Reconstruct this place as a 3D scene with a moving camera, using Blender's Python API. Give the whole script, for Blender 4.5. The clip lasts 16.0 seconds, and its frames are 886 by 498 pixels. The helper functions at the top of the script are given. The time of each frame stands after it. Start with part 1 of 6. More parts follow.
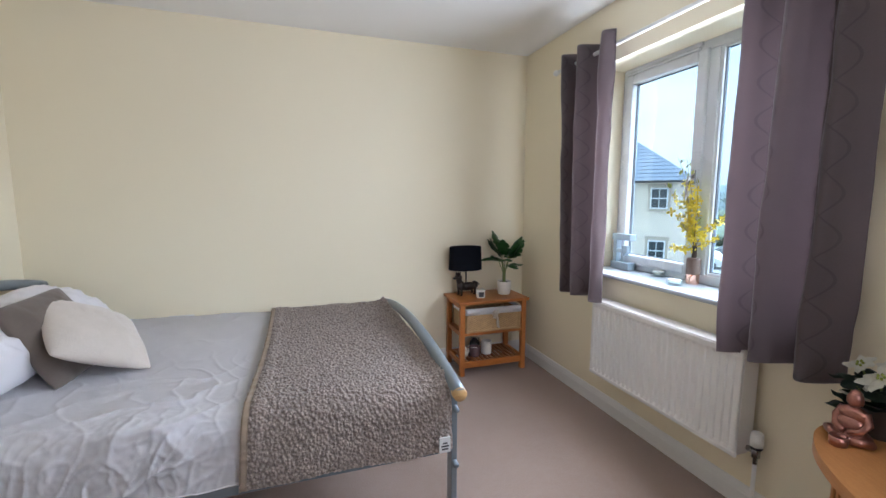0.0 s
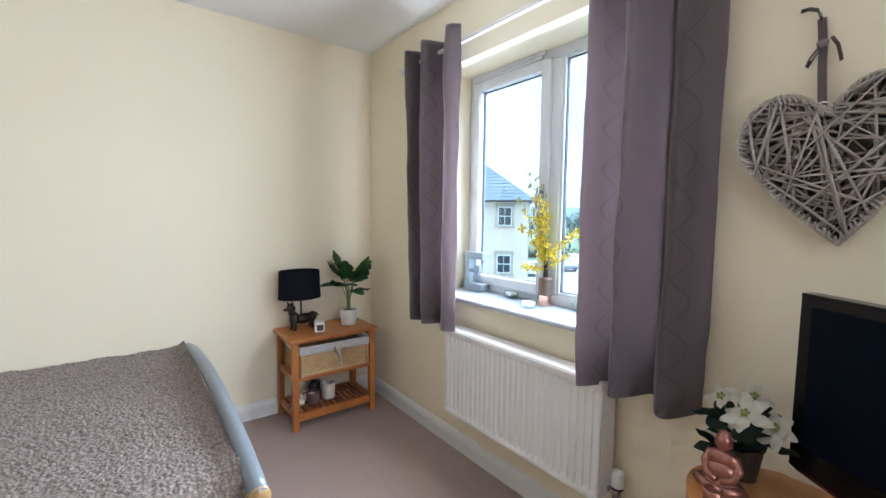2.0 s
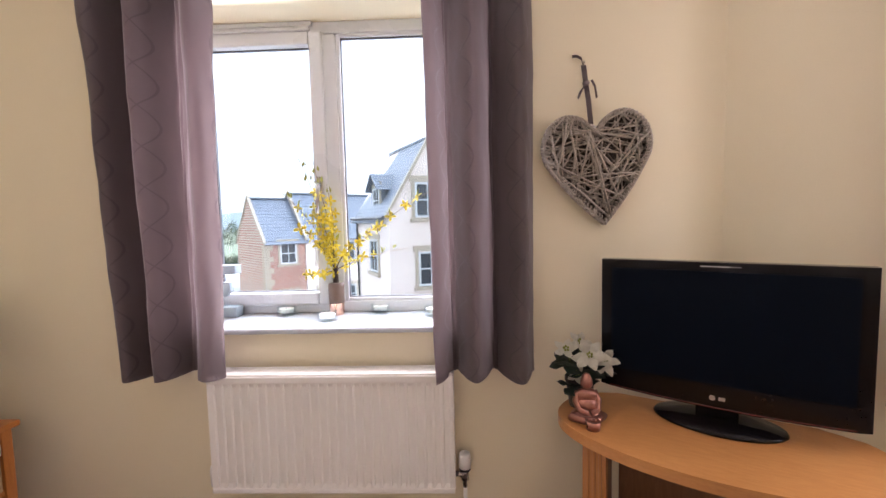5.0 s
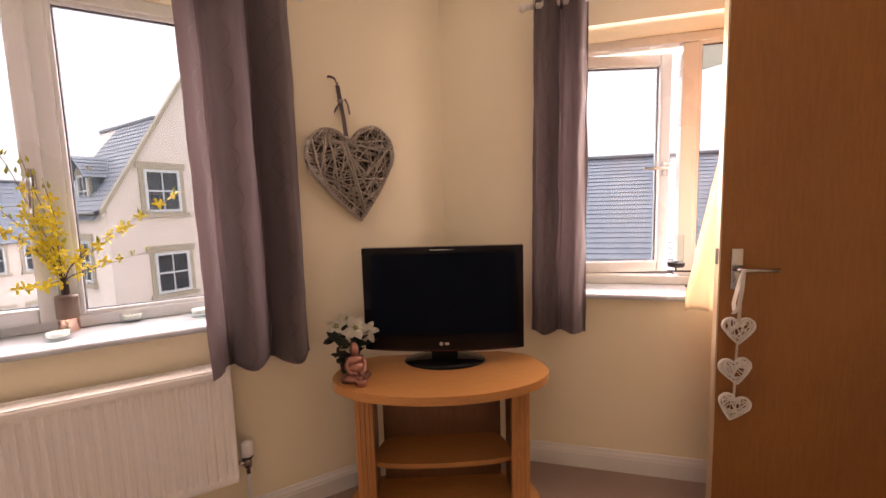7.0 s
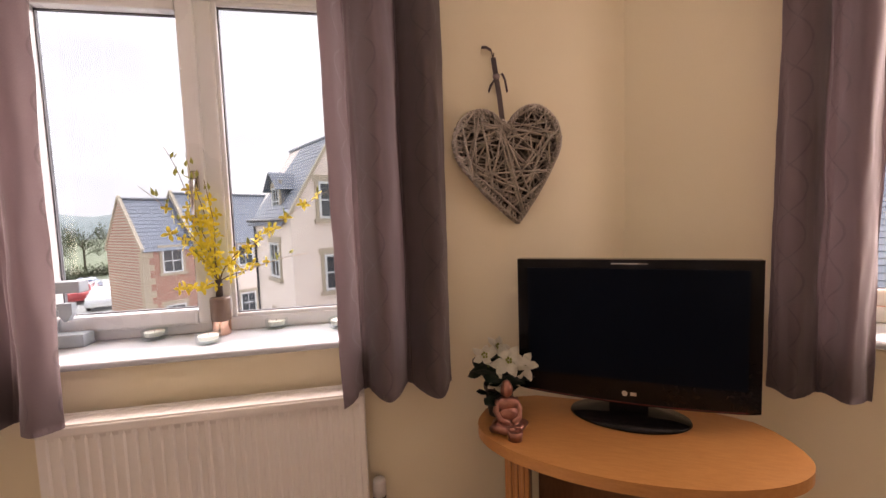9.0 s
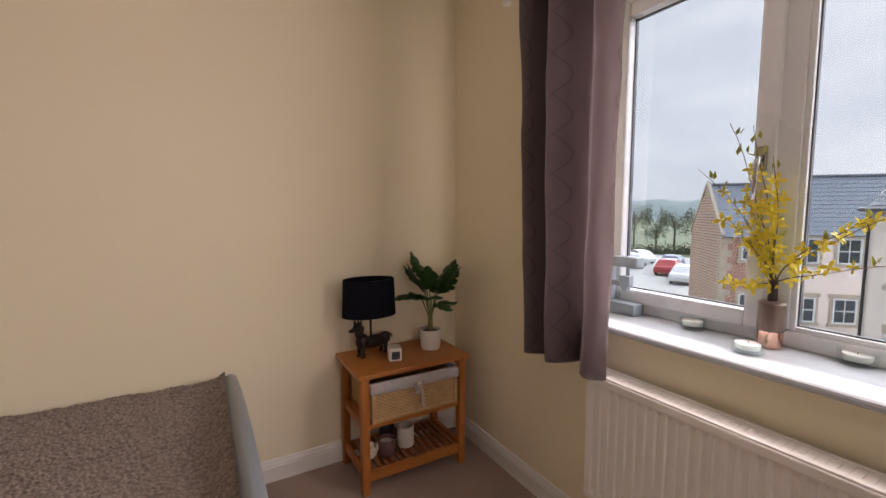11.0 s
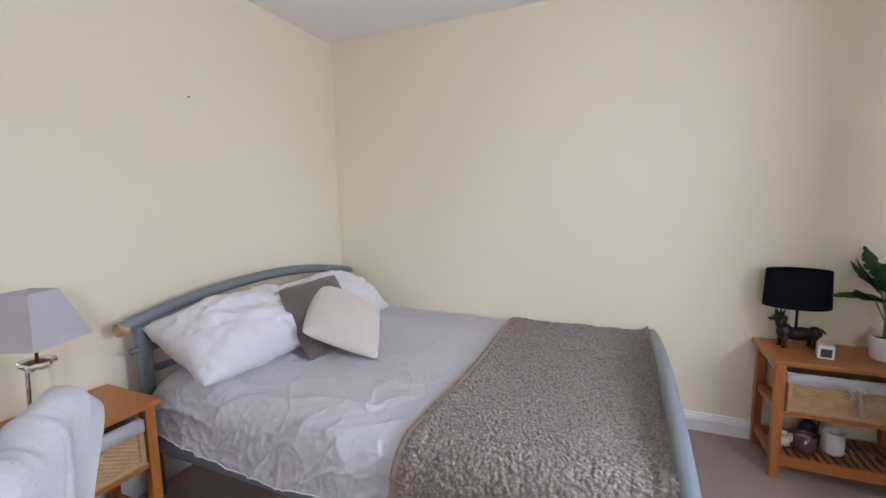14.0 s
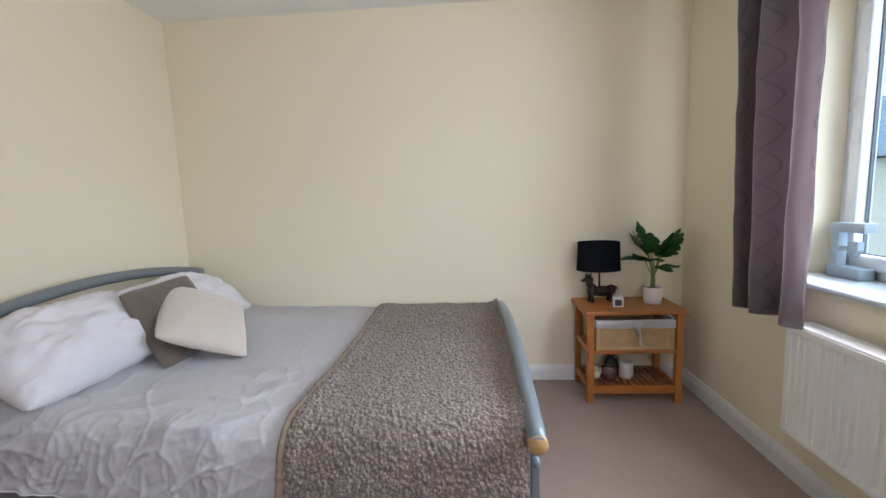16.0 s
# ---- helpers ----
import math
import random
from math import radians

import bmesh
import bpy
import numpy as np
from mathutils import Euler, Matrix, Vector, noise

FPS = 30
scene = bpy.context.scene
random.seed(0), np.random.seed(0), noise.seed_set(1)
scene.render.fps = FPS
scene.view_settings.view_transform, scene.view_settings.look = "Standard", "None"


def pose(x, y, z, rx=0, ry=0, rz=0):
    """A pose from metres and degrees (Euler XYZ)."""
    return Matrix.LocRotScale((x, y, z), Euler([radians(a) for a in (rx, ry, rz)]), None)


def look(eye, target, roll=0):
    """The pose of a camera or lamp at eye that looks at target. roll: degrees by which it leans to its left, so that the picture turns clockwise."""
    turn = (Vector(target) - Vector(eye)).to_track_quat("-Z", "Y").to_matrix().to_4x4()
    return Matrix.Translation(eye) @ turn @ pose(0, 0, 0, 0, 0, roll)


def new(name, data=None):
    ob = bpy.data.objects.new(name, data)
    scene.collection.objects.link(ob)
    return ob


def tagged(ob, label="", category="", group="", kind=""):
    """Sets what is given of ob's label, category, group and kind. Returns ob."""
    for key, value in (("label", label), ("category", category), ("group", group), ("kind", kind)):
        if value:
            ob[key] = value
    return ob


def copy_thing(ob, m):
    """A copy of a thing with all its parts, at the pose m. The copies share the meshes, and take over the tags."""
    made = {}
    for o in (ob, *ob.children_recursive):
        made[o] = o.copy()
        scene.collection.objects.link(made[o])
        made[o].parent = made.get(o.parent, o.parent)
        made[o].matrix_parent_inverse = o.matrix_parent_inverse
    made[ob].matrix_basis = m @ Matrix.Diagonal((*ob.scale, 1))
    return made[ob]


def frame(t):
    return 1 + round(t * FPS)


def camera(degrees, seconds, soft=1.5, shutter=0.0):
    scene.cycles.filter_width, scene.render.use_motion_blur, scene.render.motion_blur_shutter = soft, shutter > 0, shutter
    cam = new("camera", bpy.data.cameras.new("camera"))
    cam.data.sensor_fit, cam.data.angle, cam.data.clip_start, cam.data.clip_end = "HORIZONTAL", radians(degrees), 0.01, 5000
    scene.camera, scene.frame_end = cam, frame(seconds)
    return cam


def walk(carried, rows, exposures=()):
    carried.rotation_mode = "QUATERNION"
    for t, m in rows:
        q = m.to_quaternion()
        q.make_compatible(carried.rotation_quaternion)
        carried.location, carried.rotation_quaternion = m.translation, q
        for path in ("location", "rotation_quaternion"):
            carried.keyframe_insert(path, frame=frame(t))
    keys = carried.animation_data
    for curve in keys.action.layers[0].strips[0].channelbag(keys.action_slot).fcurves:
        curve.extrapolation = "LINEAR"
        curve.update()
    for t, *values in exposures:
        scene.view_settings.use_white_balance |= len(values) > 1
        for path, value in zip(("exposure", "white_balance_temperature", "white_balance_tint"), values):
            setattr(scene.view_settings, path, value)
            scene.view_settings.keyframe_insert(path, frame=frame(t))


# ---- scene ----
cam = camera(94.0, 16.0)
PATH = [
    (0, (0.154, 0.456, 1.285), (0.787, 2.338, 1.046), 0.1),
    (0.5, (0.188, 0.478, 1.26), (1.005, 2.291, 1.043), 0.3),
    (1, (0.304, 0.572, 1.257), (1.258, 2.319, 1.06), 0.6),
    (1.5, (0.411, 0.678, 1.273), (1.491, 2.352, 1.097), 0.7),
    (2, (0.452, 0.78, 1.272), (1.67, 2.358, 1.117), 0.7),
    (2.5, (0.42, 0.962, 1.282), (1.782, 2.42, 1.141), 0.6),
    (3, (0.378, 1.107, 1.269), (1.896, 2.403, 1.131), 0.6),
    (3.5, (0.39, 1.269, 1.248), (2.06, 2.361, 1.112), 0.3),
    (4, (0.408, 1.396, 1.254), (2.23, 2.209, 1.115), -0.2),
    (4.5, (0.408, 1.49, 1.252), (2.352, 1.94, 1.109), -0.8),
    (5, (0.331, 1.517, 1.246), (2.325, 1.586, 1.102), -1.3),
    (5.2, (0.302, 1.524, 1.239), (2.294, 1.417, 1.096), -1.2),
    (7.3, (0.092, 1.587, 1.269), (1.795, 0.554, 1.077), -1.9),
    (7.5, (0.133, 1.563, 1.255), (1.832, 0.523, 1.079), -2.0),
    (8, (0.268, 1.536, 1.25), (1.998, 0.546, 1.085), -2.2),
    (8.2, (0.315, 1.539, 1.256), (2.071, 0.596, 1.093), -2.3),
    (10.3, (0.628, 1.457, 1.222), (2.268, 2.59, 1.055), -0.1),
    (10.5, (0.642, 1.478, 1.23), (2.144, 2.787, 1.059), 0.1),
    (11, (0.636, 1.496, 1.244), (1.638, 3.218, 1.066), -0.0),
    (11.5, (0.597, 1.436, 1.253), (0.991, 3.389, 1.076), -0.6),
    (12, (0.596, 1.313, 1.301), (0.47, 3.3, 1.109), -1.8),
    (12.5, (0.534, 1.23, 1.302), (0.064, 3.164, 1.111), -1.5),
    (13, (0.491, 1.099, 1.288), (-0.165, 2.978, 1.088), -0.9),
    (13.5, (0.502, 0.978, 1.267), (-0.245, 2.821, 1.057), -0.8),
    (14, (0.54, 0.94, 1.274), (-0.251, 2.763, 1.047), -1.0),
    (14.5, (0.585, 0.883, 1.263), (-0.163, 2.724, 1.033), -1.4),
    (15, (0.653, 0.868, 1.256), (0.021, 2.751, 1.017), -1.8),
    (15.5, (0.64, 0.858, 1.239), (0.23, 2.8, 0.995), -2.0),
    (16, (0.537, 0.793, 1.227), (0.397, 2.773, 0.981), -2.0),
]
EXPOSURES = [
    (0.0, 2.80, 5650, 14),
    (1.0, 3.05, 5650, 13),
    (2.0, 3.10, 5600, 13),
    (4.0, 3.23, 5750, 15),
    (5.2, 3.13, 6950, 32),
    (7.3, 2.68, 8600, 42),
    (8.2, 2.64, 8600, 43),
    (10.3, 2.56, 7600, 31),
    (11.0, 2.11, 7500, 31),
    (11.5, 2.53, 7900, 25),
    (12.0, 2.98, 6050, 18),
    (12.5, 2.96, 5900, 17),
    (14.0, 2.76, 5700, 18),
    (15.4, 2.98, 5700, 17),
    (16.0, 2.74, 5800, 14),
]
walk(cam, [(t, look(eye, target, roll)) for t, eye, target, roll in PATH], EXPOSURES)

# ---- world, sun and light ----
world = bpy.data.worlds.new("world")
scene.world = world
world.use_nodes = True
wn, wl = world.node_tree.nodes, world.node_tree.links
wn.clear()
w_out = wn.new("ShaderNodeOutputWorld")
sky = wn.new("ShaderNodeTexSky")
sky.sky_type, sky.sun_disc = "NISHITA", False
sky.sun_elevation, sky.sun_rotation = radians(32), radians(103)
bg_sky = wn.new("ShaderNodeBackground")
bg_sky.inputs["Strength"].default_value = 0.05
wl.new(sky.outputs[0], bg_sky.inputs["Color"])
w_co = wn.new("ShaderNodeTexCoord")
w_map = wn.new("ShaderNodeMapping")
w_map.inputs["Scale"].default_value = (2.0, 2.0, 6.0)
w_noise = wn.new("ShaderNodeTexNoise")
w_noise.inputs["Scale"].default_value, w_noise.inputs["Detail"].default_value = 1.6, 6.0
w_ramp = wn.new("ShaderNodeValToRGB")
w_ramp.color_ramp.elements[0].position, w_ramp.color_ramp.elements[0].color = 0.32, (0.78, 0.81, 0.85, 1)
w_ramp.color_ramp.elements[1].position, w_ramp.color_ramp.elements[1].color = 0.62, (1.0, 1.0, 1.0, 1)
bg_cloud = wn.new("ShaderNodeBackground")
bg_cloud.inputs["Strength"].default_value = 0.64
wl.new(w_co.outputs["Generated"], w_map.inputs[0])
wl.new(w_map.outputs[0], w_noise.inputs["Vector"])
wl.new(w_noise.outputs["Fac"], w_ramp.inputs[0])
wl.new(w_ramp.outputs[0], bg_cloud.inputs["Color"])
w_mix = wn.new("ShaderNodeMixShader")
w_mix.inputs[0].default_value = 0.92
wl.new(bg_sky.outputs[0], w_mix.inputs[1])
wl.new(bg_cloud.outputs[0], w_mix.inputs[2])
wl.new(w_mix.outputs[0], w_out.inputs[0])

sun_data = bpy.data.lights.new("sun", "SUN")
sun_data.energy, sun_data.angle, sun_data.color = 5.0, radians(116), (0.94, 0.98, 1.0)
sun = new("sun", sun_data)
sun.matrix_world = look((20, -4.5, 12.8), (0, 0, 0))


def sky_lamp(name, eye, target, wide, high, watts):
    """An area lamp in a window's opening, for the sky's light that comes in there."""
    d = bpy.data.lights.new(name, "AREA")
    d.shape, d.size, d.size_y, d.energy, d.color = "RECTANGLE", wide, high, watts, (0.95, 0.98, 1.0)
    new(name, d).matrix_world = look(eye, target)


sky_lamp("sky_lamp", (1.930, 2.04, 1.430), (0.93, 2.04, 1.43), 1.14, 1.04, 5.4)
sky_lamp("sky_lamp", (1.147, -0.250, 1.400), (0.440, 0.457, 1.40), 1.02, 1.00, 4.6)



# ---- materials ----
def base_nodes(name):
    m = bpy.data.materials.new(name)
    m.use_nodes = True
    nt = m.node_tree
    return m, nt.nodes, nt.links, nt.nodes["Principled BSDF"]


def noise_tex(nodes, links, co, scale, detail=3.0, stretch=(1, 1, 1)):
    mp = nodes.new("ShaderNodeMapping")
    mp.inputs["Scale"].default_value = stretch
    links.new(co, mp.inputs[0])
    n = nodes.new("ShaderNodeTexNoise")
    n.inputs["Scale"].default_value, n.inputs["Detail"].default_value = scale, detail
    links.new(mp.outputs[0], n.inputs["Vector"])
    return n.outputs["Fac"]


def ramp2(nodes, links, fac, c1, c2, p1=0.3, p2=0.7):
    r = nodes.new("ShaderNodeValToRGB")
    r.color_ramp.elements[0].position, r.color_ramp.elements[0].color = p1, (*c1, 1)
    r.color_ramp.elements[1].position, r.color_ramp.elements[1].color = p2, (*c2, 1)
    links.new(fac, r.inputs[0])
    return r.outputs[0]


def mix_col(nodes, links, fac, a, b, mode="MIX"):
    m = nodes.new("ShaderNodeMix")
    m.data_type, m.blend_type = "RGBA", mode
    if isinstance(fac, float):
        m.inputs[0].default_value = fac
    else:
        links.new(fac, m.inputs[0])
    for sock, v in ((m.inputs[6], a), (m.inputs[7], b)):
        if isinstance(v, tuple):
            sock.default_value = (*v, 1)
        else:
            links.new(v, sock)
    return m.outputs[2]


def bump_to(nodes, links, bsdf, height, strength, distance=0.01):
    b = nodes.new("ShaderNodeBump")
    b.inputs["Strength"].default_value, b.inputs["Distance"].default_value = strength, distance
    links.new(height, b.inputs["Height"])
    links.new(b.outputs[0], bsdf.inputs["Normal"])


def shade(c, k):
    return tuple(min(1.0, v * k) for v in c)


def plain(name, col, rough=0.5, metal=0.0, var=0.06, scale=6.0, grain=90.0, bump=0.15, dist=0.002, stretch=(1, 1, 1), spec=0.5, sheen=0.0):
    """A surface of one colour with stains, grain and a fine relief."""
    m, nodes, links, bsdf = base_nodes(name)
    co = nodes.new("ShaderNodeTexCoord").outputs["Object"]
    big = noise_tex(nodes, links, co, scale, 4.0)
    fine = noise_tex(nodes, links, co, grain, 3.0, stretch)
    c = ramp2(nodes, links, big, shade(col, 1 - var), shade(col, 1 + var))
    c = mix_col(nodes, links, 0.5, c, ramp2(nodes, links, fine, shade(col, 1 - var), shade(col, 1 + var)))
    links.new(c, bsdf.inputs["Base Color"])
    r = nodes.new("ShaderNodeMapRange")
    r.inputs[3].default_value, r.inputs[4].default_value = max(0.02, rough - 0.07), min(1.0, rough + 0.07)
    links.new(big, r.inputs[0])
    links.new(r.outputs[0], bsdf.inputs["Roughness"])
    bsdf.inputs["Metallic"].default_value = metal
    bsdf.inputs["Specular IOR Level"].default_value = spec
    bsdf.inputs["Sheen Weight"].default_value = sheen
    if bump:
        bump_to(nodes, links, bsdf, fine, bump, dist)
    return m


def wood(name, c1, c2, stretch, rough=0.38, scale=9.0, bump=0.12):
    """Varnished timber; stretch squeezes the grain along one axis."""
    m, nodes, links, bsdf = base_nodes(name)
    co = nodes.new("ShaderNodeTexCoord").outputs["Object"]
    grain = noise_tex(nodes, links, co, scale, 6.0, stretch)
    pores = noise_tex(nodes, links, co, scale * 7, 3.0, stretch)
    tone = noise_tex(nodes, links, co, 3.0, 2.0)
    c = ramp2(nodes, links, grain, c1, c2, 0.35, 0.68)
    c = mix_col(nodes, links, 0.35, c, ramp2(nodes, links, pores, shade(c1, 0.75), c2, 0.3, 0.6))
    c = mix_col(nodes, links, 0.25, c, ramp2(nodes, links, tone, shade(c1, 0.85), shade(c2, 1.12)))
    info = nodes.new("ShaderNodeObjectInfo")
    hsv = nodes.new("ShaderNodeHueSaturation")
    mr = nodes.new("ShaderNodeMapRange")
    mr.inputs[3].default_value, mr.inputs[4].default_value = 0.9, 1.1
    links.new(info.outputs["Random"], mr.inputs[0])
    links.new(mr.outputs[0], hsv.inputs["Value"])
    links.new(c, hsv.inputs["Color"])
    links.new(hsv.outputs[0], bsdf.inputs["Base Color"])
    bsdf.inputs["Roughness"].default_value = rough
    bump_to(nodes, links, bsdf, pores, bump, 0.002)
    return m


def math_node(nodes, links, op, a, b=None):
    n = nodes.new("ShaderNodeMath")
    n.operation = op
    for i, v in enumerate((a, b)):
        if v is None:
            continue
        if isinstance(v, (int, float)):
            n.inputs[i].default_value = v
        else:
            links.new(v, n.inputs[i])
    return n.outputs[0]


# The default tint darkens the outdoors seen through a pane, beyond clear glass.
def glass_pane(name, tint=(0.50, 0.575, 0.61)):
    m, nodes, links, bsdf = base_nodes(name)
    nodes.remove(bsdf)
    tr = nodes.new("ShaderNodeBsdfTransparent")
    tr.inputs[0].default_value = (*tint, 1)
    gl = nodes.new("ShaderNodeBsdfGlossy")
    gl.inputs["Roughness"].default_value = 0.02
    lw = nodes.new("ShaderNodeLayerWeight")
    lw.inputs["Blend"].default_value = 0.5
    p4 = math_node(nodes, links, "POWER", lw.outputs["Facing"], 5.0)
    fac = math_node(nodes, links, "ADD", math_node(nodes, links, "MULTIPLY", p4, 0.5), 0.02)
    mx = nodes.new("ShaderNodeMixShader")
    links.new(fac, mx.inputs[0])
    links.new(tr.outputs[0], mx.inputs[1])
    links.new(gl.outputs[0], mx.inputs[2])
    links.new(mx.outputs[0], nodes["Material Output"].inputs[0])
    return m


def clear_glass(name, col=(0.93, 0.98, 0.97), rough=0.03):
    m, nodes, links, bsdf = base_nodes(name)
    bsdf.inputs["Base Color"].default_value = (*col, 1)
    bsdf.inputs["Transmission Weight"].default_value = 1.0
    bsdf.inputs["Roughness"].default_value = rough
    bsdf.inputs["IOR"].default_value = 1.45
    return m


def curtain_cloth(name, col, line):
    """Woven curtain cloth with an embroidered lattice of curved lines, in metres of the cloth's own uv."""
    m, nodes, links, bsdf = base_nodes(name)
    uv = nodes.new("ShaderNodeTexCoord").outputs["UV"]
    sep = nodes.new("ShaderNodeSeparateXYZ")
    links.new(uv, sep.inputs[0])
    u, v = sep.outputs[0], sep.outputs[1]
    wave = math_node(nodes, links, "MULTIPLY", math_node(nodes, links, "SINE", math_node(nodes, links, "MULTIPLY", v, 2 * math.pi / 0.27)), 0.042)
    hits = []
    for op, off in (("ADD", 0.0), ("SUBTRACT", 0.0)):
        s = math_node(nodes, links, op, u, wave)
        f = math_node(nodes, links, "FRACT", math_node(nodes, links, "MULTIPLY", s, 1 / 0.17))
        d = math_node(nodes, links, "ABSOLUTE", math_node(nodes, links, "SUBTRACT", f, 0.5))
        hits.append(math_node(nodes, links, "LESS_THAN", d, 0.018))
    on = math_node(nodes, links, "MAXIMUM", hits[0], hits[1])
    weave = noise_tex(nodes, links, uv, 900.0, 2.0, (1, 0.25, 1))
    broad = noise_tex(nodes, links, uv, 9.0, 3.0)
    c = ramp2(nodes, links, weave, shade(col, 0.86), shade(col, 1.12))
    c = mix_col(nodes, links, 0.35, c, ramp2(nodes, links, broad, shade(col, 0.9), shade(col, 1.1)))
    c = mix_col(nodes, links, math_node(nodes, links, "MULTIPLY", on, 0.48), c, line)
    links.new(c, bsdf.inputs["Base Color"])
    r = nodes.new("ShaderNodeMapRange")
    r.inputs[3].default_value, r.inputs[4].default_value = 0.75, 0.38
    links.new(on, r.inputs[0])
    links.new(r.outputs[0], bsdf.inputs["Roughness"])
    bsdf.inputs["Sheen Weight"].default_value = 0.35
    h = math_node(nodes, links, "ADD", math_node(nodes, links, "MULTIPLY", weave, 0.4), on)
    bump_to(nodes, links, bsdf, h, 0.35, 0.001)
    return m


M_WALL = plain("cream_wall_paint", (0.885, 0.80, 0.605), 0.72, var=0.02, scale=1.2, grain=220, bump=0.10, dist=0.001, spec=0.35)
M_CEIL = plain("ceiling_paint", (0.90, 0.885, 0.86), 0.85, var=0.02, scale=1.5, grain=160, bump=0.15, dist=0.002)
M_GLOSS = plain("white_gloss_paint", (0.82, 0.81, 0.78), 0.35, var=0.02, scale=5, grain=60, bump=0.05)
M_PVC = plain("white_pvc", (0.66, 0.69, 0.71), 0.28, var=0.015, scale=4, grain=50, bump=0.02)
M_GASKET = plain("grey_gasket", (0.10, 0.10, 0.11), 0.6)
# Tinted to hold down the bright view; daylight enters undimmed, pane shadows being off.
M_PANE = glass_pane("view_dimming_glass")
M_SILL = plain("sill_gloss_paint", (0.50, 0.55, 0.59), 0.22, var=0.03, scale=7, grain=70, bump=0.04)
M_RAD = plain("radiator_enamel", (0.83, 0.81, 0.78), 0.32, var=0.02, scale=5, grain=60, bump=0.03)
M_CHROME = plain("chrome", (0.46, 0.45, 0.44), 0.2, metal=1.0, var=0.03, bump=0.0)
M_STEEL_GREY = plain("grey_powder_coat", (0.21, 0.245, 0.275), 0.36, metal=0.35, var=0.05, scale=14, grain=400, bump=0.08, dist=0.0005)
M_CAP = wood("beech_end_cap", (0.52, 0.30, 0.11), (0.66, 0.43, 0.19), (3, 14, 14))
M_PINE_X = wood("honey_pine_x", (0.36, 0.115, 0.024), (0.52, 0.195, 0.046), (1.2, 12, 12))
M_PINE_Y = wood("honey_pine_y", (0.36, 0.115, 0.024), (0.52, 0.195, 0.046), (12, 1.2, 12))
M_PINE_Z = wood("honey_pine_z", (0.36, 0.115, 0.024), (0.52, 0.195, 0.046), (12, 12, 1.2))
M_SLAT = wood("red_brown_slat", (0.26, 0.085, 0.03), (0.36, 0.14, 0.05), (12, 1.2, 12))
M_BEECH = wood("beech_veneer", (0.47, 0.195, 0.058), (0.58, 0.275, 0.095), (2.2, 14, 14), rough=0.33)
M_BEECH_Z = wood("beech_veneer_upright", (0.47, 0.195, 0.058), (0.58, 0.275, 0.095), (14, 14, 1.6), rough=0.36)
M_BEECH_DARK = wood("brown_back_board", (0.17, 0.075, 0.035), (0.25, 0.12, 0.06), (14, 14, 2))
M_DOOR = wood("stained_door_veneer", (0.25, 0.090, 0.018), (0.33, 0.130, 0.030), (10, 10, 0.9), rough=0.42, bump=0.06)
M_DOOR_EDGE = wood("pale_door_edge", (0.55, 0.40, 0.25), (0.68, 0.52, 0.34), (10, 10, 0.9), rough=0.5)
M_WICKER = plain("natural_wicker", (0.50, 0.33, 0.16), 0.6, var=0.22, scale=40, grain=300, bump=0.4, dist=0.001)
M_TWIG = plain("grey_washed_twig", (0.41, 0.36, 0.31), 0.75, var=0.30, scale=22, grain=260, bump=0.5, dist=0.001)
# Deeper twigs: the same wicker with the shade of the gaps in its colour.
M_TWIG_HALF_SHADE = plain("shaded_brown_twig", (0.20, 0.165, 0.135), 0.8, var=0.35, scale=22, grain=260, bump=0.5, dist=0.001)
M_TWIG_GAP_SHADE = plain("gap_shade_twig", (0.085, 0.07, 0.058), 0.8, var=0.3, scale=22, grain=260, bump=0.5, dist=0.001)
M_WHITE_TWIG = plain("white_painted_twig", (0.78, 0.74, 0.68), 0.7, var=0.1, scale=30, grain=260, bump=0.4, dist=0.001)
M_RIBBON = plain("mauve_grey_ribbon", (0.24, 0.195, 0.20), 0.55, var=0.1, scale=20, grain=500, bump=0.2, dist=0.0005)
M_WHITE_RIBBON = plain("cream_ribbon", (0.82, 0.77, 0.69), 0.55, var=0.06, scale=20, grain=500, bump=0.2, dist=0.0005)
M_LINEN = plain("white_cotton", (0.89, 0.865, 0.88), 0.85, var=0.03, scale=7, grain=600, bump=0.25, dist=0.0008, sheen=0.2)
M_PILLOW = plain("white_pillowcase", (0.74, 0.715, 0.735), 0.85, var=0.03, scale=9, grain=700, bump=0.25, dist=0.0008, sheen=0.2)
M_FLEECE = plain("cream_fleece", (0.62, 0.545, 0.475), 0.95, var=0.05, scale=18, grain=190, bump=0.7, dist=0.004, sheen=0.4)
M_TAUPE = plain("taupe_suede", (0.135, 0.105, 0.085), 0.9, var=0.16, scale=16, grain=300, bump=0.35, dist=0.002, sheen=0.3)
M_BINDING = plain("beige_throw_edge", (0.62, 0.50, 0.38), 0.9, var=0.08, scale=14, grain=320, bump=0.4, dist=0.002, sheen=0.3)
M_ROBE = plain("white_fleece", (0.84, 0.85, 0.86), 0.95, var=0.03, scale=14, grain=260, bump=0.6, dist=0.003, sheen=0.4)
M_PEACH = plain("peach_cream_cloth", (0.80, 0.66, 0.48), 0.9, var=0.04, scale=9, grain=320, bump=0.4, dist=0.002, sheen=0.2)
M_CURTAIN = curtain_cloth("mauve_curtain_cloth", (0.178, 0.138, 0.142), (0.07, 0.05, 0.055))
M_LINING = plain("dark_curtain_hem", (0.06, 0.05, 0.065), 0.85, var=0.08, scale=10, grain=500, bump=0.2, dist=0.0008)
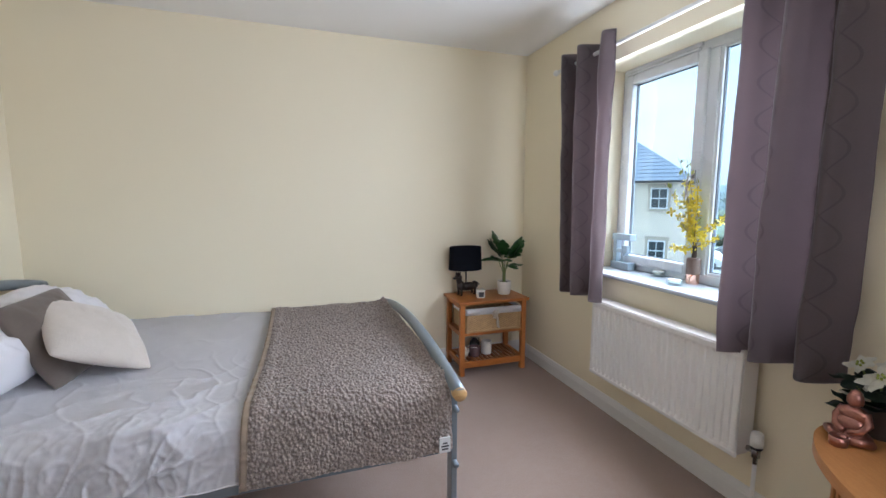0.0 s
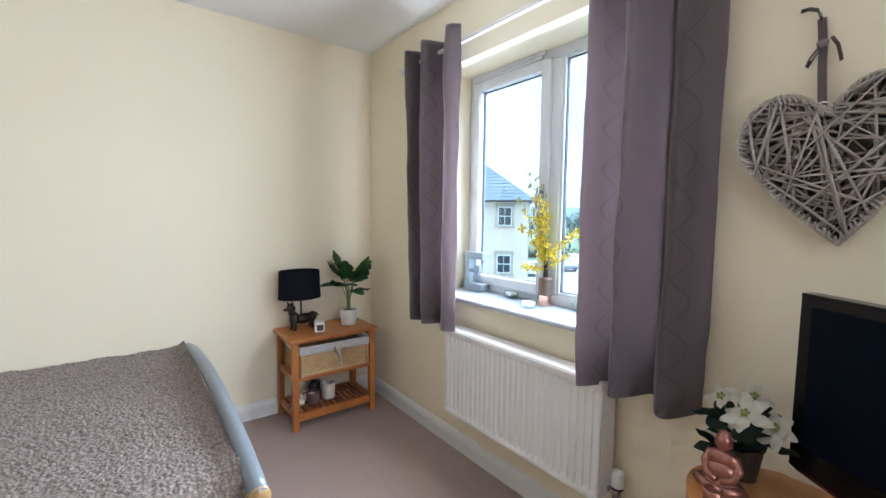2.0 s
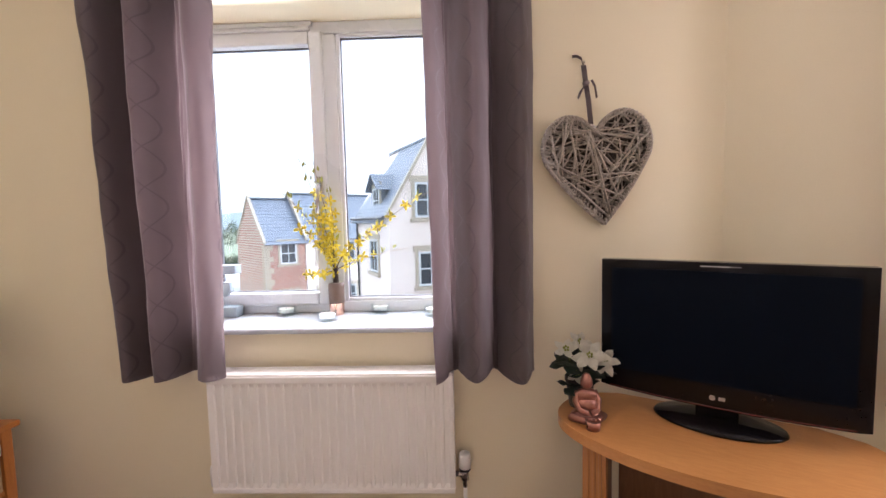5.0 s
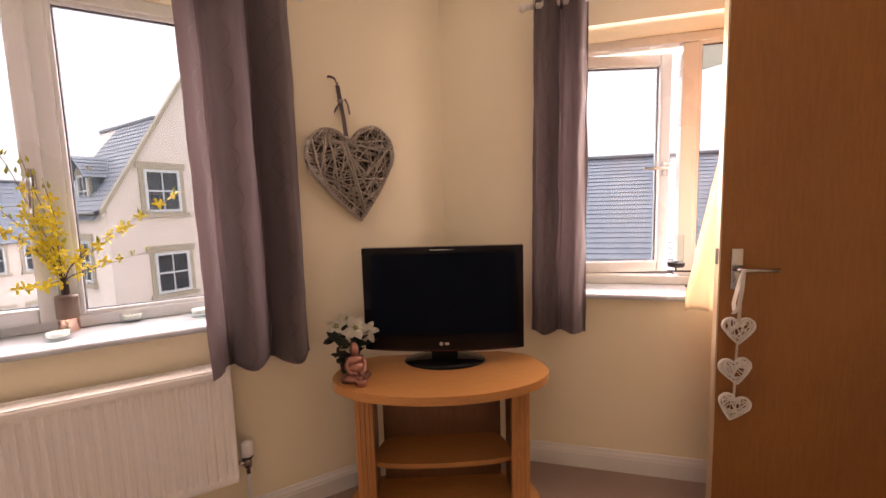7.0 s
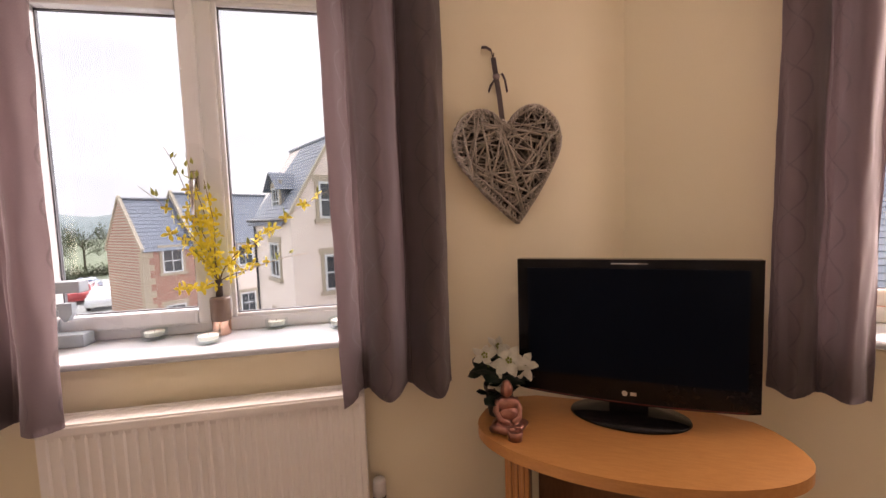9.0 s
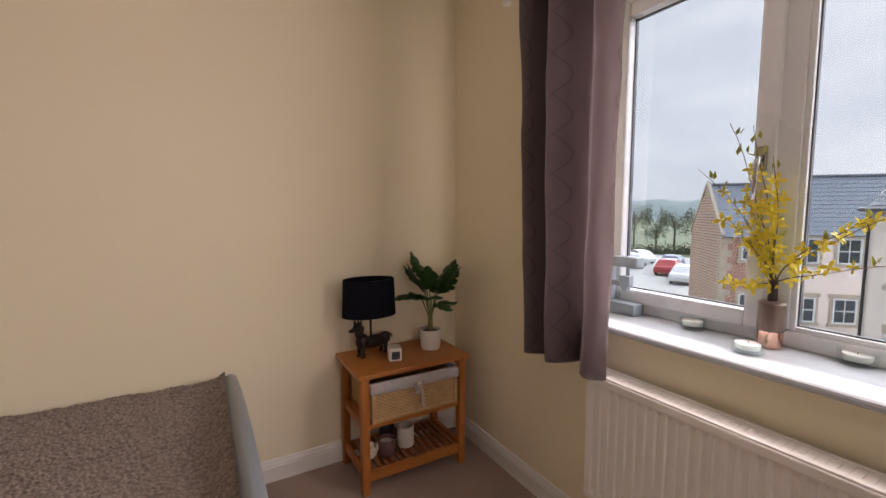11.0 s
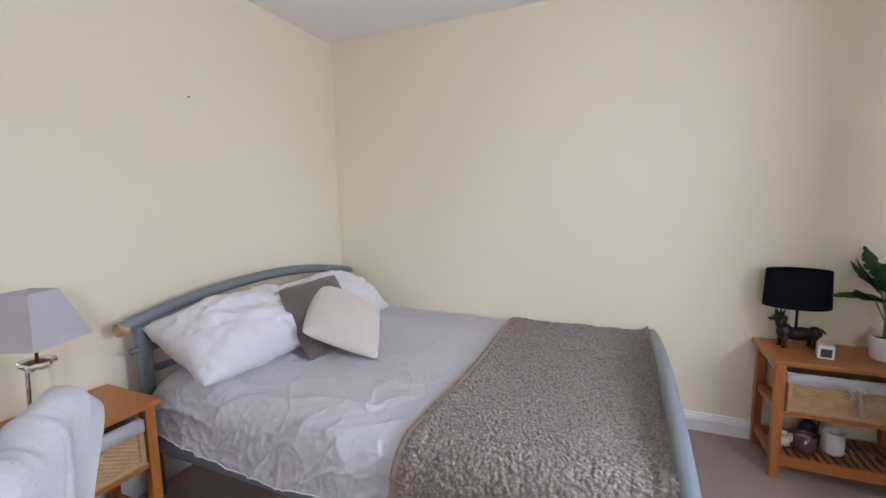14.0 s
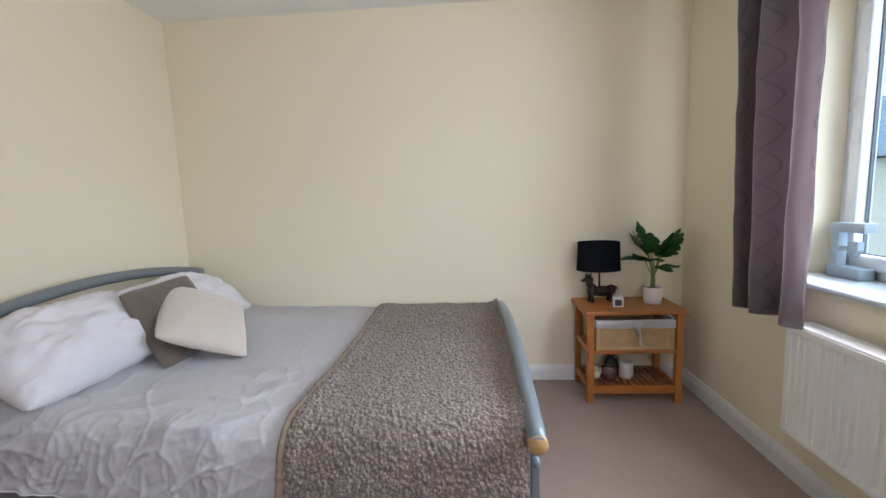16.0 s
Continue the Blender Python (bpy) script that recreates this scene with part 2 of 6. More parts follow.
M_BLACK = plain("black_shade_cloth", (0.008, 0.009, 0.013), 0.85, var=0.12, scale=20, grain=600, bump=0.3, dist=0.0006, spec=0.08)
M_BRONZE = plain("dark_bronze_resin", (0.018, 0.010, 0.008), 0.36, metal=0.1, var=0.3, scale=35, grain=160, bump=0.3, dist=0.002)
M_COPPER = plain("copper_resin", (0.36, 0.165, 0.125), 0.30, metal=0.8, var=0.18, scale=30, grain=180, bump=0.3, dist=0.002)
M_CERAMIC = plain("white_speckled_pot", (0.74, 0.71, 0.66), 0.55, var=0.06, scale=60, grain=300, bump=0.3, dist=0.0015)
M_SOIL = plain("dark_soil", (0.06, 0.04, 0.03), 0.95, var=0.4, scale=60, grain=200, bump=0.9, dist=0.004)
M_LEAF = plain("deep_green_leaf", (0.040, 0.14, 0.034), 0.38, var=0.35, scale=25, grain=120, bump=0.25, dist=0.002)
M_LEAF_DARK = plain("dark_poinsettia_leaf", (0.012, 0.03, 0.018), 0.5, var=0.3, scale=30, grain=150, bump=0.25, dist=0.002)
M_STEM = plain("pale_green_stem", (0.20, 0.25, 0.08), 0.5, var=0.2, scale=40)
M_BRACT = plain("cream_bract", (0.80, 0.77, 0.66), 0.7, var=0.07, scale=40, grain=200, bump=0.4, dist=0.002)
M_POT_DARK = plain("brown_plastic_pot", (0.055, 0.042, 0.036), 0.5, var=0.15, scale=20)
M_SCREEN = plain("black_lcd_screen", (0.003, 0.006, 0.013), 0.30, var=0.05, bump=0.0, spec=0.05)
M_TV = plain("piano_black_plastic", (0.006, 0.005, 0.006), 0.12, var=0.05, bump=0.0, spec=0.2)
M_TV_RED = plain("dark_red_trim", (0.09, 0.012, 0.010), 0.15, var=0.05, bump=0.0)
M_LOGO = plain("silver_mark", (0.55, 0.55, 0.56), 0.3, metal=0.6, bump=0.0)
M_VASE = plain("brushed_brown_metal", (0.20, 0.145, 0.12), 0.34, metal=0.8, var=0.15, scale=20, grain=300, stretch=(1, 1, 0.08), bump=0.25, dist=0.001)
M_VASE_NECK = plain("dark_bronze_metal", (0.06, 0.045, 0.04), 0.35, metal=0.8, var=0.15)
M_COPPER_GLOSS = plain("polished_copper", (0.72, 0.42, 0.32), 0.12, metal=1.0, var=0.06, bump=0.0)
M_TWIG_BROWN = plain("forsythia_twig", (0.13, 0.09, 0.045), 0.7, var=0.3, scale=60)
M_YELLOW = plain("yellow_petal", (0.76, 0.62, 0.05), 0.6, var=0.12, scale=40, grain=200, bump=0.2)
M_BUD = plain("yellow_green_leaf", (0.30, 0.33, 0.06), 0.6, var=0.2, scale=40)
M_GLASS = clear_glass("clear_glass")
M_THIN_GLASS = glass_pane("thin_clear_glass", (0.93, 0.97, 0.97))
M_WAX = plain("white_wax", (0.83, 0.81, 0.76), 0.5, var=0.03, scale=30, bump=0.1)
M_WAX_MAUVE = plain("mauve_wax_jar", (0.13, 0.07, 0.075), 0.22, var=0.08, scale=20, bump=0.0)
M_LABEL_DARK = plain("charcoal_paper_label", (0.06, 0.06, 0.065), 0.7, var=0.1, scale=30)
M_LABEL_WHITE = plain("white_woven_label", (0.78, 0.78, 0.77), 0.8, var=0.04, scale=40)
M_GREY_WOOD = plain("grey_painted_wood", (0.27, 0.33, 0.37), 0.6, var=0.12, scale=18, grain=200, stretch=(1, 8, 1), bump=0.2)
M_SHADE = plain("white_lampshade_cloth", (0.80, 0.77, 0.80), 0.85, var=0.03, scale=12, grain=600, bump=0.2, dist=0.0006)
M_BLACK_METAL = plain("black_iron", (0.02, 0.02, 0.022), 0.45, metal=0.6, var=0.2, scale=30)
M_CABLE = plain("white_cable", (0.72, 0.71, 0.69), 0.5, bump=0.0)
M_SOCKET = plain("white_socket_plastic", (0.80, 0.79, 0.77), 0.35, bump=0.0)
M_BLACK_PLASTIC = plain("black_plastic", (0.015, 0.015, 0.017), 0.4, bump=0.0)
M_PAPER = plain("cream_paper_figure", (0.70, 0.63, 0.52), 0.8, var=0.1, scale=60)


def carpet_mat():
    m, nodes, links, bsdf = base_nodes("beige_brown_carpet")
    co = nodes.new("ShaderNodeTexCoord").outputs["Object"]
    big = noise_tex(nodes, links, co, 2.3, 4.0)
    tuft = noise_tex(nodes, links, co, 240.0, 2.0)
    mid = noise_tex(nodes, links, co, 30.0, 3.0)
    c = ramp2(nodes, links, tuft, (0.235, 0.155, 0.12), (0.42, 0.30, 0.24), 0.3, 0.7)
    c = mix_col(nodes, links, 0.35, c, ramp2(nodes, links, big, (0.26, 0.18, 0.14), (0.40, 0.29, 0.235)))
    c = mix_col(nodes, links, 0.25, c, ramp2(nodes, links, mid, (0.27, 0.19, 0.145), (0.38, 0.275, 0.22)))
    links.new(c, bsdf.inputs["Base Color"])
    bsdf.inputs["Roughness"].default_value = 0.97
    bsdf.inputs["Sheen Weight"].default_value = 0.3
    bump_to(nodes, links, bsdf, tuft, 0.8, 0.006)
    return m


def throw_mat():
    m, nodes, links, bsdf = base_nodes("taupe_boucle_fleece")
    co = nodes.new("ShaderNodeTexCoord").outputs["Object"]
    vor = nodes.new("ShaderNodeTexVoronoi")
    vor.inputs["Scale"].default_value = 84.0
    links.new(co, vor.inputs["Vector"])
    fine = noise_tex(nodes, links, co, 260.0, 3.0)
    big = noise_tex(nodes, links, co, 9.0, 3.0)
    # Shade between the nubs is painted in: colour darkens away from each cell's centre.
    c = ramp2(nodes, links, vor.outputs["Distance"], (0.86, 0.72, 0.63), (0.32, 0.245, 0.205), 0.12, 0.75)
    c = mix_col(nodes, links, 0.3, c, ramp2(nodes, links, fine, (0.32, 0.255, 0.21), (0.70, 0.60, 0.52)))
    c = mix_col(nodes, links, 0.2, c, ramp2(nodes, links, big, (0.34, 0.28, 0.24), (0.50, 0.43, 0.38)))
    links.new(c, bsdf.inputs["Base Color"])
    bsdf.inputs["Roughness"].default_value = 0.95
    bsdf.inputs["Sheen Weight"].default_value = 0.4
    inv = math_node(nodes, links, "SUBTRACT", 1.0, vor.outputs["Distance"])
    bump_to(nodes, links, bsdf, math_node(nodes, links, "ADD", inv, math_node(nodes, links, "MULTIPLY", fine, 0.5)), 0.9, 0.006)
    return m


M_CARPET, M_THROW = carpet_mat(), throw_mat()


# ---- building helpers ----
def thing(name, at=(0, 0, 0), rz=0.0, label="", category="", group="", kind=""):
    ob = new(name)
    ob.empty_display_size = 0.1
    ob.matrix_world = pose(*at, 0, 0, rz)
    return tagged(ob, label, category, group, kind)


def finish(bm, name, material, smooth=False):
    bmesh.ops.recalc_face_normals(bm, faces=bm.faces)
    me = bpy.data.meshes.new(name)
    bm.to_mesh(me)
    bm.free()
    if smooth:
        for p in me.polygons:
            p.use_smooth = True
    for m in material if isinstance(material, (list, tuple)) else [material]:
        me.materials.append(m)
    return me


def part(name, bm, material, parent, label="", smooth=False):
    """One mesh under a thing or a part, in that parent's own space."""
    ob = new(name, finish(bm, name, material, smooth))
    ob.parent = parent
    return tagged(ob, label)


def solo(name, bm, material, label="", category="", smooth=False, kind="", group="", at=None):
    ob = new(name, finish(bm, name, material, smooth))
    if at is not None:
        ob.matrix_world = at
    return tagged(ob, label, category, group, kind)


def box(bm, c, s, bevel=0.0, m=None, seg=2):
    """A box round c of size s, its edges rounded, laid by m."""
    r = bmesh.ops.create_cube(bm, size=1.0, matrix=Matrix.Translation(c) @ Matrix.Diagonal((*s, 1)))
    vs = r["verts"]
    if bevel:
        es = list({e for v in vs for e in v.link_edges})
        r = bmesh.ops.bevel(bm, geom=es, offset=bevel, segments=seg, affect="EDGES", profile=0.6)
        vs = list({v for f in r["faces"] for v in f.verts} | {v for v in vs if v.is_valid})
    if m is not None:
        bmesh.ops.transform(bm, matrix=m, verts=vs)
    return bm


def boxes(*rows, bevel=0.0):
    bm = bmesh.new()
    for c, s in rows:
        box(bm, c, s, bevel)
    return bm


def span(bm, a, b, bevel=0.0):
    """A box from corner a to corner b."""
    return box(bm, [(p + q) / 2 for p, q in zip(a, b)], [abs(q - p) for p, q in zip(a, b)], bevel)


def lathe(profile, n=32, bm=None, at=(0, 0, 0), sx=1.0, sy=1.0):
    bm = bm or bmesh.new()
    rings = []
    for r, z in profile:
        rings.append([bm.verts.new((at[0] + sx * r * math.cos(2 * math.pi * k / n), at[1] + sy * r * math.sin(2 * math.pi * k / n), at[2] + z)) for k in range(n)] if r > 1e-5
                     else [bm.verts.new((at[0], at[1], at[2] + z))])
    for a, b in zip(rings, rings[1:]):
        for k in range(n):
            i, j = k % len(a), (k + 1) % len(a)
            p, q = k % len(b), (k + 1) % len(b)
            vs = [a[i], a[j], b[q], b[p]]
            vs = [v for x, v in enumerate(vs) if v not in vs[:x]]
            if len(vs) > 2:
                bm.faces.new(vs)
    return bm


def tube(points, radius, n=12, bm=None, caps=True):
    """A round bar along points; radius may be a list."""
    bm = bm or bmesh.new()
    pts = [Vector(p) for p in points]
    rad = radius if isinstance(radius, (list, tuple)) else [radius] * len(pts)
    t0 = (pts[1] - pts[0]).normalized()
    up = Vector((0, 0, 1)) if abs(t0.z) < 0.9 else Vector((1, 0, 0))
    side = t0.cross(up).normalized()
    rings = []
    for i, p in enumerate(pts):
        t = (pts[min(i + 1, len(pts) - 1)] - pts[max(i - 1, 0)]).normalized()
        side = (side - t * side.dot(t)).normalized()
        other = t.cross(side)
        rings.append([bm.verts.new(p + rad[i] * (math.cos(2 * math.pi * k / n) * side + math.sin(2 * math.pi * k / n) * other)) for k in range(n)])
    for a, b in zip(rings, rings[1:]):
        for k in range(n):
            bm.faces.new((a[k], a[(k + 1) % n], b[(k + 1) % n], b[k]))
    if caps:
        bm.faces.new(rings[0][::-1])
        bm.faces.new(rings[-1])
    return bm


def extrude_outline(pts, z0, z1, bm=None, bevel=0.0):
    """A plate with the outline pts in x and y, from z0 to z1."""
    bm = bm or bmesh.new()
    lo = [bm.verts.new((x, y, z0)) for x, y in pts]
    hi = [bm.verts.new((x, y, z1)) for x, y in pts]
    n = len(pts)
    bm.faces.new(lo[::-1])
    top = bm.faces.new(hi)
    for k in range(n):
        bm.faces.new((lo[k], lo[(k + 1) % n], hi[(k + 1) % n], hi[k]))
    if bevel:
        es = [e for e in bm.edges if abs(e.verts[0].co.z - e.verts[1].co.z) < 1e-6 and e.verts[0] in set(lo + hi)]
        bmesh.ops.bevel(bm, geom=es, offset=bevel, segments=4, affect="EDGES", profile=0.5)
    return bm


def blob(bm, c, r, sub=2, m=None):
    """An ellipsoid round c with the half axes r."""
    mm = Matrix.Translation(c) @ (m or Matrix()) @ Matrix.Diagonal((*r, 1))
    bmesh.ops.create_icosphere(bm, subdivisions=sub, radius=1.0, matrix=mm)
    return bm


def sheet(nu, nv, f, bm=None, uv=None, thick=0.0):
    """A grid of nu by nv points f(u, v), u and v from 0 to 1."""
    bm = bm or bmesh.new()
    vs = [[bm.verts.new(f(i / (nu - 1), j / (nv - 1))) for j in range(nv)] for i in range(nu)]
    lay = bm.loops.layers.uv.verify() if uv else None
    for i in range(nu - 1):
        for j in range(nv - 1):
            fc = bm.faces.new((vs[i][j], vs[i + 1][j], vs[i + 1][j + 1], vs[i][j + 1]))
            if uv:
                for lp, (a, b) in zip(fc.loops, ((i, j), (i + 1, j), (i + 1, j + 1), (i, j + 1))):
                    lp[lay].uv = uv(a / (nu - 1), b / (nv - 1))
    if thick:
        bmesh.ops.solidify(bm, geom=list(bm.faces), thickness=thick)
    return bm


def fbm(x, y, z=0.0, o=3):
    return noise.fractal((x, y, z), 1.0, 2.0, o)


# ---- the room: walls, floor, ceiling ----
NORTH, WEST, EAST, SOUTH, TOP = 3.47, -1.40, 1.865, -0.70, 2.40
THICK = 0.30
S2 = math.sqrt(0.5)
SPLAY0 = (EAST, 0.555)
SPLAY_LEN = (SPLAY0[1] - SOUTH) / S2
SPLAY = Matrix(((-S2, S2, 0, SPLAY0[0]), (-S2, -S2, 0, SPLAY0[1]), (0, 0, 1, 0), (0, 0, 0, 1)))  # x along the wall, y outwards
EASTW = Matrix(((0, 1, 0, EAST), (-1, 0, 0, NORTH), (0, 0, 1, 0), (0, 0, 0, 1)))  # x along the wall to the south, y outwards


def wall(name, m, a, b, hole=None, label="cream painted plaster wall"):
    bm = bmesh.new()
    if hole:
        h0, h1, z0, z1 = hole
        span(bm, (a, 0, 0), (h0, THICK, TOP))
        span(bm, (h1, 0, 0), (b, THICK, TOP))
        if z0 > 0:
            span(bm, (h0, 0, 0), (h1, THICK, z0))
        span(bm, (h0, 0, z1), (h1, THICK, TOP))
    else:
        span(bm, (a, 0, 0), (b, THICK, TOP))
    return solo(name, bm, M_WALL, label, "wall", kind="structure", at=m)


WIN1 = (0.83, 2.03, 0.83, 2.07)
WIN2 = (0.53, 1.62, 0.83, 2.02)
wall("wall_east", EASTW, -0.3, NORTH - 0.555, WIN1)
wall("wall_splay", SPLAY, -0.12, SPLAY_LEN + 0.12, WIN2)
wall("wall_north", Matrix(((1, 0, 0, WEST - 0.3), (0, 1, 0, NORTH), (0, 0, 1, 0), (0, 0, 0, 1))), 0, EAST - WEST + 0.3)
wall("wall_west", Matrix(((0, -1, 0, WEST), (1, 0, 0, SOUTH - 0.3), (0, 0, 1, 0), (0, 0, 0, 1))), 0, NORTH - SOUTH + 0.3)
DOOR_X = 0.41
SOUTHW = Matrix(((-1, 0, 0, 0.61 + 0.12), (0, -1, 0, SOUTH), (0, 0, 1, 0), (0, 0, 0, 1)))
wall("wall_south", SOUTHW, 0, 0.73 - WEST, (0.73 - DOOR_X, 0.73 - DOOR_X + 0.79, 0, 2.01))

bm = bmesh.new()
span(bm, (-0.62, SOUTH - 1.3, 0), (-0.50, SOUTH - 0.3, TOP))
span(bm, (0.58, SOUTH - 1.3, 0), (0.70, SOUTH - 0.3, TOP))
span(bm, (-0.62, SOUTH - 1.42, 0), (0.70, SOUTH - 1.3, TOP))
solo("wall_landing", bm, M_WALL, "cream painted wall of the landing", "wall", kind="structure")

solo("floor", boxes(((0.25, 0.85, -0.06), (4.2, 6.4, 0.12))), M_CARPET, "beige-brown cut pile carpet", "carpet", kind="structure")
solo("ceiling", boxes(((0.25, 0.85, TOP + 0.06), (4.2, 6.4, 0.12))), M_CEIL, "white painted ceiling", "ceiling", kind="structure")


def skirting(name, a, b):
    """A moulded board along the wall from a to b, which lies to the left of that way."""
    d = (Vector((*b, 0)) - Vector((*a, 0)))
    n = d.length
    d.normalize()
    inn = Vector((d.y, -d.x, 0))
    prof = [(0.0, 0.0), (0.016, 0.0), (0.016, 0.068), (0.0135, 0.073), (0.0135, 0.079), (0.009, 0.090), (0.007, 0.099), (0.004, 0.102), (0.0, 0.102)]
    bm = bmesh.new()
    r0 = [bm.verts.new(Vector((*a, 0)) + inn * p + Vector((0, 0, z))) for p, z in prof]
    r1 = [bm.verts.new(Vector((*a, 0)) + d * n + inn * p + Vector((0, 0, z))) for p, z in prof]
    for k in range(len(prof)):
        j = (k + 1) % len(prof)
        bm.faces.new((r0[k], r0[j], r1[j], r1[k]))
    bm.faces.new(r0)
    bm.faces.new(r1[::-1])
    return solo(name, bm, M_GLOSS, "white gloss moulded skirting board", "skirting board", kind="structure")


skirting("baseboard_north", (WEST, NORTH), (EAST, NORTH))
skirting("baseboard_east", (EAST, NORTH), SPLAY0)
skirting("baseboard_splay", SPLAY0, (0.61, SOUTH))
skirting("baseboard_west", (WEST, SOUTH), (WEST, NORTH))


# ---- windows ----
def frame_ring(x0, x1, z0, z1, w, d0, d1, bevel=0.006):
    """Four butted bars round an opening, w wide."""
    bm = bmesh.new()
    span(bm, (x0, d0, z0), (x0 + w, d1, z1), bevel)
    span(bm, (x1 - w, d0, z0), (x1, d1, z1), bevel)
    span(bm, (x0 + w, d0, z0), (x1 - w, d1, z0 + w), bevel)
    span(bm, (x0 + w, d0, z1 - w), (x1 - w, d1, z1), bevel)
    return bm


def sill_board(bm, x0, x1, back, top, nose=0.045, ears=0.03):
    prof = [(back, top), (back, top - 0.024), (-nose + 0.008, top - 0.024), (-nose + 0.002, top - 0.020), (-nose, top - 0.012), (-nose + 0.002, top - 0.005), (-nose + 0.008, top)]
    a = [bm.verts.new((x0 + 0.001, y, z)) for y, z in prof]
    b = [bm.verts.new((x1 - 0.001, y, z)) for y, z in prof]
    for k in range(len(prof)):
        j = (k + 1) % len(prof)
        bm.faces.new((a[k], a[j], b[j], b[k]))
    bm.faces.new(a)
    bm.faces.new(b[::-1])
    for q0, q1 in ((x0 - ears, x0 + 0.001), (x1 - 0.001, x1 + ears)):
        span(bm, (q0, -nose + 0.002, top - 0.023), (q1, -0.001, top - 0.001), 0.005)
    return bm


def lever(parent, x, d, z, down=True):
    h = part("handle", boxes(((x, d - 0.006, z), (0.024, 0.012, 0.07)), bevel=0.004), M_CHROME, parent, "brushed metal window handle")
    bm = tube([(x, d - 0.01, z), (x, d - 0.035, z), (x, d - 0.042, z - 0.02 if down else z), (x if down else x - 0.12, d - 0.045, z - 0.12 if down else z)], [0.009, 0.009, 0.009, 0.007], 10)
    part("grip", bm, M_CHROME, h, smooth=True)
    return h


def vent(parent, x0, x1, d, z):
    v = part("trickle_vent", boxes((((x0 + x1) / 2, d - 0.008, z), (x1 - x0, 0.016, 0.020)), bevel=0.004), M_PVC, parent, "white slotted trickle vent")
    part("vent_flap", boxes((((x0 + x1) / 2, d - 0.012, z - 0.021), (x1 - x0 - 0.02, 0.02, 0.014)), bevel=0.004), M_PVC, v)


def window_one():
    w = thing("window_1", label="white plastic double casement window with a deep painted sill", category="window", kind="structure")
    w.matrix_world = EASTW
    x0, x1, z0, z1 = WIN1[0], WIN1[1], 0.855, WIN1[3]
    part("window_frame", frame_ring(x0, x1, z0, z1, 0.048, 0.215, 0.285), M_PVC, w)
    mid = NORTH - 2.035
    part("mullion", boxes(((mid, 0.25, (z0 + z1) / 2), (0.062, 0.070, z1 - z0 - 0.1)), bevel=0.006), M_PVC, w)
    s = part("sash", frame_ring(x0 + 0.036, mid - 0.022, z0 + 0.034, z1 - 0.040, 0.056, 0.198, 0.262, 0.01), M_PVC, w)
    part("gasket", frame_ring(x0 + 0.091, mid - 0.077, z0 + 0.089, z1 - 0.095, 0.005, 0.235, 0.248, 0), M_GASKET, s)
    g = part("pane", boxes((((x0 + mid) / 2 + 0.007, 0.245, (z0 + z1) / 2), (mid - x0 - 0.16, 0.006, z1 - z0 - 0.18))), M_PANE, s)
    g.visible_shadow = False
    lever(s, mid - 0.05, 0.198, 1.40)
    b = part("glazing_bead", frame_ring(mid + 0.030, x1 - 0.046, z0 + 0.046, z1 - 0.046, 0.016, 0.222, 0.25, 0.004), M_PVC, w)
    part("gasket", frame_ring(mid + 0.045, x1 - 0.061, z0 + 0.061, z1 - 0.061, 0.005, 0.235, 0.248, 0), M_GASKET, b)
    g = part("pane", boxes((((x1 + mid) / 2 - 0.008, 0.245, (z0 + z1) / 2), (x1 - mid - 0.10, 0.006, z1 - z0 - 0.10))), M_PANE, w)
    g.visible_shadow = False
    vent(w, x0 + 0.03, mid - 0.06, 0.215, z1 - 0.012)
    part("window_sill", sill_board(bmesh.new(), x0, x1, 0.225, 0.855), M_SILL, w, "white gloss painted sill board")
    bm = bmesh.new()
    span(bm, (x0 - 0.05, 0.27, z0 - 0.06), (x1 + 0.05, 0.36, z0 - 0.03), 0.004)
    part("outer_sill", bm, M_PVC, w)


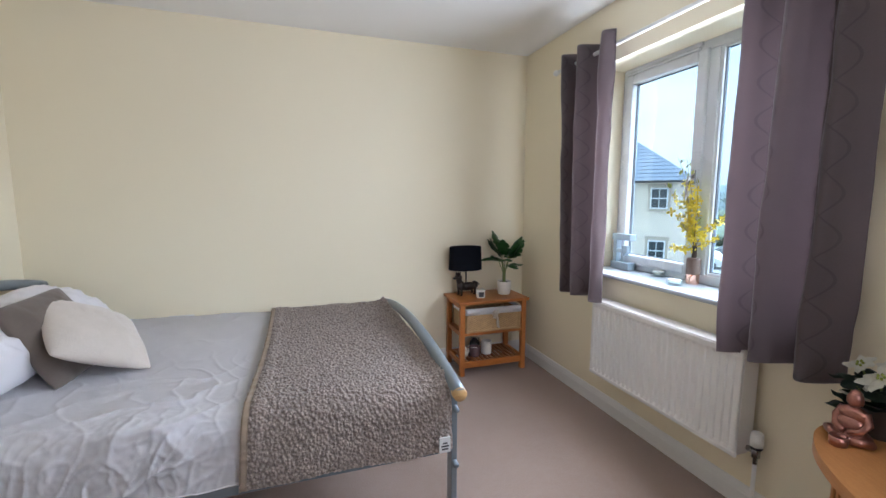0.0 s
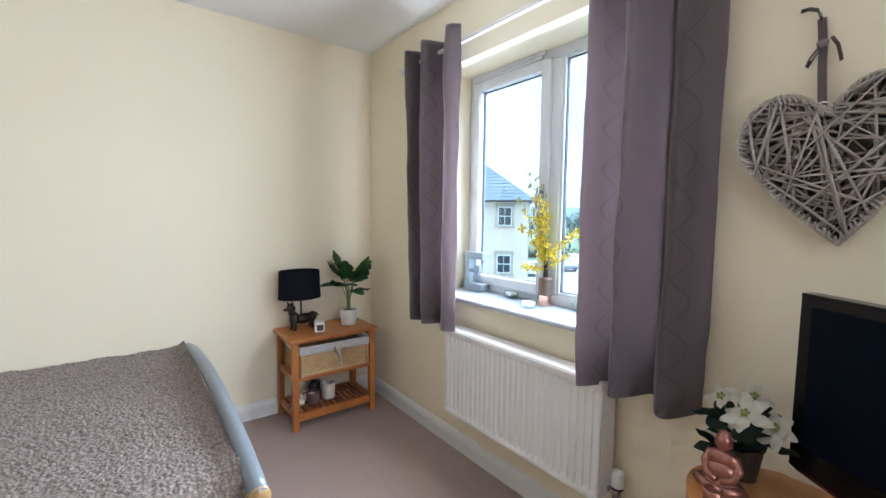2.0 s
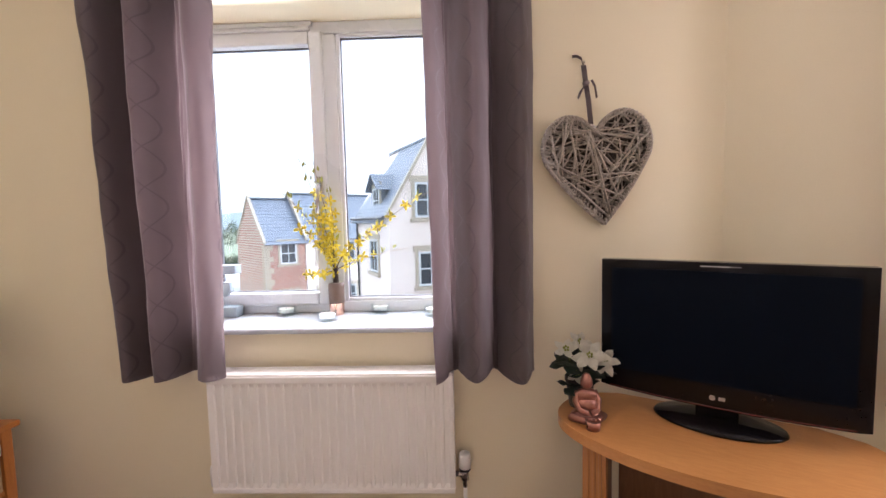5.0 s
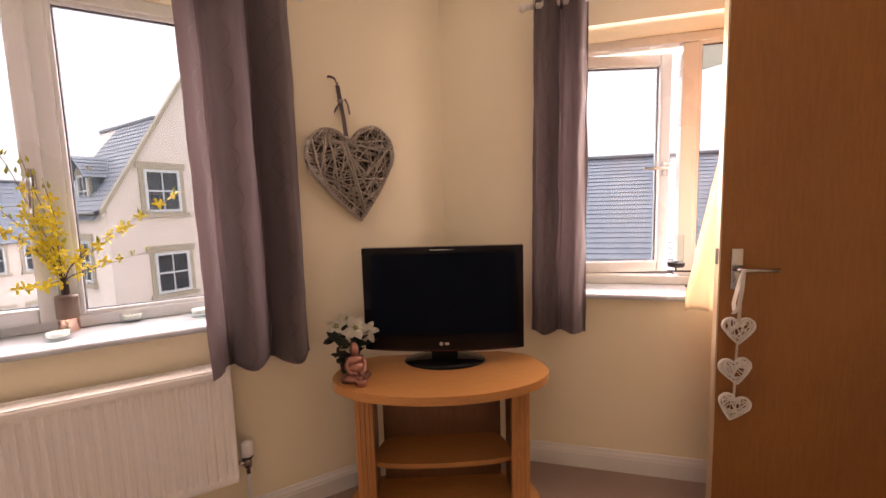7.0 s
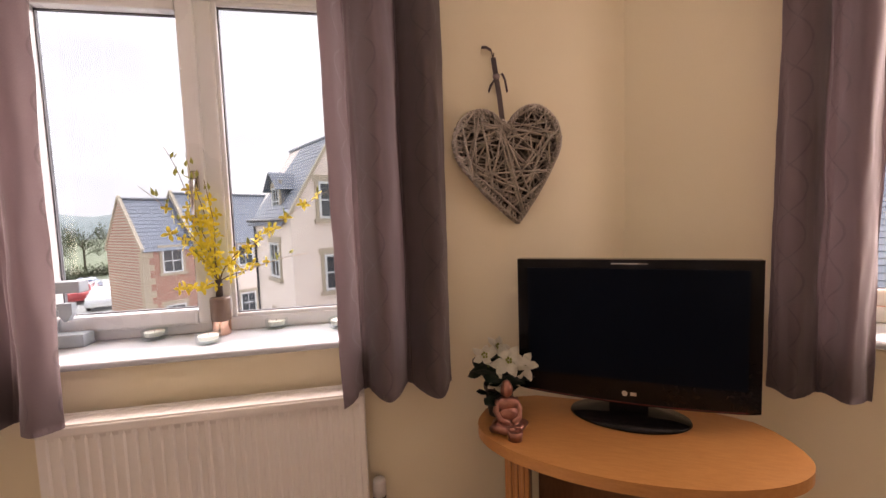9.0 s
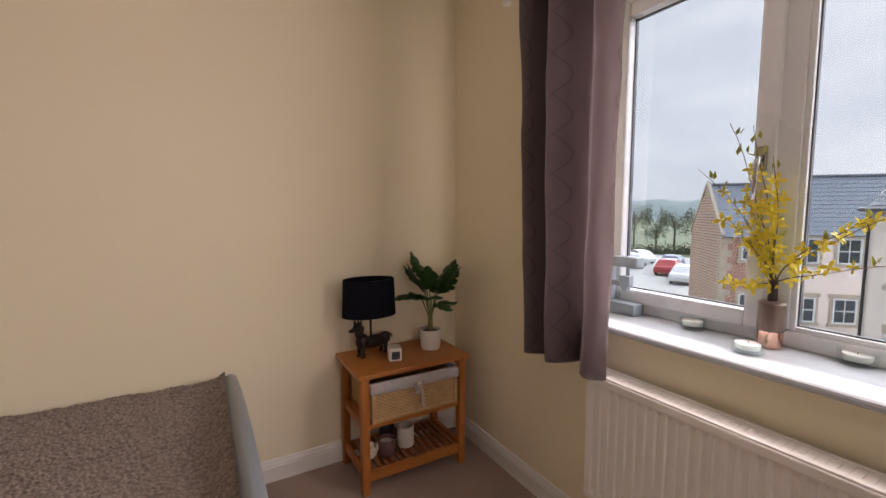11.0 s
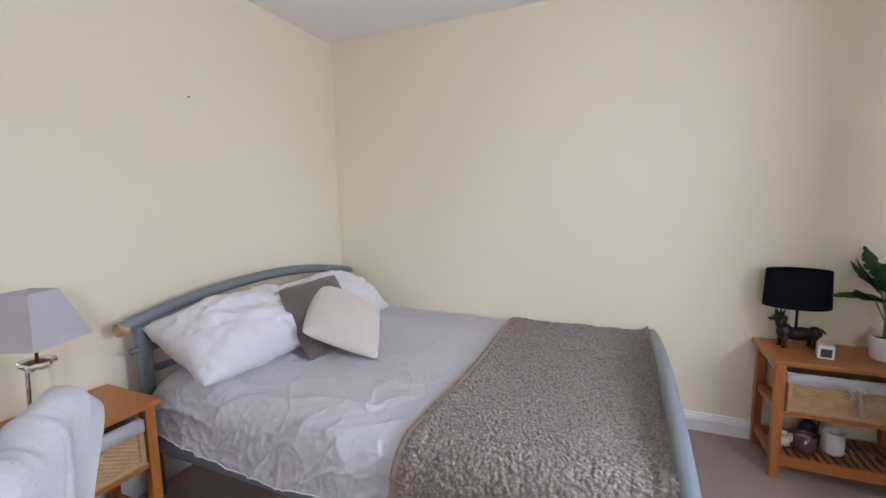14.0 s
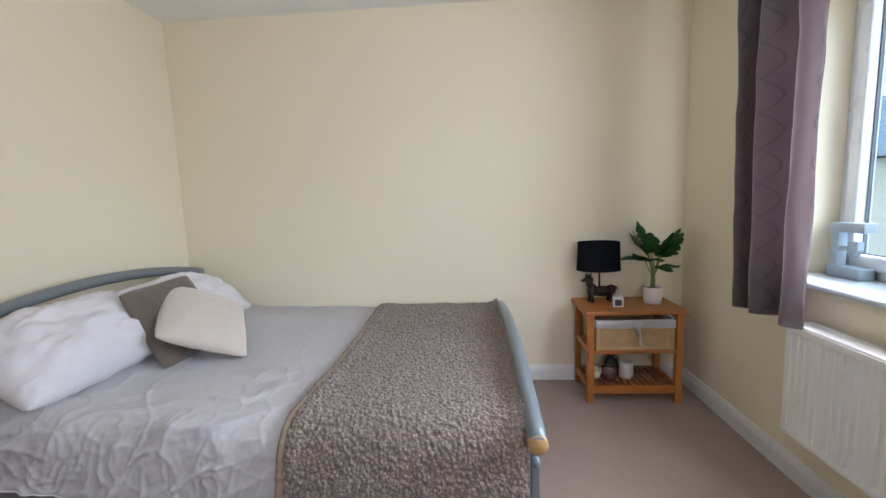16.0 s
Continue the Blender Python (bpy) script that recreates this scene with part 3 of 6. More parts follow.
def window_two():
    w = thing("window_2", label="white plastic window with one casement ajar", category="window", kind="structure")
    w.matrix_world = SPLAY
    x0, x1, z0, z1 = WIN2[0], WIN2[1], 0.855, WIN2[3]
    mid = 1.13
    part("window_frame", frame_ring(x0, x1, z0, z1, 0.042, 0.215, 0.285), M_PVC, w)
    part("mullion", boxes(((mid, 0.25, (z0 + z1) / 2), (0.066, 0.070, z1 - z0 - 0.088)), bevel=0.006), M_PVC, w)
    sw, sz0, sz1 = mid - 0.034 - x0 - 0.042, z0 + 0.044, z1 - 0.044
    me = finish(frame_ring(0, sw, sz0, sz1, 0.056, -0.03, 0.034, 0.01), "sash", M_PVC)
    s = new("sash", me)
    s.parent = w
    s.matrix_local = pose(x0 + 0.042, 0.262, 0, 0, 0, 13)
    tagged(s, "white casement standing ajar")
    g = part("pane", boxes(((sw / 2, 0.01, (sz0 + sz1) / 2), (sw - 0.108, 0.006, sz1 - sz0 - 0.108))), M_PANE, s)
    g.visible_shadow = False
    part("gasket", frame_ring(0.055, sw - 0.055, sz0 + 0.055, sz1 - 0.055, 0.005, -0.004, 0.006, 0), M_GASKET, s)
    lever(s, sw - 0.03, -0.03, 1.42, False)
    b = part("glazing_bead", frame_ring(mid + 0.032, x1 - 0.04, z0 + 0.04, z1 - 0.04, 0.016, 0.222, 0.25, 0.004), M_PVC, w)
    part("gasket", frame_ring(mid + 0.047, x1 - 0.055, z0 + 0.055, z1 - 0.055, 0.005, 0.235, 0.248, 0), M_GASKET, b)
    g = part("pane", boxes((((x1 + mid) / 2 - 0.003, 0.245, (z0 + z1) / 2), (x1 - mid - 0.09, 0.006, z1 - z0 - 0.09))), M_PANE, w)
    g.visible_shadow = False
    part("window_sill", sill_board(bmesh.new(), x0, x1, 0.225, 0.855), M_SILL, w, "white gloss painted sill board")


window_one()
window_two()


# ---- curtains ----
def curtain(name, m, top, bot, z0, z1, waves, amp, ph, label, tail=0.0, rod_z=2.11, seed=1, warp=0.0):
    """Pleated cloth between the wall positions top and bot; m takes x along the wall, y into the wall."""
    t = thing(name, label=label, category="curtain", group="mauve eyelet curtains")
    t.matrix_world = m

    def f(u, v):
        z = z1 + (z0 - z1) * v
        a, b = top[0] + (bot[0] - top[0]) * v, top[1] + (bot[1] - top[1]) * v
        x = a + (b - a) * u
        th = 2 * math.pi * waves * u * (1 + warp - warp * u) + ph
        k = amp * (1.0 + 0.18 * math.sin(3.1 * v + seed)) * (1 + 0.25 * fbm(u * 3 + seed, v * 1.2))
        y = -0.100 + k * math.sin(th) + 0.35 * k * math.sin(2 * th + 0.6 + v) + 0.012 * fbm(u * 7 + seed, v * 3 + seed)
        x += 0.35 * amp * math.cos(th) + 0.006 * fbm(u * 9, v * 5, seed)
        y -= tail * v * v
        y = min(y, -0.025)
        return (x, y, z + 0.006 * math.sin(th * 0.5 + seed) * v)

    length = (top[1] - top[0]) * 1.9
    bm = sheet(int(34 * waves) + 1, 60, f, uv=lambda u, v: (u * length, (1 - v) * (z1 - z0)), thick=0.0025)
    cl = part("cloth", bm, M_CURTAIN, t, smooth=True)
    ring = [(0.021 + 0.006 * math.cos(a), 0.006 * math.sin(a)) for a in [2 * math.pi * k / 10 for k in range(11)]]
    n = int(waves * 2)
    for i in range(n):
        u = ((i + 0.5) * math.pi - ph + math.pi * 0.0) / (2 * math.pi * waves)
        u = min(max(u, 0.03), 0.97)
        x = top[0] + (top[1] - top[0]) * u
        e = part("eyelet", lathe(ring, 20), M_CHROME, t, "bright metal eyelet ring", smooth=True)
        e.matrix_local = pose(x, -0.100, rod_z, 0, 90, 0)
    return t


def rod(name, m, x0, x1, z, label):
    t = thing(name, label=label, category="curtain pole")
    t.matrix_world = m
    part("pole", tube([(x0, -0.100, z), (x1, -0.100, z)], 0.011, 16), M_GLOSS, t, smooth=True)
    for x, s in ((x0, -1), (x1, 1)):
        bm = lathe([(0.0, 0.0), (0.013, 0.0), (0.013, 0.012), (0.009, 0.015), (0.017, 0.024), (0.019, 0.034), (0.014, 0.046), (0.0, 0.050)], 20)
        e = part("finial", bm, M_GLOSS, t, "white ball finial", smooth=True)
        e.matrix_local = pose(x, -0.100, z, 0, 90 * s, 0)
    for x in (x0 + 0.06, x1 - 0.06):
        bm = tube([(x, 0, z), (x, -0.100, z)], 0.008, 10)
        box(bm, (x, -0.004, z), (0.03, 0.008, 0.05), 0.003)
        lathe([(0.017, -0.012), (0.017, 0.012)], 16, bm, (x, -0.100, z))
        part("bracket", bm, M_GLOSS, t, smooth=False)


rod("curtain_pole", EASTW, NORTH - 2.88, NORTH - 1.13, 2.11, "white metal curtain pole with ball finials over the window")
rod("curtain_pole", SPLAY, 0.43, 1.70, 2.09, "white metal curtain pole over the second window")
curtain("curtain", EASTW, (NORTH - 2.80, NORTH - 2.325), (NORTH - 2.725, NORTH - 2.37), 0.70, 2.165, 2.5, 0.055, 2.6, "mauve-grey eyelet curtain with a stitched lattice beside the window", seed=1, warp=0.38)
curtain("curtain", EASTW, (NORTH - 1.625, NORTH - 1.262), (NORTH - 1.60, NORTH - 1.265), 0.70, 2.165, 2.3, 0.058, -1.35, "mauve-grey eyelet curtain gathered beside the wicker heart", tail=0.015, seed=5)
curtain("curtain", SPLAY, (0.44, 0.66), (0.42, 0.655), 0.69, 2.145, 2.0, 0.035, 1.2, "mauve-grey eyelet curtain gathered beside the second window", rod_z=2.09, seed=9)


# ---- radiator ----
def radiator():
    y0, y1, z0, z1 = NORTH - 2.43, NORTH - 1.541, 0.262, 0.703
    t = thing("radiator", label="white enamelled panel radiator with vertical flutes under the window", category="radiator")
    t.matrix_world = EASTW
    d = -0.118
    pts, n = [], 27
    p = (y1 - y0 - 0.03) / n
    for k in range(n):
        a = y0 + 0.015 + k * p
        pts += [(a, d), (a + 0.30 * p, d), (a + 0.42 * p, d + 0.007), (a + 0.88 * p, d + 0.007)]
    pts += [(y1 - 0.015, d)]
    bm = bmesh.new()
    zs = [z0 + 0.02, z0 + 0.035, z1 - 0.045, z1 - 0.03]
    cols = []
    for x, y in [(y0 + 0.002, d)] + pts + [(y1 - 0.002, d)]:
        cols.append([bm.verts.new((x, y if 0 < i < 3 else d, z)) for i, z in enumerate(zs)])
    for a, b in zip(cols, cols[1:]):
        for i in range(3):
            bm.faces.new((a[i], b[i], b[i + 1], a[i + 1]))
    span(bm, (y0, d - 0.002, z0), (y1, d + 0.012, z0 + 0.022), 0.005)
    span(bm, (y0, d - 0.002, z1 - 0.032), (y1, d + 0.012, z1 - 0.004), 0.005)
    span(bm, (y0 + 0.004, d + 0.012, z0 + 0.01), (y1 - 0.004, d + 0.020, z1 - 0.02))
    part("front_panel", bm, M_RAD, t)
    bm = bmesh.new()
    span(bm, (y0 + 0.01, -0.045, z0 + 0.01), (y1 - 0.01, -0.032, z1 - 0.02), 0.004)
    part("back_panel", bm, M_RAD, t)
    bm = bmesh.new()
    span(bm, (y0 + 0.002, d + 0.002, z1 - 0.006), (y1 - 0.002, d + 0.022, z1 + 0.002), 0.003)
    span(bm, (y0 + 0.002, -0.046, z1 - 0.006), (y1 - 0.002, -0.030, z1 + 0.002), 0.003)
    for k in range(46):
        x = y0 + 0.012 + k * (y1 - y0 - 0.024) / 45
        span(bm, (x - 0.0092, d + 0.02, z1 - 0.004), (x + 0.0092, -0.044, z1))
    part("top_grille", bm, M_RAD, t)
    for x in (y0, y1):
        bm = bmesh.new()
        span(bm, (x - 0.002, d + 0.006, z0 + 0.012), (x + 0.002, -0.03, z1 - 0.002), 0.0015)
        part("side_panel", bm, M_RAD, t)
    for x in (y0 + 0.12, y1 - 0.12):
        part("wall_bracket", boxes(((x, -0.015, 0.45), (0.03, 0.03, 0.3)), bevel=0.003), M_RAD, t)
    x = y1 + 0.036
    v = part("valve", tube([(y1 - 0.005, -0.055, z0 + 0.035), (x, -0.055, z0 + 0.035)], 0.010, 12), M_CHROME, t, "chrome thermostatic valve body", smooth=True)
    bm = lathe([(0.0, -0.05), (0.008, -0.05), (0.008, -0.02), (0.015, -0.02), (0.015, 0.008), (0.013, 0.016), (0.0, 0.016)], 20, None, (x, -0.055, z0 + 0.035))
    part("valve_body", bm, M_CHROME, v, smooth=True)
    bm = lathe([(0.0, 0.016), (0.021, 0.016), (0.021, 0.026), (0.0, 0.026)], 24, None, (x, -0.055, z0 + 0.035))
    part("valve_collar", bm, M_BLACK_PLASTIC, v, "black valve collar")
    bm = lathe([(0.0, 0.026), (0.022, 0.026), (0.023, 0.05), (0.021, 0.075), (0.018, 0.081), (0.0, 0.083)], 24, None, (x, -0.055, z0 + 0.035))
    part("valve_head", bm, M_SOCKET, v, "white thermostat head", smooth=True)
    part("pipe", tube([(x, -0.055, 0.0), (x, -0.055, z0)], 0.0075, 12), M_SOCKET, v, "white painted pipe", smooth=True)
    x = y0 - 0.03
    v = part("lockshield_valve", tube([(y0 + 0.005, -0.055, z0 + 0.035), (x, -0.055, z0 + 0.035)], 0.009, 12), M_CHROME, t, smooth=True)
    part("cap", lathe([(0.0, -0.045), (0.012, -0.045), (0.013, -0.01), (0.014, 0.012), (0.011, 0.034), (0.0, 0.036)], 20, None, (x, -0.055, z0 + 0.035)), M_SOCKET, v, "white valve cap", smooth=True)
    part("pipe", tube([(x, -0.055, z0 - 0.005), (x, -0.05, z0 - 0.03), (x, 0.0, z0 - 0.035)], 0.0075, 12), M_CHROME, v, smooth=True)


radiator()


# ---- bed ----
BED_Y0, BED_Y1 = 1.93, 3.43
HEAD_X, FOOT_X = -1.30, 0.71


def arch(x, y0, y1, z, rise, n=28):
    return [(x, y0 + (y1 - y0) * k / n, z + rise * (1 - (2 * k / n - 1) ** 2)) for k in range(n + 1)]


def bed():
    t = thing("bed", (0, 0, 0), label="grey tubular metal double bed frame with beech end caps", category="bed")
    for nm, x, z, rise, r in (("headboard", HEAD_X, 0.785, 0.095, 0.027), ("footboard", FOOT_X, 0.525, 0.082, 0.027)):
        y0, y1 = 1.895, 3.435
        h = part(nm, tube(arch(x, y0, y1, z, rise), r, 18), M_STEEL_GREY, t, smooth=True)
        for y, s in ((y0, -1), (y1, 1)):
            if y == y1:
                continue
            bm = lathe([(0.0, -0.004), (r + 0.001, -0.004), (r + 0.001, 0.03), (r - 0.004, 0.036), (0.0, 0.037)], 24)
            c = part("end_cap", bm, M_CAP, h, "turned beech end cap", smooth=True)
            c.matrix_local = pose(x, y, z, 90 * -s * -1 if s < 0 else -90, 0, 0)
        for y in (1.985, 3.375):
            u = (y - y0) / (y1 - y0)
            zt = z + rise * (1 - (2 * u - 1) ** 2)
            p = part("post", boxes(((x, y, zt / 2), (0.026, 0.055, zt)), bevel=0.004), M_STEEL_GREY, h)
            for zz in ((0.68, 0.44) if nm == "headboard" else (0.44, 0.20)):
                part("rivet_bar", tube([(x, y - 0.055, zz), (x, y + 0.02, zz)], 0.012, 12), M_STEEL_GREY, p, smooth=True)
        for zz in ((0.68, 0.58) if nm == "headboard" else (0.42,)):
            part("cross_rail", boxes(((x, 2.68, zz), (0.018, 1.34, 0.03)), bevel=0.004), M_STEEL_GREY, h)
    for y in (BED_Y0 + 0.03, BED_Y1 - 0.03):
        part("side_rail", boxes((((HEAD_X + FOOT_X) / 2, y, 0.292), (FOOT_X - HEAD_X - 0.03, 0.03, 0.07)), bevel=0.005), M_STEEL_GREY, t)
    for k in range(12):
        x = HEAD_X + 0.12 + k * 0.16
        part("bed_slat", boxes(((x, 2.68, 0.318), (0.06, 1.40, 0.014)), bevel=0.003), M_CAP, t)
    for y in (2.2, 3.1):
        part("centre_leg", tube([(-0.3, y, 0.0), (-0.3, y, 0.31)], 0.018, 12), M_STEEL_GREY, t, smooth=True)


bed()


def bed_top(x, y):
    """The height of the bedding over the mattress."""
    head = 0.060 * max(0.0, min(1.0, (-0.35 - x) / 0.8)) ** 2
    dip = 0.016 * max(0.0, min(1.0, (y - 2.5) / 0.6)) * max(0.0, min(1.0, (0.1 - x) / 0.5))
    return 0.515 + head + dip + 0.012 * fbm(x * 1.7 + 3, y * 1.7, 2.0)


def drape(s, x, low, out):
    """The bedding's section: s metres from the wall edge, over the top and down the near side. Gives y, z and the way out."""
    flat, r = 1.36, 0.10
    y_edge = 3.425 - flat
    if s < flat:
        return 3.425 - s, bed_top(x, 3.425 - s) + out, Vector((0, 0, 1)), 0.0
    a = (s - flat) / r
    if a < math.pi / 2 - 0.12:
        zt = bed_top(x, y_edge)
        return y_edge - (r + out) * math.sin(a), zt - r + (r + out) * math.cos(a), Vector((0, -math.sin(a), math.cos(a))), 0.0
    a = math.pi / 2 - 0.12
    zt = bed_top(x, y_edge)
    h = s - flat - a * r
    y = y_edge - (r + out) * math.sin(a) - h * 0.12
    z = zt - r + (r + out) * math.cos(a) - h
    return y, z, Vector((0, -1, 0.1)), h


def fold(x, s):
    """Creases that run aslant over the near half of the cover."""
    w = fbm(x * 1.3, s * 1.3, 4.0) * 0.30
    w2 = fbm(x * 3.1 + 5, s * 3.1, 1.0) * 0.12
    a = (x * 0.62 + s * 0.95 + w + w2) * 15.0
    b = (x * 1.0 - s * 0.45 + 1.2 * w - w2) * 21.0
    c = (x * 0.9 + s * 1.3 - w + 2 * w2) * 34.0
    near = max(0.0, min(1.0, (s - 0.60) / 0.75))
    side = max(0.0, min(1.0, (s - 1.25) / 0.25))
    m1 = max(0.30, 0.46 + 0.5 * fbm(x * 1.9 + 7, s * 1.2, 1.0))
    m2 = max(0.22, 0.32 + 0.5 * fbm(x * 2.6 + 1, s * 2.6, 6.0))
    m3 = max(0.22, 0.34 + 0.6 * fbm(x * 3.3 + 2, s * 3.0, 9.0))
    ridge = (1 - abs(math.sin(a))) ** 3.0 * m1 + 0.8 * (1 - abs(math.sin(b))) ** 4 * m2 + side * 0.40 * (1 - abs(math.sin(c))) ** 2.5 * m3
    small = 0.007 * (1 - abs(fbm(x * 8, s * 8, 2.0, 4))) * (0.4 + side)
    crack = (1 - abs(fbm(x * 6.5 + 3, s * 9.0 - 2, 5.0))) ** 9 * (0.35 + 0.65 * side) + 0.6 * (1 - abs(fbm(x * 13 + s * 6, s * 12, 8.0))) ** 8 * side
    return near * (0.031 * ridge + small + 0.005 * crack) + (1 - near) * (0.004 * fbm(x * 4, s * 4, 1.0) + 0.004 * (1 - abs(math.sin(a * 0.7))) ** 4)


def bed_cover():
    def f(u, v):
        x = HEAD_X + 0.045 + u * (FOOT_X - HEAD_X - 0.10)
        hem = 1.632 + 0.014 * fbm(x * 2.2, 0.4)
        s = v * hem
        y, z, n, h = drape(s, x, 0, 0.0)
        k = fold(x, s) * (1.0 - 0.95 * max(0.0, min(1.0, (x + 0.32) / 0.28)))
        p = Vector((x, y, z)) + n * k
        if h > 0:
            p.y -= 0.020 * h / 0.2 * (1 + fbm(x * 4.0, 1.0))
        if u < 0.06:
            p.z -= 0.10 * (1 - u / 0.06) ** 2 * (0.4 if h == 0 else 0.0)
        return p

    t = thing("bed_cover", label="creased white cotton cover spread over the bed", category="bedding")
    part("cover_cloth", sheet(380, 310, f, thick=0.012), M_LINEN, t, smooth=True)
    part("hem", tube([tuple(f(k / 120, 1.0) + Vector((0, -0.004, 0.002))) for k in range(121)], 0.0025, 6), M_LINEN, t, smooth=True)


bed_cover()
bm = bmesh.new()
span(bm, (HEAD_X + 0.06, BED_Y0 + 0.075, 0.326), (FOOT_X - 0.06, BED_Y1 - 0.02, 0.487), 0.03)
solo("mattress", bm, M_LINEN, "white mattress on the metal bed frame", "mattress", smooth=False)


def throw():
    t = thing("throw_blanket", label="taupe boucle fleece throw laid across the foot of the bed", category="blanket")
    x0, x1, hem = -0.05, 0.69, 1.648

    def f(u, v):
        s = v * hem
        xa = x0 + 0.02 * math.sin(3 * v) - 0.02 * v
        x = xa + u * (x1 - xa)
        y, z, n, h = drape(s, x, 0, 0.018)
        c1 = noise.voronoi((x * 84, s * 84, 3.0))[0][0]
        k = 0.011 * (1 - min(1.0, c1 * 1.25)) + 0.002 * fbm(x * 160, s * 160)
        edge = min(u, 1 - u, 1 - v, v) * 14
        if edge < 1:
            k += 0.006 * math.sin(math.pi * min(1.0, edge))
        k += 0.006 + 0.008 * fbm(x * 3.2, s * 2.5, 8.0)
        p = Vector((x, y, z)) + n * k
        if h > 0:
            p.y -= 0.02 * (h / 0.3) + 0.012 * math.sin(x * 14 + 1) * h / 0.3
        if u > 0.9:
            p.z += 0.028 * ((u - 0.9) / 0.1) ** 2 * (1 if h == 0 else 0)
        return p

    part("fleece", sheet(250, 480, f, thick=0.010), M_THROW, t, smooth=True)
    def strip(u, v):
        p = f(0.0, v)
        return p + Vector((-0.024 + 0.026 * u, 0, 0.004 * math.sin(math.pi * u) - 0.004))

    part("binding", sheet(4, 200, strip, thick=0.008), M_BINDING, t, "beige edge of the throw", smooth=True)
    lab = part("label", boxes(((0.635, 1.860, 0.350), (0.045, 0.006, 0.062)), bevel=0.002), M_LABEL_WHITE, t, "small white woven label")
    bm = bmesh.new()
    for k, w in enumerate((0.026, 0.030, 0.018)):
        span(bm, (0.635 - w / 2, 1.8545, 0.332 + 0.012 * k), (0.635 + w / 2, 1.8568, 0.337 + 0.012 * k))
    part("label_lines", bm, M_LABEL_DARK, lab)


throw()


def cushion(name, w, h, t, m, material, label, category, seed, pinch=0.06, crease=0.010, n=44, group=""):
    """A stuffed square with drawn-out corners and creases."""
    bm = bmesh.new()
    for side in (1, -1):
        def f(u, v):
            a, b = 2 * u - 1, 2 * v - 1
            e = max(0.0, (1 - abs(a) ** 2.2) * (1 - abs(b) ** 2.2))
            k = 1 - pinch * (1 - a * a * 0.2) * (abs(b) ** 2 * (1 - a * a)) - 0.0
            q = 1 - pinch * (abs(a) ** 2 * (1 - b * b))
            r = side * (t / 2) * e ** 0.58
            r += crease * e ** 0.3 * fbm(a * 2.3 + seed, b * 2.3, seed * 1.7)
            r += crease * 0.9 * (1 - abs(math.sin((a * 1.2 + b * 0.7 + 0.6 * fbm(a * 1.5, b * 1.5, seed)) * 6))) ** 4 * e ** 0.3 * (abs(a) * 0.8 + 0.2)
            c = 1 - 0.055 * abs(a * b) ** 5
            return (a * w / 2 * q * c, b * h / 2 * k * c, r)
        sheet(n, n, f, bm)
    bmesh.ops.remove_doubles(bm, verts=bm.verts, dist=0.0008)
    ob = solo(name, bm, material, label, category, smooth=True, group=group, at=m)
    return ob


def laid(c, x, y):
    """A pose at c with the local x and y axes along the given ways."""
    x = Vector(x).normalized()
    y = Vector(y)
    y = (y - x * y.dot(x)).normalized()
    z = x.cross(y)
    return Matrix(((x.x, y.x, z.x, c[0]), (x.y, y.y, z.y, c[1]), (x.z, y.z, z.z, c[2]), (0, 0, 0, 1)))


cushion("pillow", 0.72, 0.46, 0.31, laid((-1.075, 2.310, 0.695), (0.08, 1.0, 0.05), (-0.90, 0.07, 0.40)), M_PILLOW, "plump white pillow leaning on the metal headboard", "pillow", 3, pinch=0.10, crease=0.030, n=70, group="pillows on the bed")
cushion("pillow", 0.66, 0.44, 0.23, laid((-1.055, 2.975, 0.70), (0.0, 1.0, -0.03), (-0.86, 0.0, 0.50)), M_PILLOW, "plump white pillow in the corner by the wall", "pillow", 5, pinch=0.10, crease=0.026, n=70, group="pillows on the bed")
cushion("cushion", 0.39, 0.39, 0.11, laid((-0.862, 2.60, 0.705), (0.12, 0.98, 0.05), (-0.46, 0.03, 0.88)), M_TAUPE, "taupe suede scatter cushion behind the cream one", "cushion", 7, pinch=0.03, crease=0.006)
cushion("cushion", 0.40, 0.43, 0.15, laid((-0.745, 2.630, 0.690), (0.240, 0.222, -0.17), (-0.2135, 0.322, 0.18)), M_FLEECE, "soft cream fleece scatter cushion leaning on the pillows", "cushion", 9, pinch=0.03, crease=0.006)


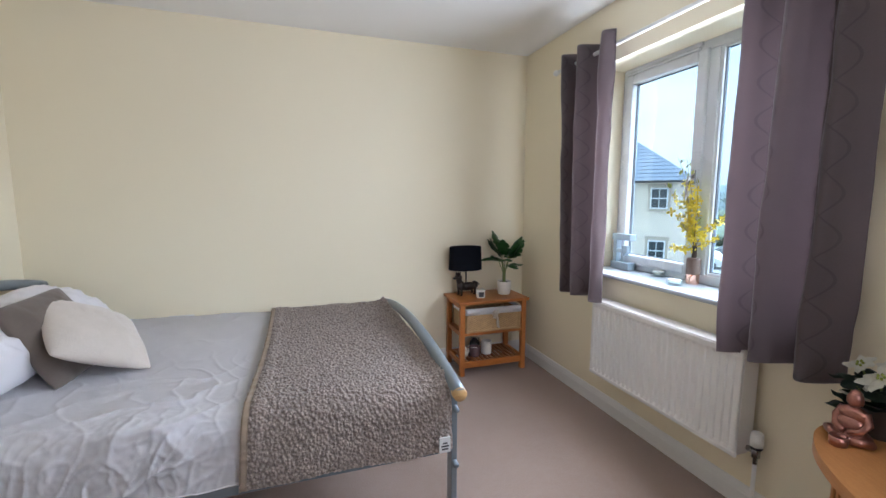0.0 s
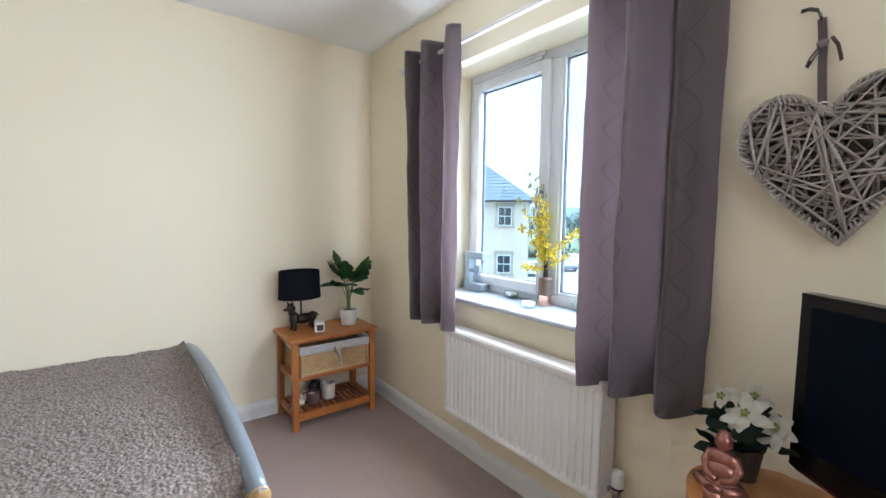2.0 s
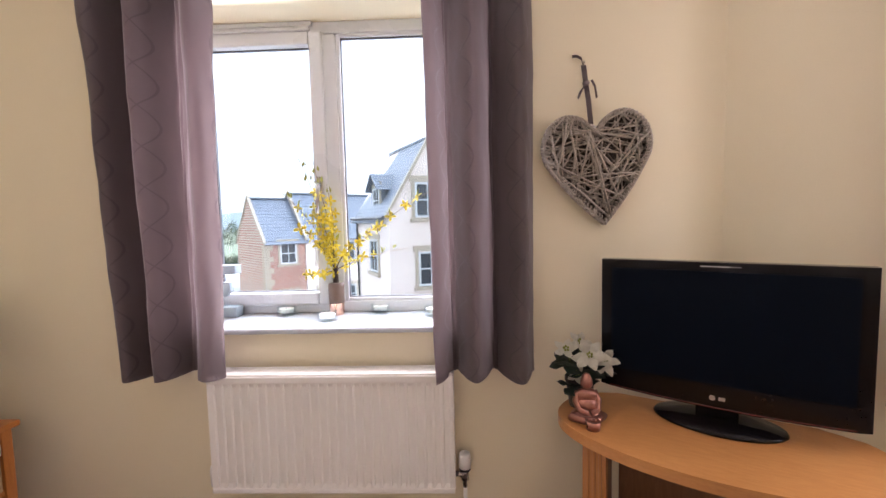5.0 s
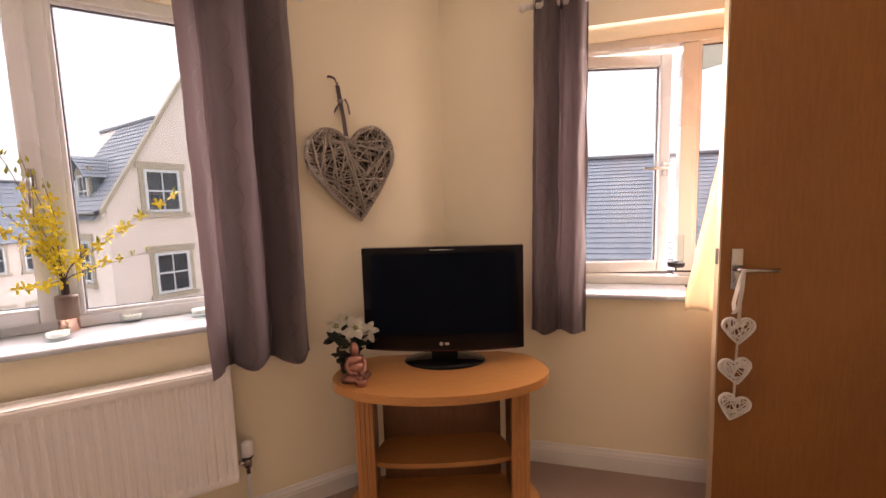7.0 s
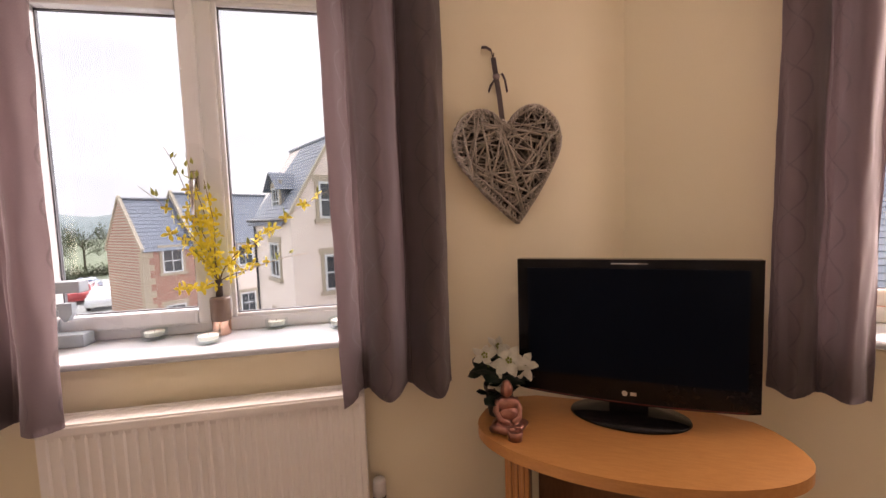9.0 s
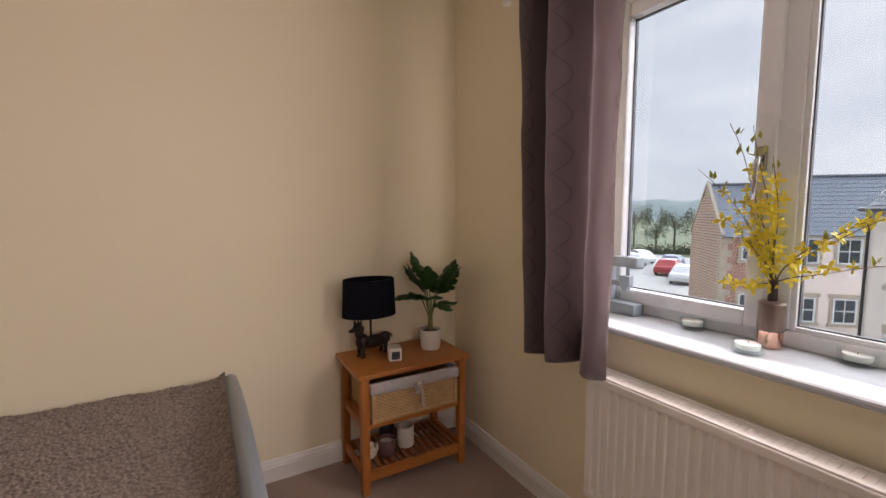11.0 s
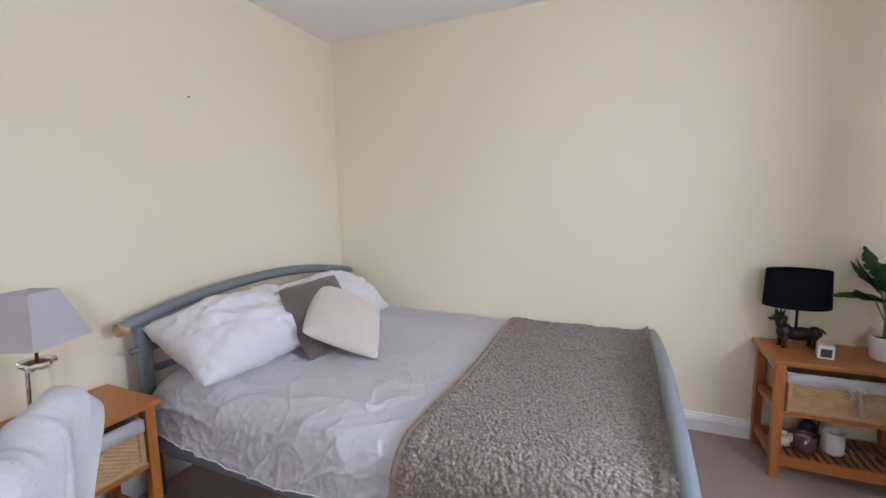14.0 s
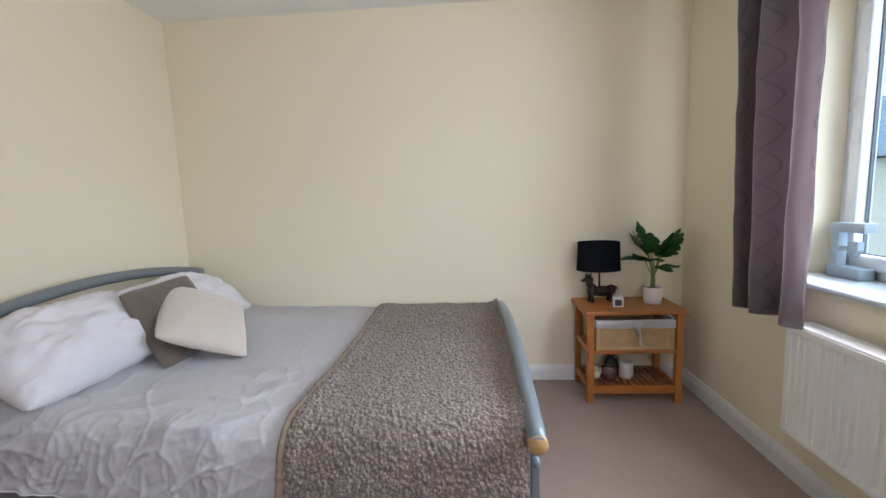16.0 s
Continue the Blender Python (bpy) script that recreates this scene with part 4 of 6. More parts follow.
# ---- slatted bedside stands with baskets ----
def bedside_stand(at, rz, label):
    t = thing("bedside_stand", at, rz, label, "bedside table", "slatted bedside stands")
    w, d, h, g = 0.53, 0.315, 0.555, 0.036
    part("top", boxes(((0, -0.0, h - 0.011), (0.565, 0.345, 0.022)), bevel=0.005), M_PINE_X, t)
    for x in (-1, 1):
        for y in (-1, 1):
            part("leg", boxes(((x * (w / 2 - g / 2), y * (d / 2 - g / 2), (h - 0.022) / 2), (g, g, h - 0.022)), bevel=0.004), M_PINE_Z, t)
    for z, hh in ((0.515, 0.035), (0.31, 0.035), (0.085, 0.035)):
        for x in (-1, 1):
            part("side_rail", boxes(((x * (w / 2 - g / 2), 0, z), (0.02, d - 2 * g, hh)), bevel=0.003), M_PINE_Y, t)
    for y in (-1, 1):
        for z, hh in ((0.309, 0.022), (0.078, 0.045)) + (((0.515, 0.035),) if y > 0 else ()):
            part("cross_rail", boxes(((0, y * (d / 2 - g / 2), z), (w - 2 * g, 0.02, hh)), bevel=0.003), M_PINE_X, t)
    part("basket_shelf", boxes(((0, 0, 0.312), (w - 0.05, d - 2 * g + 0.02, 0.012)), bevel=0.002), M_PINE_X, t)
    for k in range(13):
        part("slat", boxes((((k - 6) * 0.0345, 0, 0.101), (0.019, d - 2 * g + 0.02, 0.012)), bevel=0.003), M_SLAT, t)
    return t


def basket(at, rz, label):
    t = thing("wicker_basket", at, rz, label, "basket", "wicker drawer baskets")
    w, d, h = 0.425, 0.275, 0.165

    def woven(bm, o, ux, uz, lx, lz, out):
        nx, nz = int(lx / 0.0042), int(lz / 0.0035)

        def f(u, v):
            row = int(v * lz / 0.0075)
            k = 0.0028 * math.sin(u * lx / 0.0135 * math.pi + row * math.pi) * abs(math.sin(v * lz / 0.0075 * math.pi)) ** 0.5
            return Vector(o) + Vector(ux) * (u * lx) + Vector(uz) * (v * lz) + Vector(out) * k
        sheet(nx, nz, f, bm)

    bm = bmesh.new()
    woven(bm, (-w / 2 + 0.012, -d / 2, 0.010), (1, 0, 0), (0, 0, 1), w - 0.024, h - 0.02, (0, -1, 0))
    woven(bm, (-w / 2, -d / 2 + 0.012, 0.010), (0, 1, 0), (0, 0, 1), d - 0.024, h - 0.02, (-1, 0, 0))
    woven(bm, (w / 2, -d / 2 + 0.012, 0.010), (0, 1, 0), (0, 0, 1), d - 0.024, h - 0.02, (1, 0, 0))
    span(bm, (-w / 2 + 0.01, -d / 2 + 0.004, 0.004), (w / 2 - 0.01, d / 2, 0.010))
    span(bm, (-w / 2 + 0.01, d / 2 - 0.006, 0.004), (w / 2 - 0.01, d / 2, h))
    part("woven_body", bm, M_WICKER, t)
    for x in (-1, 1):
        for y in (-1, 1):
            part("corner_post", boxes(((x * (w / 2 - 0.004), y * (d / 2 - 0.004), h / 2), (0.022, 0.022, h)), bevel=0.007), M_WICKER, t)
    part("bottom_rim", boxes(((0, -d / 2 - 0.001, 0.010), (w - 0.02, 0.014, 0.016)), bevel=0.006), M_WICKER, t)

    def lin(u, v):
        a = (u - 0.5) * (w + 0.012)
        return (a, -d / 2 - 0.010 - 0.004 * math.sin(math.pi * v) - 0.0015 * fbm(a * 20, v * 2), h + 0.012 - 0.044 * v + 0.002 * fbm(a * 9, 3))
    lb = part("liner", sheet(70, 10, lin, thick=0.006), M_LINEN, t, "turned-down white cotton liner", smooth=True)
    bm = bmesh.new()
    for x in (-1, 1):
        span(bm, (x * (w / 2 + 0.006) - 0.003, -d / 2 - 0.008, h - 0.032), (x * (w / 2 + 0.006) + 0.003, d / 2, h + 0.012), 0.002)
    span(bm, (-w / 2 - 0.003, -d / 2 - 0.004, h + 0.004), (w / 2 + 0.003, -d / 2 + 0.02, h + 0.012), 0.003)
    part("liner_edge", bm, M_LINEN, lb)
    bw = part("bow", blob(bmesh.new(), (0.005, -d / 2 - 0.022, h - 0.016), (0.012, 0.009, 0.010)), M_WHITE_RIBBON, t, "cream ribbon bow", smooth=True)

    def loop(s, ph):
        return lambda u, v: (0.005 + s * (0.005 + 0.020 * math.sin(math.pi * u)), -d / 2 - 0.024 - 0.012 * math.sin(2 * math.pi * u + ph), h - 0.016 + 0.018 * math.cos(math.pi * u) * 0.9 + (v - 0.5) * 0.022 - 0.006)
    for s in (-1, 1):
        part("ribbon_loop", sheet(16, 3, loop(s, 0.4), thick=0.001), M_WHITE_RIBBON, bw, smooth=True)

    def tail(dx, ln):
        return lambda u, v: (0.008 + dx * u + (v - 0.5) * (0.013 + 0.012 * u), -d / 2 - 0.022 - 0.006 * math.sin(5 * u), h - 0.02 - ln * u - 0.008 * (v - 0.5))
    for dx, ln in ((-0.012, 0.045), (0.022, 0.118)):
        part("ribbon_tail", sheet(16, 3, tail(dx, ln), thick=0.0012), M_WHITE_RIBBON, bw, smooth=True)
    return t


STAND1, STAND2 = (1.455, 3.295, 0), (-1.215, 1.60, 0)
s1 = bedside_stand(STAND1, 0, "honey pine bedside stand with basket and slatted shelf in the corner")
s2 = copy_thing(s1, pose(*STAND2, 0, 0, 90))
tagged(s2, "honey pine bedside stand with a basket beside the headboard")
b1 = basket((STAND1[0], STAND1[1] - 0.014, 0.319), 0, "wicker drawer basket with a white liner tied with a cream bow")
b2 = copy_thing(b1, pose(STAND2[0] + 0.014, STAND2[1], 0.319, 0, 0, 90))


# ---- on the bedside stands ----
ST = 0.555


def dog_lamp():
    t = thing("table_lamp", (1.303, 3.350, ST), label="black drum table lamp on a dark crowned dachshund base", category="lamp")
    x0 = 0.004
    sh = part("shade", lathe([(0.1285, 0.200), (0.1305, 0.200), (0.1235, 0.374), (0.1215, 0.374), (0.1285, 0.200)], 48, None, (x0, 0, 0), 1.0, 0.72), M_BLACK, t, "black fabric drum shade", smooth=False)
    part("shade_ring", tube([(x0 - 0.11, 0, 0.362), (x0, 0, 0.357), (x0 + 0.11, 0, 0.362)], 0.0022, 6), M_BLACK_METAL, sh)
    part("stem", tube([(x0 + 0.006, 0.0, 0.08), (x0 + 0.006, 0.0, 0.357)], 0.0055, 12), M_BLACK_METAL, t, smooth=True)
    bm = bmesh.new()
    blob(bm, (0.030, 0, 0.066), (0.078, 0.031, 0.034))
    blob(bm, (-0.035, 0, 0.076), (0.034, 0.032, 0.041))
    blob(bm, (0.092, 0, 0.072), (0.029, 0.028, 0.032))
    blob(bm, (-0.052, 0, 0.112), (0.022, 0.021, 0.037), m=Matrix.Rotation(radians(-18), 4, "Y"))
    blob(bm, (-0.062, 0, 0.146), (0.025, 0.020, 0.021))
    blob(bm, (-0.088, 0, 0.139), (0.020, 0.011, 0.010))
    blob(bm, (-0.106, 0, 0.141), (0.005, 0.005, 0.004), 1)
    for s in (-1, 1):
        blob(bm, (-0.050, s * 0.020, 0.136), (0.011, 0.005, 0.024), m=Matrix.Rotation(radians(14), 4, "Y"))
        for x in (-0.040, 0.086):
            tube([(x, s * 0.017, 0.066), (x - 0.004, s * 0.019, 0.030), (x, s * 0.019, 0.008)], [0.013, 0.009, 0.008], 8, bm)
            blob(bm, (x - 0.005, s * 0.019, 0.006), (0.014, 0.009, 0.006), 1)
    tube([(0.112, 0, 0.088), (0.128, 0, 0.080), (0.140, 0.004, 0.066)], [0.008, 0.005, 0.003], 8, bm)
    for k in range(7):
        a = 2 * math.pi * k / 7
        tube([(-0.060 + 0.013 * math.cos(a), 0.013 * math.sin(a), 0.162), (-0.060 + 0.019 * math.cos(a), 0.019 * math.sin(a), 0.184)], [0.006, 0.0012], 6, bm)
    lathe([(0.012, 0.158), (0.015, 0.160), (0.015, 0.167), (0.012, 0.168)], 16, bm, (-0.060, 0, 0))
    part("base", bm, M_BRONZE, t, "dark bronze dachshund figure with a crown", smooth=True).matrix_local = pose(0, 0, 0, 0, 0, 13)


dog_lamp()


def glass_lamp():
    t = thing("table_lamp", (-1.215, 1.61, ST), 22, label="clear glass column lamp with a white tapered square shade", category="lamp")
    bm = bmesh.new()
    for (a, za), (b, zb) in (((0.105, 0.285), (0.052, 0.455)),):
        lo = [bm.verts.new((x * a, y * a, za)) for x, y in ((1, 1), (-1, 1), (-1, -1), (1, -1))]
        hi = [bm.verts.new((x * b, y * b, zb)) for x, y in ((1, 1), (-1, 1), (-1, -1), (1, -1))]
        for k in range(4):
            bm.faces.new((lo[k], lo[(k + 1) % 4], hi[(k + 1) % 4], hi[k]))
    bmesh.ops.solidify(bm, geom=list(bm.faces), thickness=0.0025)
    part("shade", bm, M_SHADE, t, "white cloth square shade")
    part("stem", tube([(0, 0, 0.225), (0, 0, 0.44)], 0.005, 10), M_CHROME, t, smooth=True)
    part("lamp_holder", lathe([(0.0, 0.255), (0.016, 0.255), (0.016, 0.30), (0.0, 0.30)], 16), M_CHROME, t)
    prof = [(0.0, 0.0), (0.066, 0.0), (0.066, 0.016), (0.050, 0.024), (0.044, 0.034), (0.040, 0.05), (0.032, 0.195), (0.040, 0.206), (0.050, 0.214), (0.050, 0.224), (0.0, 0.227)]
    part("column", lathe(prof, 10), M_GLASS, t, "fluted clear glass column")


glass_lamp()


def monstera():
    t = thing("potted_plant", (1.612, 3.30, ST), label="green monstera house plant in a white speckled pot", category="plant")
    prof = [(0.0, 0.0), (0.044, 0.0), (0.048, 0.006), (0.053, 0.05), (0.054, 0.098), (0.052, 0.102), (0.048, 0.100), (0.047, 0.085)]
    p = part("pot", lathe(prof, 32), M_CERAMIC, t, "white speckled ceramic pot", smooth=True)
    bm = lathe([(0.0, 0.092), (0.025, 0.093), (0.047, 0.088)], 24)
    part("soil", bm, M_SOIL, p)
    rows = [(175, 0.05, 0.33, 0.15, 60), (-5, 0.06, 0.33, 0.16, 66), (-60, 0.06, 0.32, 0.15, 70), (178, 0.09, 0.300, 0.140, 16), (165, 0.05, 0.320, 0.15, 72), (-150, 0.06, 0.285, 0.13, 34), (10, 0.06, 0.320, 0.17, 52), (28, 0.07, 0.300, 0.16, 40),
            (-35, 0.07, 0.320, 0.16, 58), (-100, 0.05, 0.285, 0.12, 25), (-70, 0.05, 0.255, 0.12, 8), (-15, 0.05, 0.250, 0.11, 15), (120, 0.05, 0.380, 0.15, 66),
            (-120, 0.05, 0.335, 0.14, 66)]
    for k, (az, reach, hz, ln, tilt) in enumerate(rows):
        a, ln = radians(az), ln * 1.12
        d = Vector((math.cos(a), math.sin(a) * 0.8, 0))
        tip = d * reach * 0.62 + Vector((0, 0, hz * 0.92))
        st = part("stem", tube([(0.010 * math.cos(a), 0.010 * math.sin(a), 0.088), tuple(d * reach * 0.12 + Vector((0, 0, 0.17))), tuple(tip)], [0.0038, 0.0032, 0.0024], 7), M_STEM, t, smooth=True)

        def f(u, v, tip=tip, d=d, ln=ln, tilt=tilt, k=k):
            # u along the leaf, v across it
            s = Vector((-d.y, d.x, 0))
            w = 0.50 * ln * (math.sin(math.pi * min(1.0, u * 0.93 + 0.07)) ** 0.75) * (1 - 0.25 * u)
            b = 2 * v - 1
            notch = 1.0 - 0.42 * (max(0.0, math.sin(u * 24 + k)) ** 3) * (abs(b) > 0.42)
            rise = math.sin(radians(tilt)) * u * ln - 0.35 * ln * u * u * (1 - tilt / 90)
            return tip + d * (u * ln * math.cos(radians(tilt * 0.8))) + s * (b * w * notch) + Vector((0, 0, rise - 0.22 * abs(b) * w + 0.004 * math.sin(9 * u + k)))
        part("leaf", sheet(26, 11, f, thick=0.0012), M_LEAF, st, smooth=True)


monstera()


def label_candle(at):
    t = thing("candle", at, -12, "small white candle box with a charcoal label", "candle")
    part("box_body", boxes(((0, 0, 0.031), (0.058, 0.058, 0.062)), bevel=0.006), M_WAX, t)
    part("label", boxes(((0.0, -0.030, 0.028), (0.038, 0.0015, 0.036))), M_LABEL_DARK, t, "charcoal paper label")
    part("lid", boxes(((0, 0, 0.064), (0.054, 0.054, 0.006)), bevel=0.003), M_GLASS, t)


label_candle((1.388, 3.240, ST))


def jar(at, r, h, mat, label, wax=True):
    t = thing("candle_jar", at, 0, label, "candle")
    part("jar", lathe([(0.0, 0.0), (r * 0.93, 0.0), (r, 0.006), (r, h), (r - 0.003, h + 0.001), (r - 0.004, h), (r - 0.004, h * 0.72)], 32), mat, t, smooth=True)
    part("wax", lathe([(0.0, h * 0.73), (r - 0.004, h * 0.72)], 24), M_WAX, t)
    part("wick", tube([(0, 0, h * 0.72), (0.001, 0, h * 0.72 + 0.012)], 0.001, 6), M_BLACK_PLASTIC, t)


SHELF = 0.107
jar((1.452, 3.265, SHELF), 0.041, 0.098, M_CERAMIC, "white ribbed candle jar on the slatted shelf")
jar((1.345, 3.245, SHELF), 0.042, 0.072, M_WAX_MAUVE, "mauve glass candle jar on the slatted shelf")
bm = bmesh.new()
blob(bm, (0, 0, 0.030), (0.026, 0.022, 0.030))
blob(bm, (-0.005, -0.004, 0.068), (0.017, 0.016, 0.018))
blob(bm, (-0.026, 0.0, 0.045), (0.010, 0.018, 0.026))
blob(bm, (0.024, 0.0, 0.050), (0.010, 0.016, 0.022))
solo("ornament", bm, M_PAPER, "small crumpled cream ornament on the slatted shelf", "ornament", smooth=True, at=pose(1.265, 3.235, SHELF))
bm = bmesh.new()
tube([(0.0, 0.0, 0.008), (0.03, 0.05, 0.07), (-0.02, 0.06, 0.09), (0.05, 0.08, 0.075), (0.02, 0.03, 0.012)], 0.004, 8, bm)
blob(bm, (0.0, 0.055, 0.045), (0.042, 0.03, 0.042))
solo("black_bag", bm, M_BLACK_PLASTIC, "small black cloth bag at the back of the slatted shelf", "bag", smooth=True, at=pose(1.40, 3.32, SHELF))
t = thing("wall_socket", (1.60, NORTH, 0.33), label="white double wall socket behind the bedside stand", category="socket")
part("plate", boxes(((0, -0.005, 0), (0.146, 0.010, 0.086)), bevel=0.003), M_SOCKET, t)
part("plug", boxes(((0.03, -0.028, -0.005), (0.048, 0.036, 0.048)), bevel=0.008), M_SOCKET, t, "white plug")
part("cable", tube([(0.03, -0.035, -0.03), (0.05, -0.05, -0.12), (0.08, -0.03, -0.22), (0.06, -0.02, -0.325)], 0.003, 8), M_CABLE, t, smooth=True)
t = thing("wall_socket", (-0.62, NORTH, 0.492), label="white double wall socket above the bed edge", category="socket")
part("plate", boxes(((0, -0.005, 0), (0.146, 0.010, 0.086)), bevel=0.003), M_SOCKET, t)
for x in (-0.035, 0.035):
    part("rocker", boxes(((x, -0.011, 0.022), (0.014, 0.006, 0.018)), bevel=0.002), M_SOCKET, t)
bm = tube([(0, 0, 0), (0.012, 0, 0.002)], 0.003, 8)
solo("nail", bm, M_BLACK_METAL, "bare dark nail in the cream wall", "nail", at=pose(WEST, 2.352, 1.797))

# ---- on the sill of the first window ----
SZ = 0.856


def forsythia():
    t = thing("flower_vase", (2.035, 2.028, SZ), label="brown metal bottle vase with sprays of yellow forsythia", category="vase")
    part("vase_body", lathe([(0.0, 0.050), (0.030, 0.050), (0.033, 0.053), (0.033, 0.128), (0.030, 0.133), (0.012, 0.136)], 32), M_VASE, t, "brushed brown metal cylinder", smooth=False)
    part("vase_neck", lathe([(0.012, 0.134), (0.011, 0.19), (0.013, 0.196), (0.010, 0.196)], 24), M_VASE_NECK, t, smooth=True)
    part("vase_foot", lathe([(0.0, 0.0), (0.028, 0.0), (0.030, 0.003), (0.031, 0.050), (0.0, 0.050)], 32), M_COPPER_GLOSS, t, "polished copper foot", smooth=False)
    rnd = random.Random(4)
    rows = [((0.01, 0.225, 0.34), 15, 0.12), ((0.0, 0.145, 0.47), 20, 0.16), ((-0.01, 0.070, 0.45), 18, 0.20), ((0.01, 0.020, 0.36), 14, 0.12),
            ((-0.01, -0.43, 0.33), 17, 0.05), ((-0.02, -0.31, 0.09), 10, 0.20), ((-0.02, -0.24, 0.20), 11, 0.05),
            ((-0.03, 0.15, -0.02), 8, 0.0), ((-0.02, 0.15, 0.20), 15, 0.0), ((0.02, 0.09, 0.25), 14, 0.0), ((-0.03, 0.06, 0.12), 9, 0.0)]
    petal = bmesh.new()
    for k in range(4):
        a = 2 * math.pi * k / 4
        d, s = Vector((math.cos(a), math.sin(a), 0)), Vector((-math.sin(a), math.cos(a), 0))
        pts = [(0.002, 0.002, 0.0), (0.010, 0.0058, 0.004), (0.019, 0.0050, 0.004), (0.026, 0.0, 0.001)]
        va = [petal.verts.new(d * x - s * w + Vector((0, 0, z))) for x, w, z in pts[:3]] + [petal.verts.new(d * pts[3][0] + Vector((0, 0, pts[3][2])))]
        vb = [petal.verts.new(d * x + s * w + Vector((0, 0, z))) for x, w, z in pts[:3]]
        petal.faces.new((va[0], va[1], vb[1], vb[0]))
        petal.faces.new((va[1], va[2], vb[2], vb[1]))
        petal.faces.new((va[2], va[3], vb[2]))
    blob(petal, (0, 0, 0.001), (0.004, 0.004, 0.004), 1)
    bloom = finish(petal, "bloom", M_YELLOW)
    leafm = bmesh.new()
    va = [leafm.verts.new(c) for c in ((0, 0, 0), (0.010, 0.006, 0.003), (0.028, 0.0, 0.0), (0.010, -0.006, 0.003))]
    leafm.faces.new(va)
    leafm = finish(leafm, "leaf", M_BUD)
    for (ex, ey, ez), nb, bare in rows:
        p0, p3 = Vector((0, 0, 0.185)), Vector((ex, ey, 0.185 + ez))
        p1 = p0 + Vector((ex * 0.15, ey * 0.15, ez * 0.45))
        pts = []
        for k in range(11):
            u = k / 10
            q = p0.lerp(p1, u).lerp(p1.lerp(p3, u), u)
            pts.append(q + Vector((0, 0.006 * math.sin(7 * u + ey * 30), 0.004 * math.sin(9 * u))))
        tw = part("twig", tube(pts, [0.0022 - 0.0013 * k / 10 for k in range(11)], 6), M_TWIG_BROWN, t, smooth=True)
        for k in range(nb):
            u = 0.25 + 0.75 * (k + rnd.random() * 0.5) / nb
            q = pts[min(10, int(u * 10))]
            dry = u > 1 - bare
            o = new("leaf" if dry or rnd.random() < 0.15 else "bloom", leafm if dry else bloom)
            if not dry and o.name.startswith("leaf"):
                o.data = leafm
            o.parent = tw
            sc = rnd.uniform(0.72, 1.15)
            o.matrix_local = Matrix.Translation(q + Vector((rnd.uniform(-0.012, 0.006), rnd.uniform(-0.014, 0.014), rnd.uniform(-0.008, 0.012)))) @ Euler((rnd.uniform(-1.0, 1.0), rnd.uniform(-1.9, -0.5), rnd.uniform(0, 6.3))).to_matrix().to_4x4() @ Matrix.Scale(sc, 4)


forsythia()


def tealight(at):
    t = thing("tealight_holder", at, 0, "round clear glass tealight holder with white wax on the sill", "candle holder", "glass tealight holders")
    part("glass_bowl", lathe([(0.0, 0.0), (0.034, 0.0), (0.038, 0.004), (0.039, 0.034), (0.036, 0.036), (0.033, 0.034), (0.030, 0.012), (0.0, 0.010)], 32), M_THIN_GLASS, t, smooth=True)
    part("tealight", lathe([(0.0, 0.013), (0.029, 0.013), (0.031, 0.026), (0.030, 0.029), (0.028, 0.027), (0.0, 0.026)], 24), M_WAX, t, "white wax filling", smooth=False)
    part("wick", tube([(0, 0, 0.024), (0.001, 0, 0.032)], 0.0009, 6), M_BLACK_PLASTIC, t)
    return t


t1 = tealight((2.035, 2.245, SZ))
copy_thing(t1, pose(1.925, 2.035, SZ))
copy_thing(t1, pose(2.065, 1.850, SZ))
copy_thing(t1, pose(2.00, 1.62, SZ))

t = thing("sill_ornament", (2.03, 2.515, SZ), 0, "grey painted wooden ornament with a cut-out on the window sill", "ornament")
part("base", boxes(((0, 0, 0.022), (0.06, 0.15, 0.044)), bevel=0.004), M_GREY_WOOD, t)
part("upright", boxes(((0, 0.055, 0.115), (0.04, 0.03, 0.145)), bevel=0.004), M_GREY_WOOD, t)
part("top_bar", boxes(((0, 0, 0.200), (0.05, 0.15, 0.038)), bevel=0.004), M_GREY_WOOD, t)
part("arm", boxes(((0, 0.020, 0.115), (0.03, 0.045, 0.022)), bevel=0.004), M_GREY_WOOD, t)
bm = extrude_outline([(-0.03, -0.022), (0.004, -0.022), (0.03, -0.004), (0.03, 0.004), (0.004, 0.022), (-0.03, 0.022)], -0.012, 0.012)
o = part("spade", bm, M_GREY_WOOD, t)
o.matrix_local = pose(0, -0.018, 0.115, 0, 90, 0) @ pose(0, 0, 0, 0, 0, 0)

# ---- candle rack on the sill of the second window ----
t = thing("candle_rack", label="black iron rack with glass candle cups on the second window's sill", category="candle holder")
t.matrix_world = SPLAY @ pose(1.16, 0.09, SZ)
part("bar", tube([(-0.13, 0, 0.085), (0.16, 0, 0.085)], 0.004, 8), M_BLACK_METAL, t)
part("lower_bar", tube([(-0.02, 0, 0.020), (0.16, 0, 0.020)], 0.0035, 8), M_BLACK_METAL, t)
part("upright", tube([(-0.03, 0, 0.085), (-0.03, 0, 0.03), (-0.045, 0, 0.012), (-0.06, 0, 0.018)], 0.0035, 8), M_BLACK_METAL, t)
part("foot", tube([(-0.03, -0.04, 0.004), (-0.03, 0, 0.032), (-0.03, 0.04, 0.004)], 0.0035, 8), M_BLACK_METAL, t)
part("foot", tube([(0.14, -0.04, 0.004), (0.14, 0, 0.032), (0.14, 0.04, 0.004)], 0.0035, 8), M_BLACK_METAL, t)
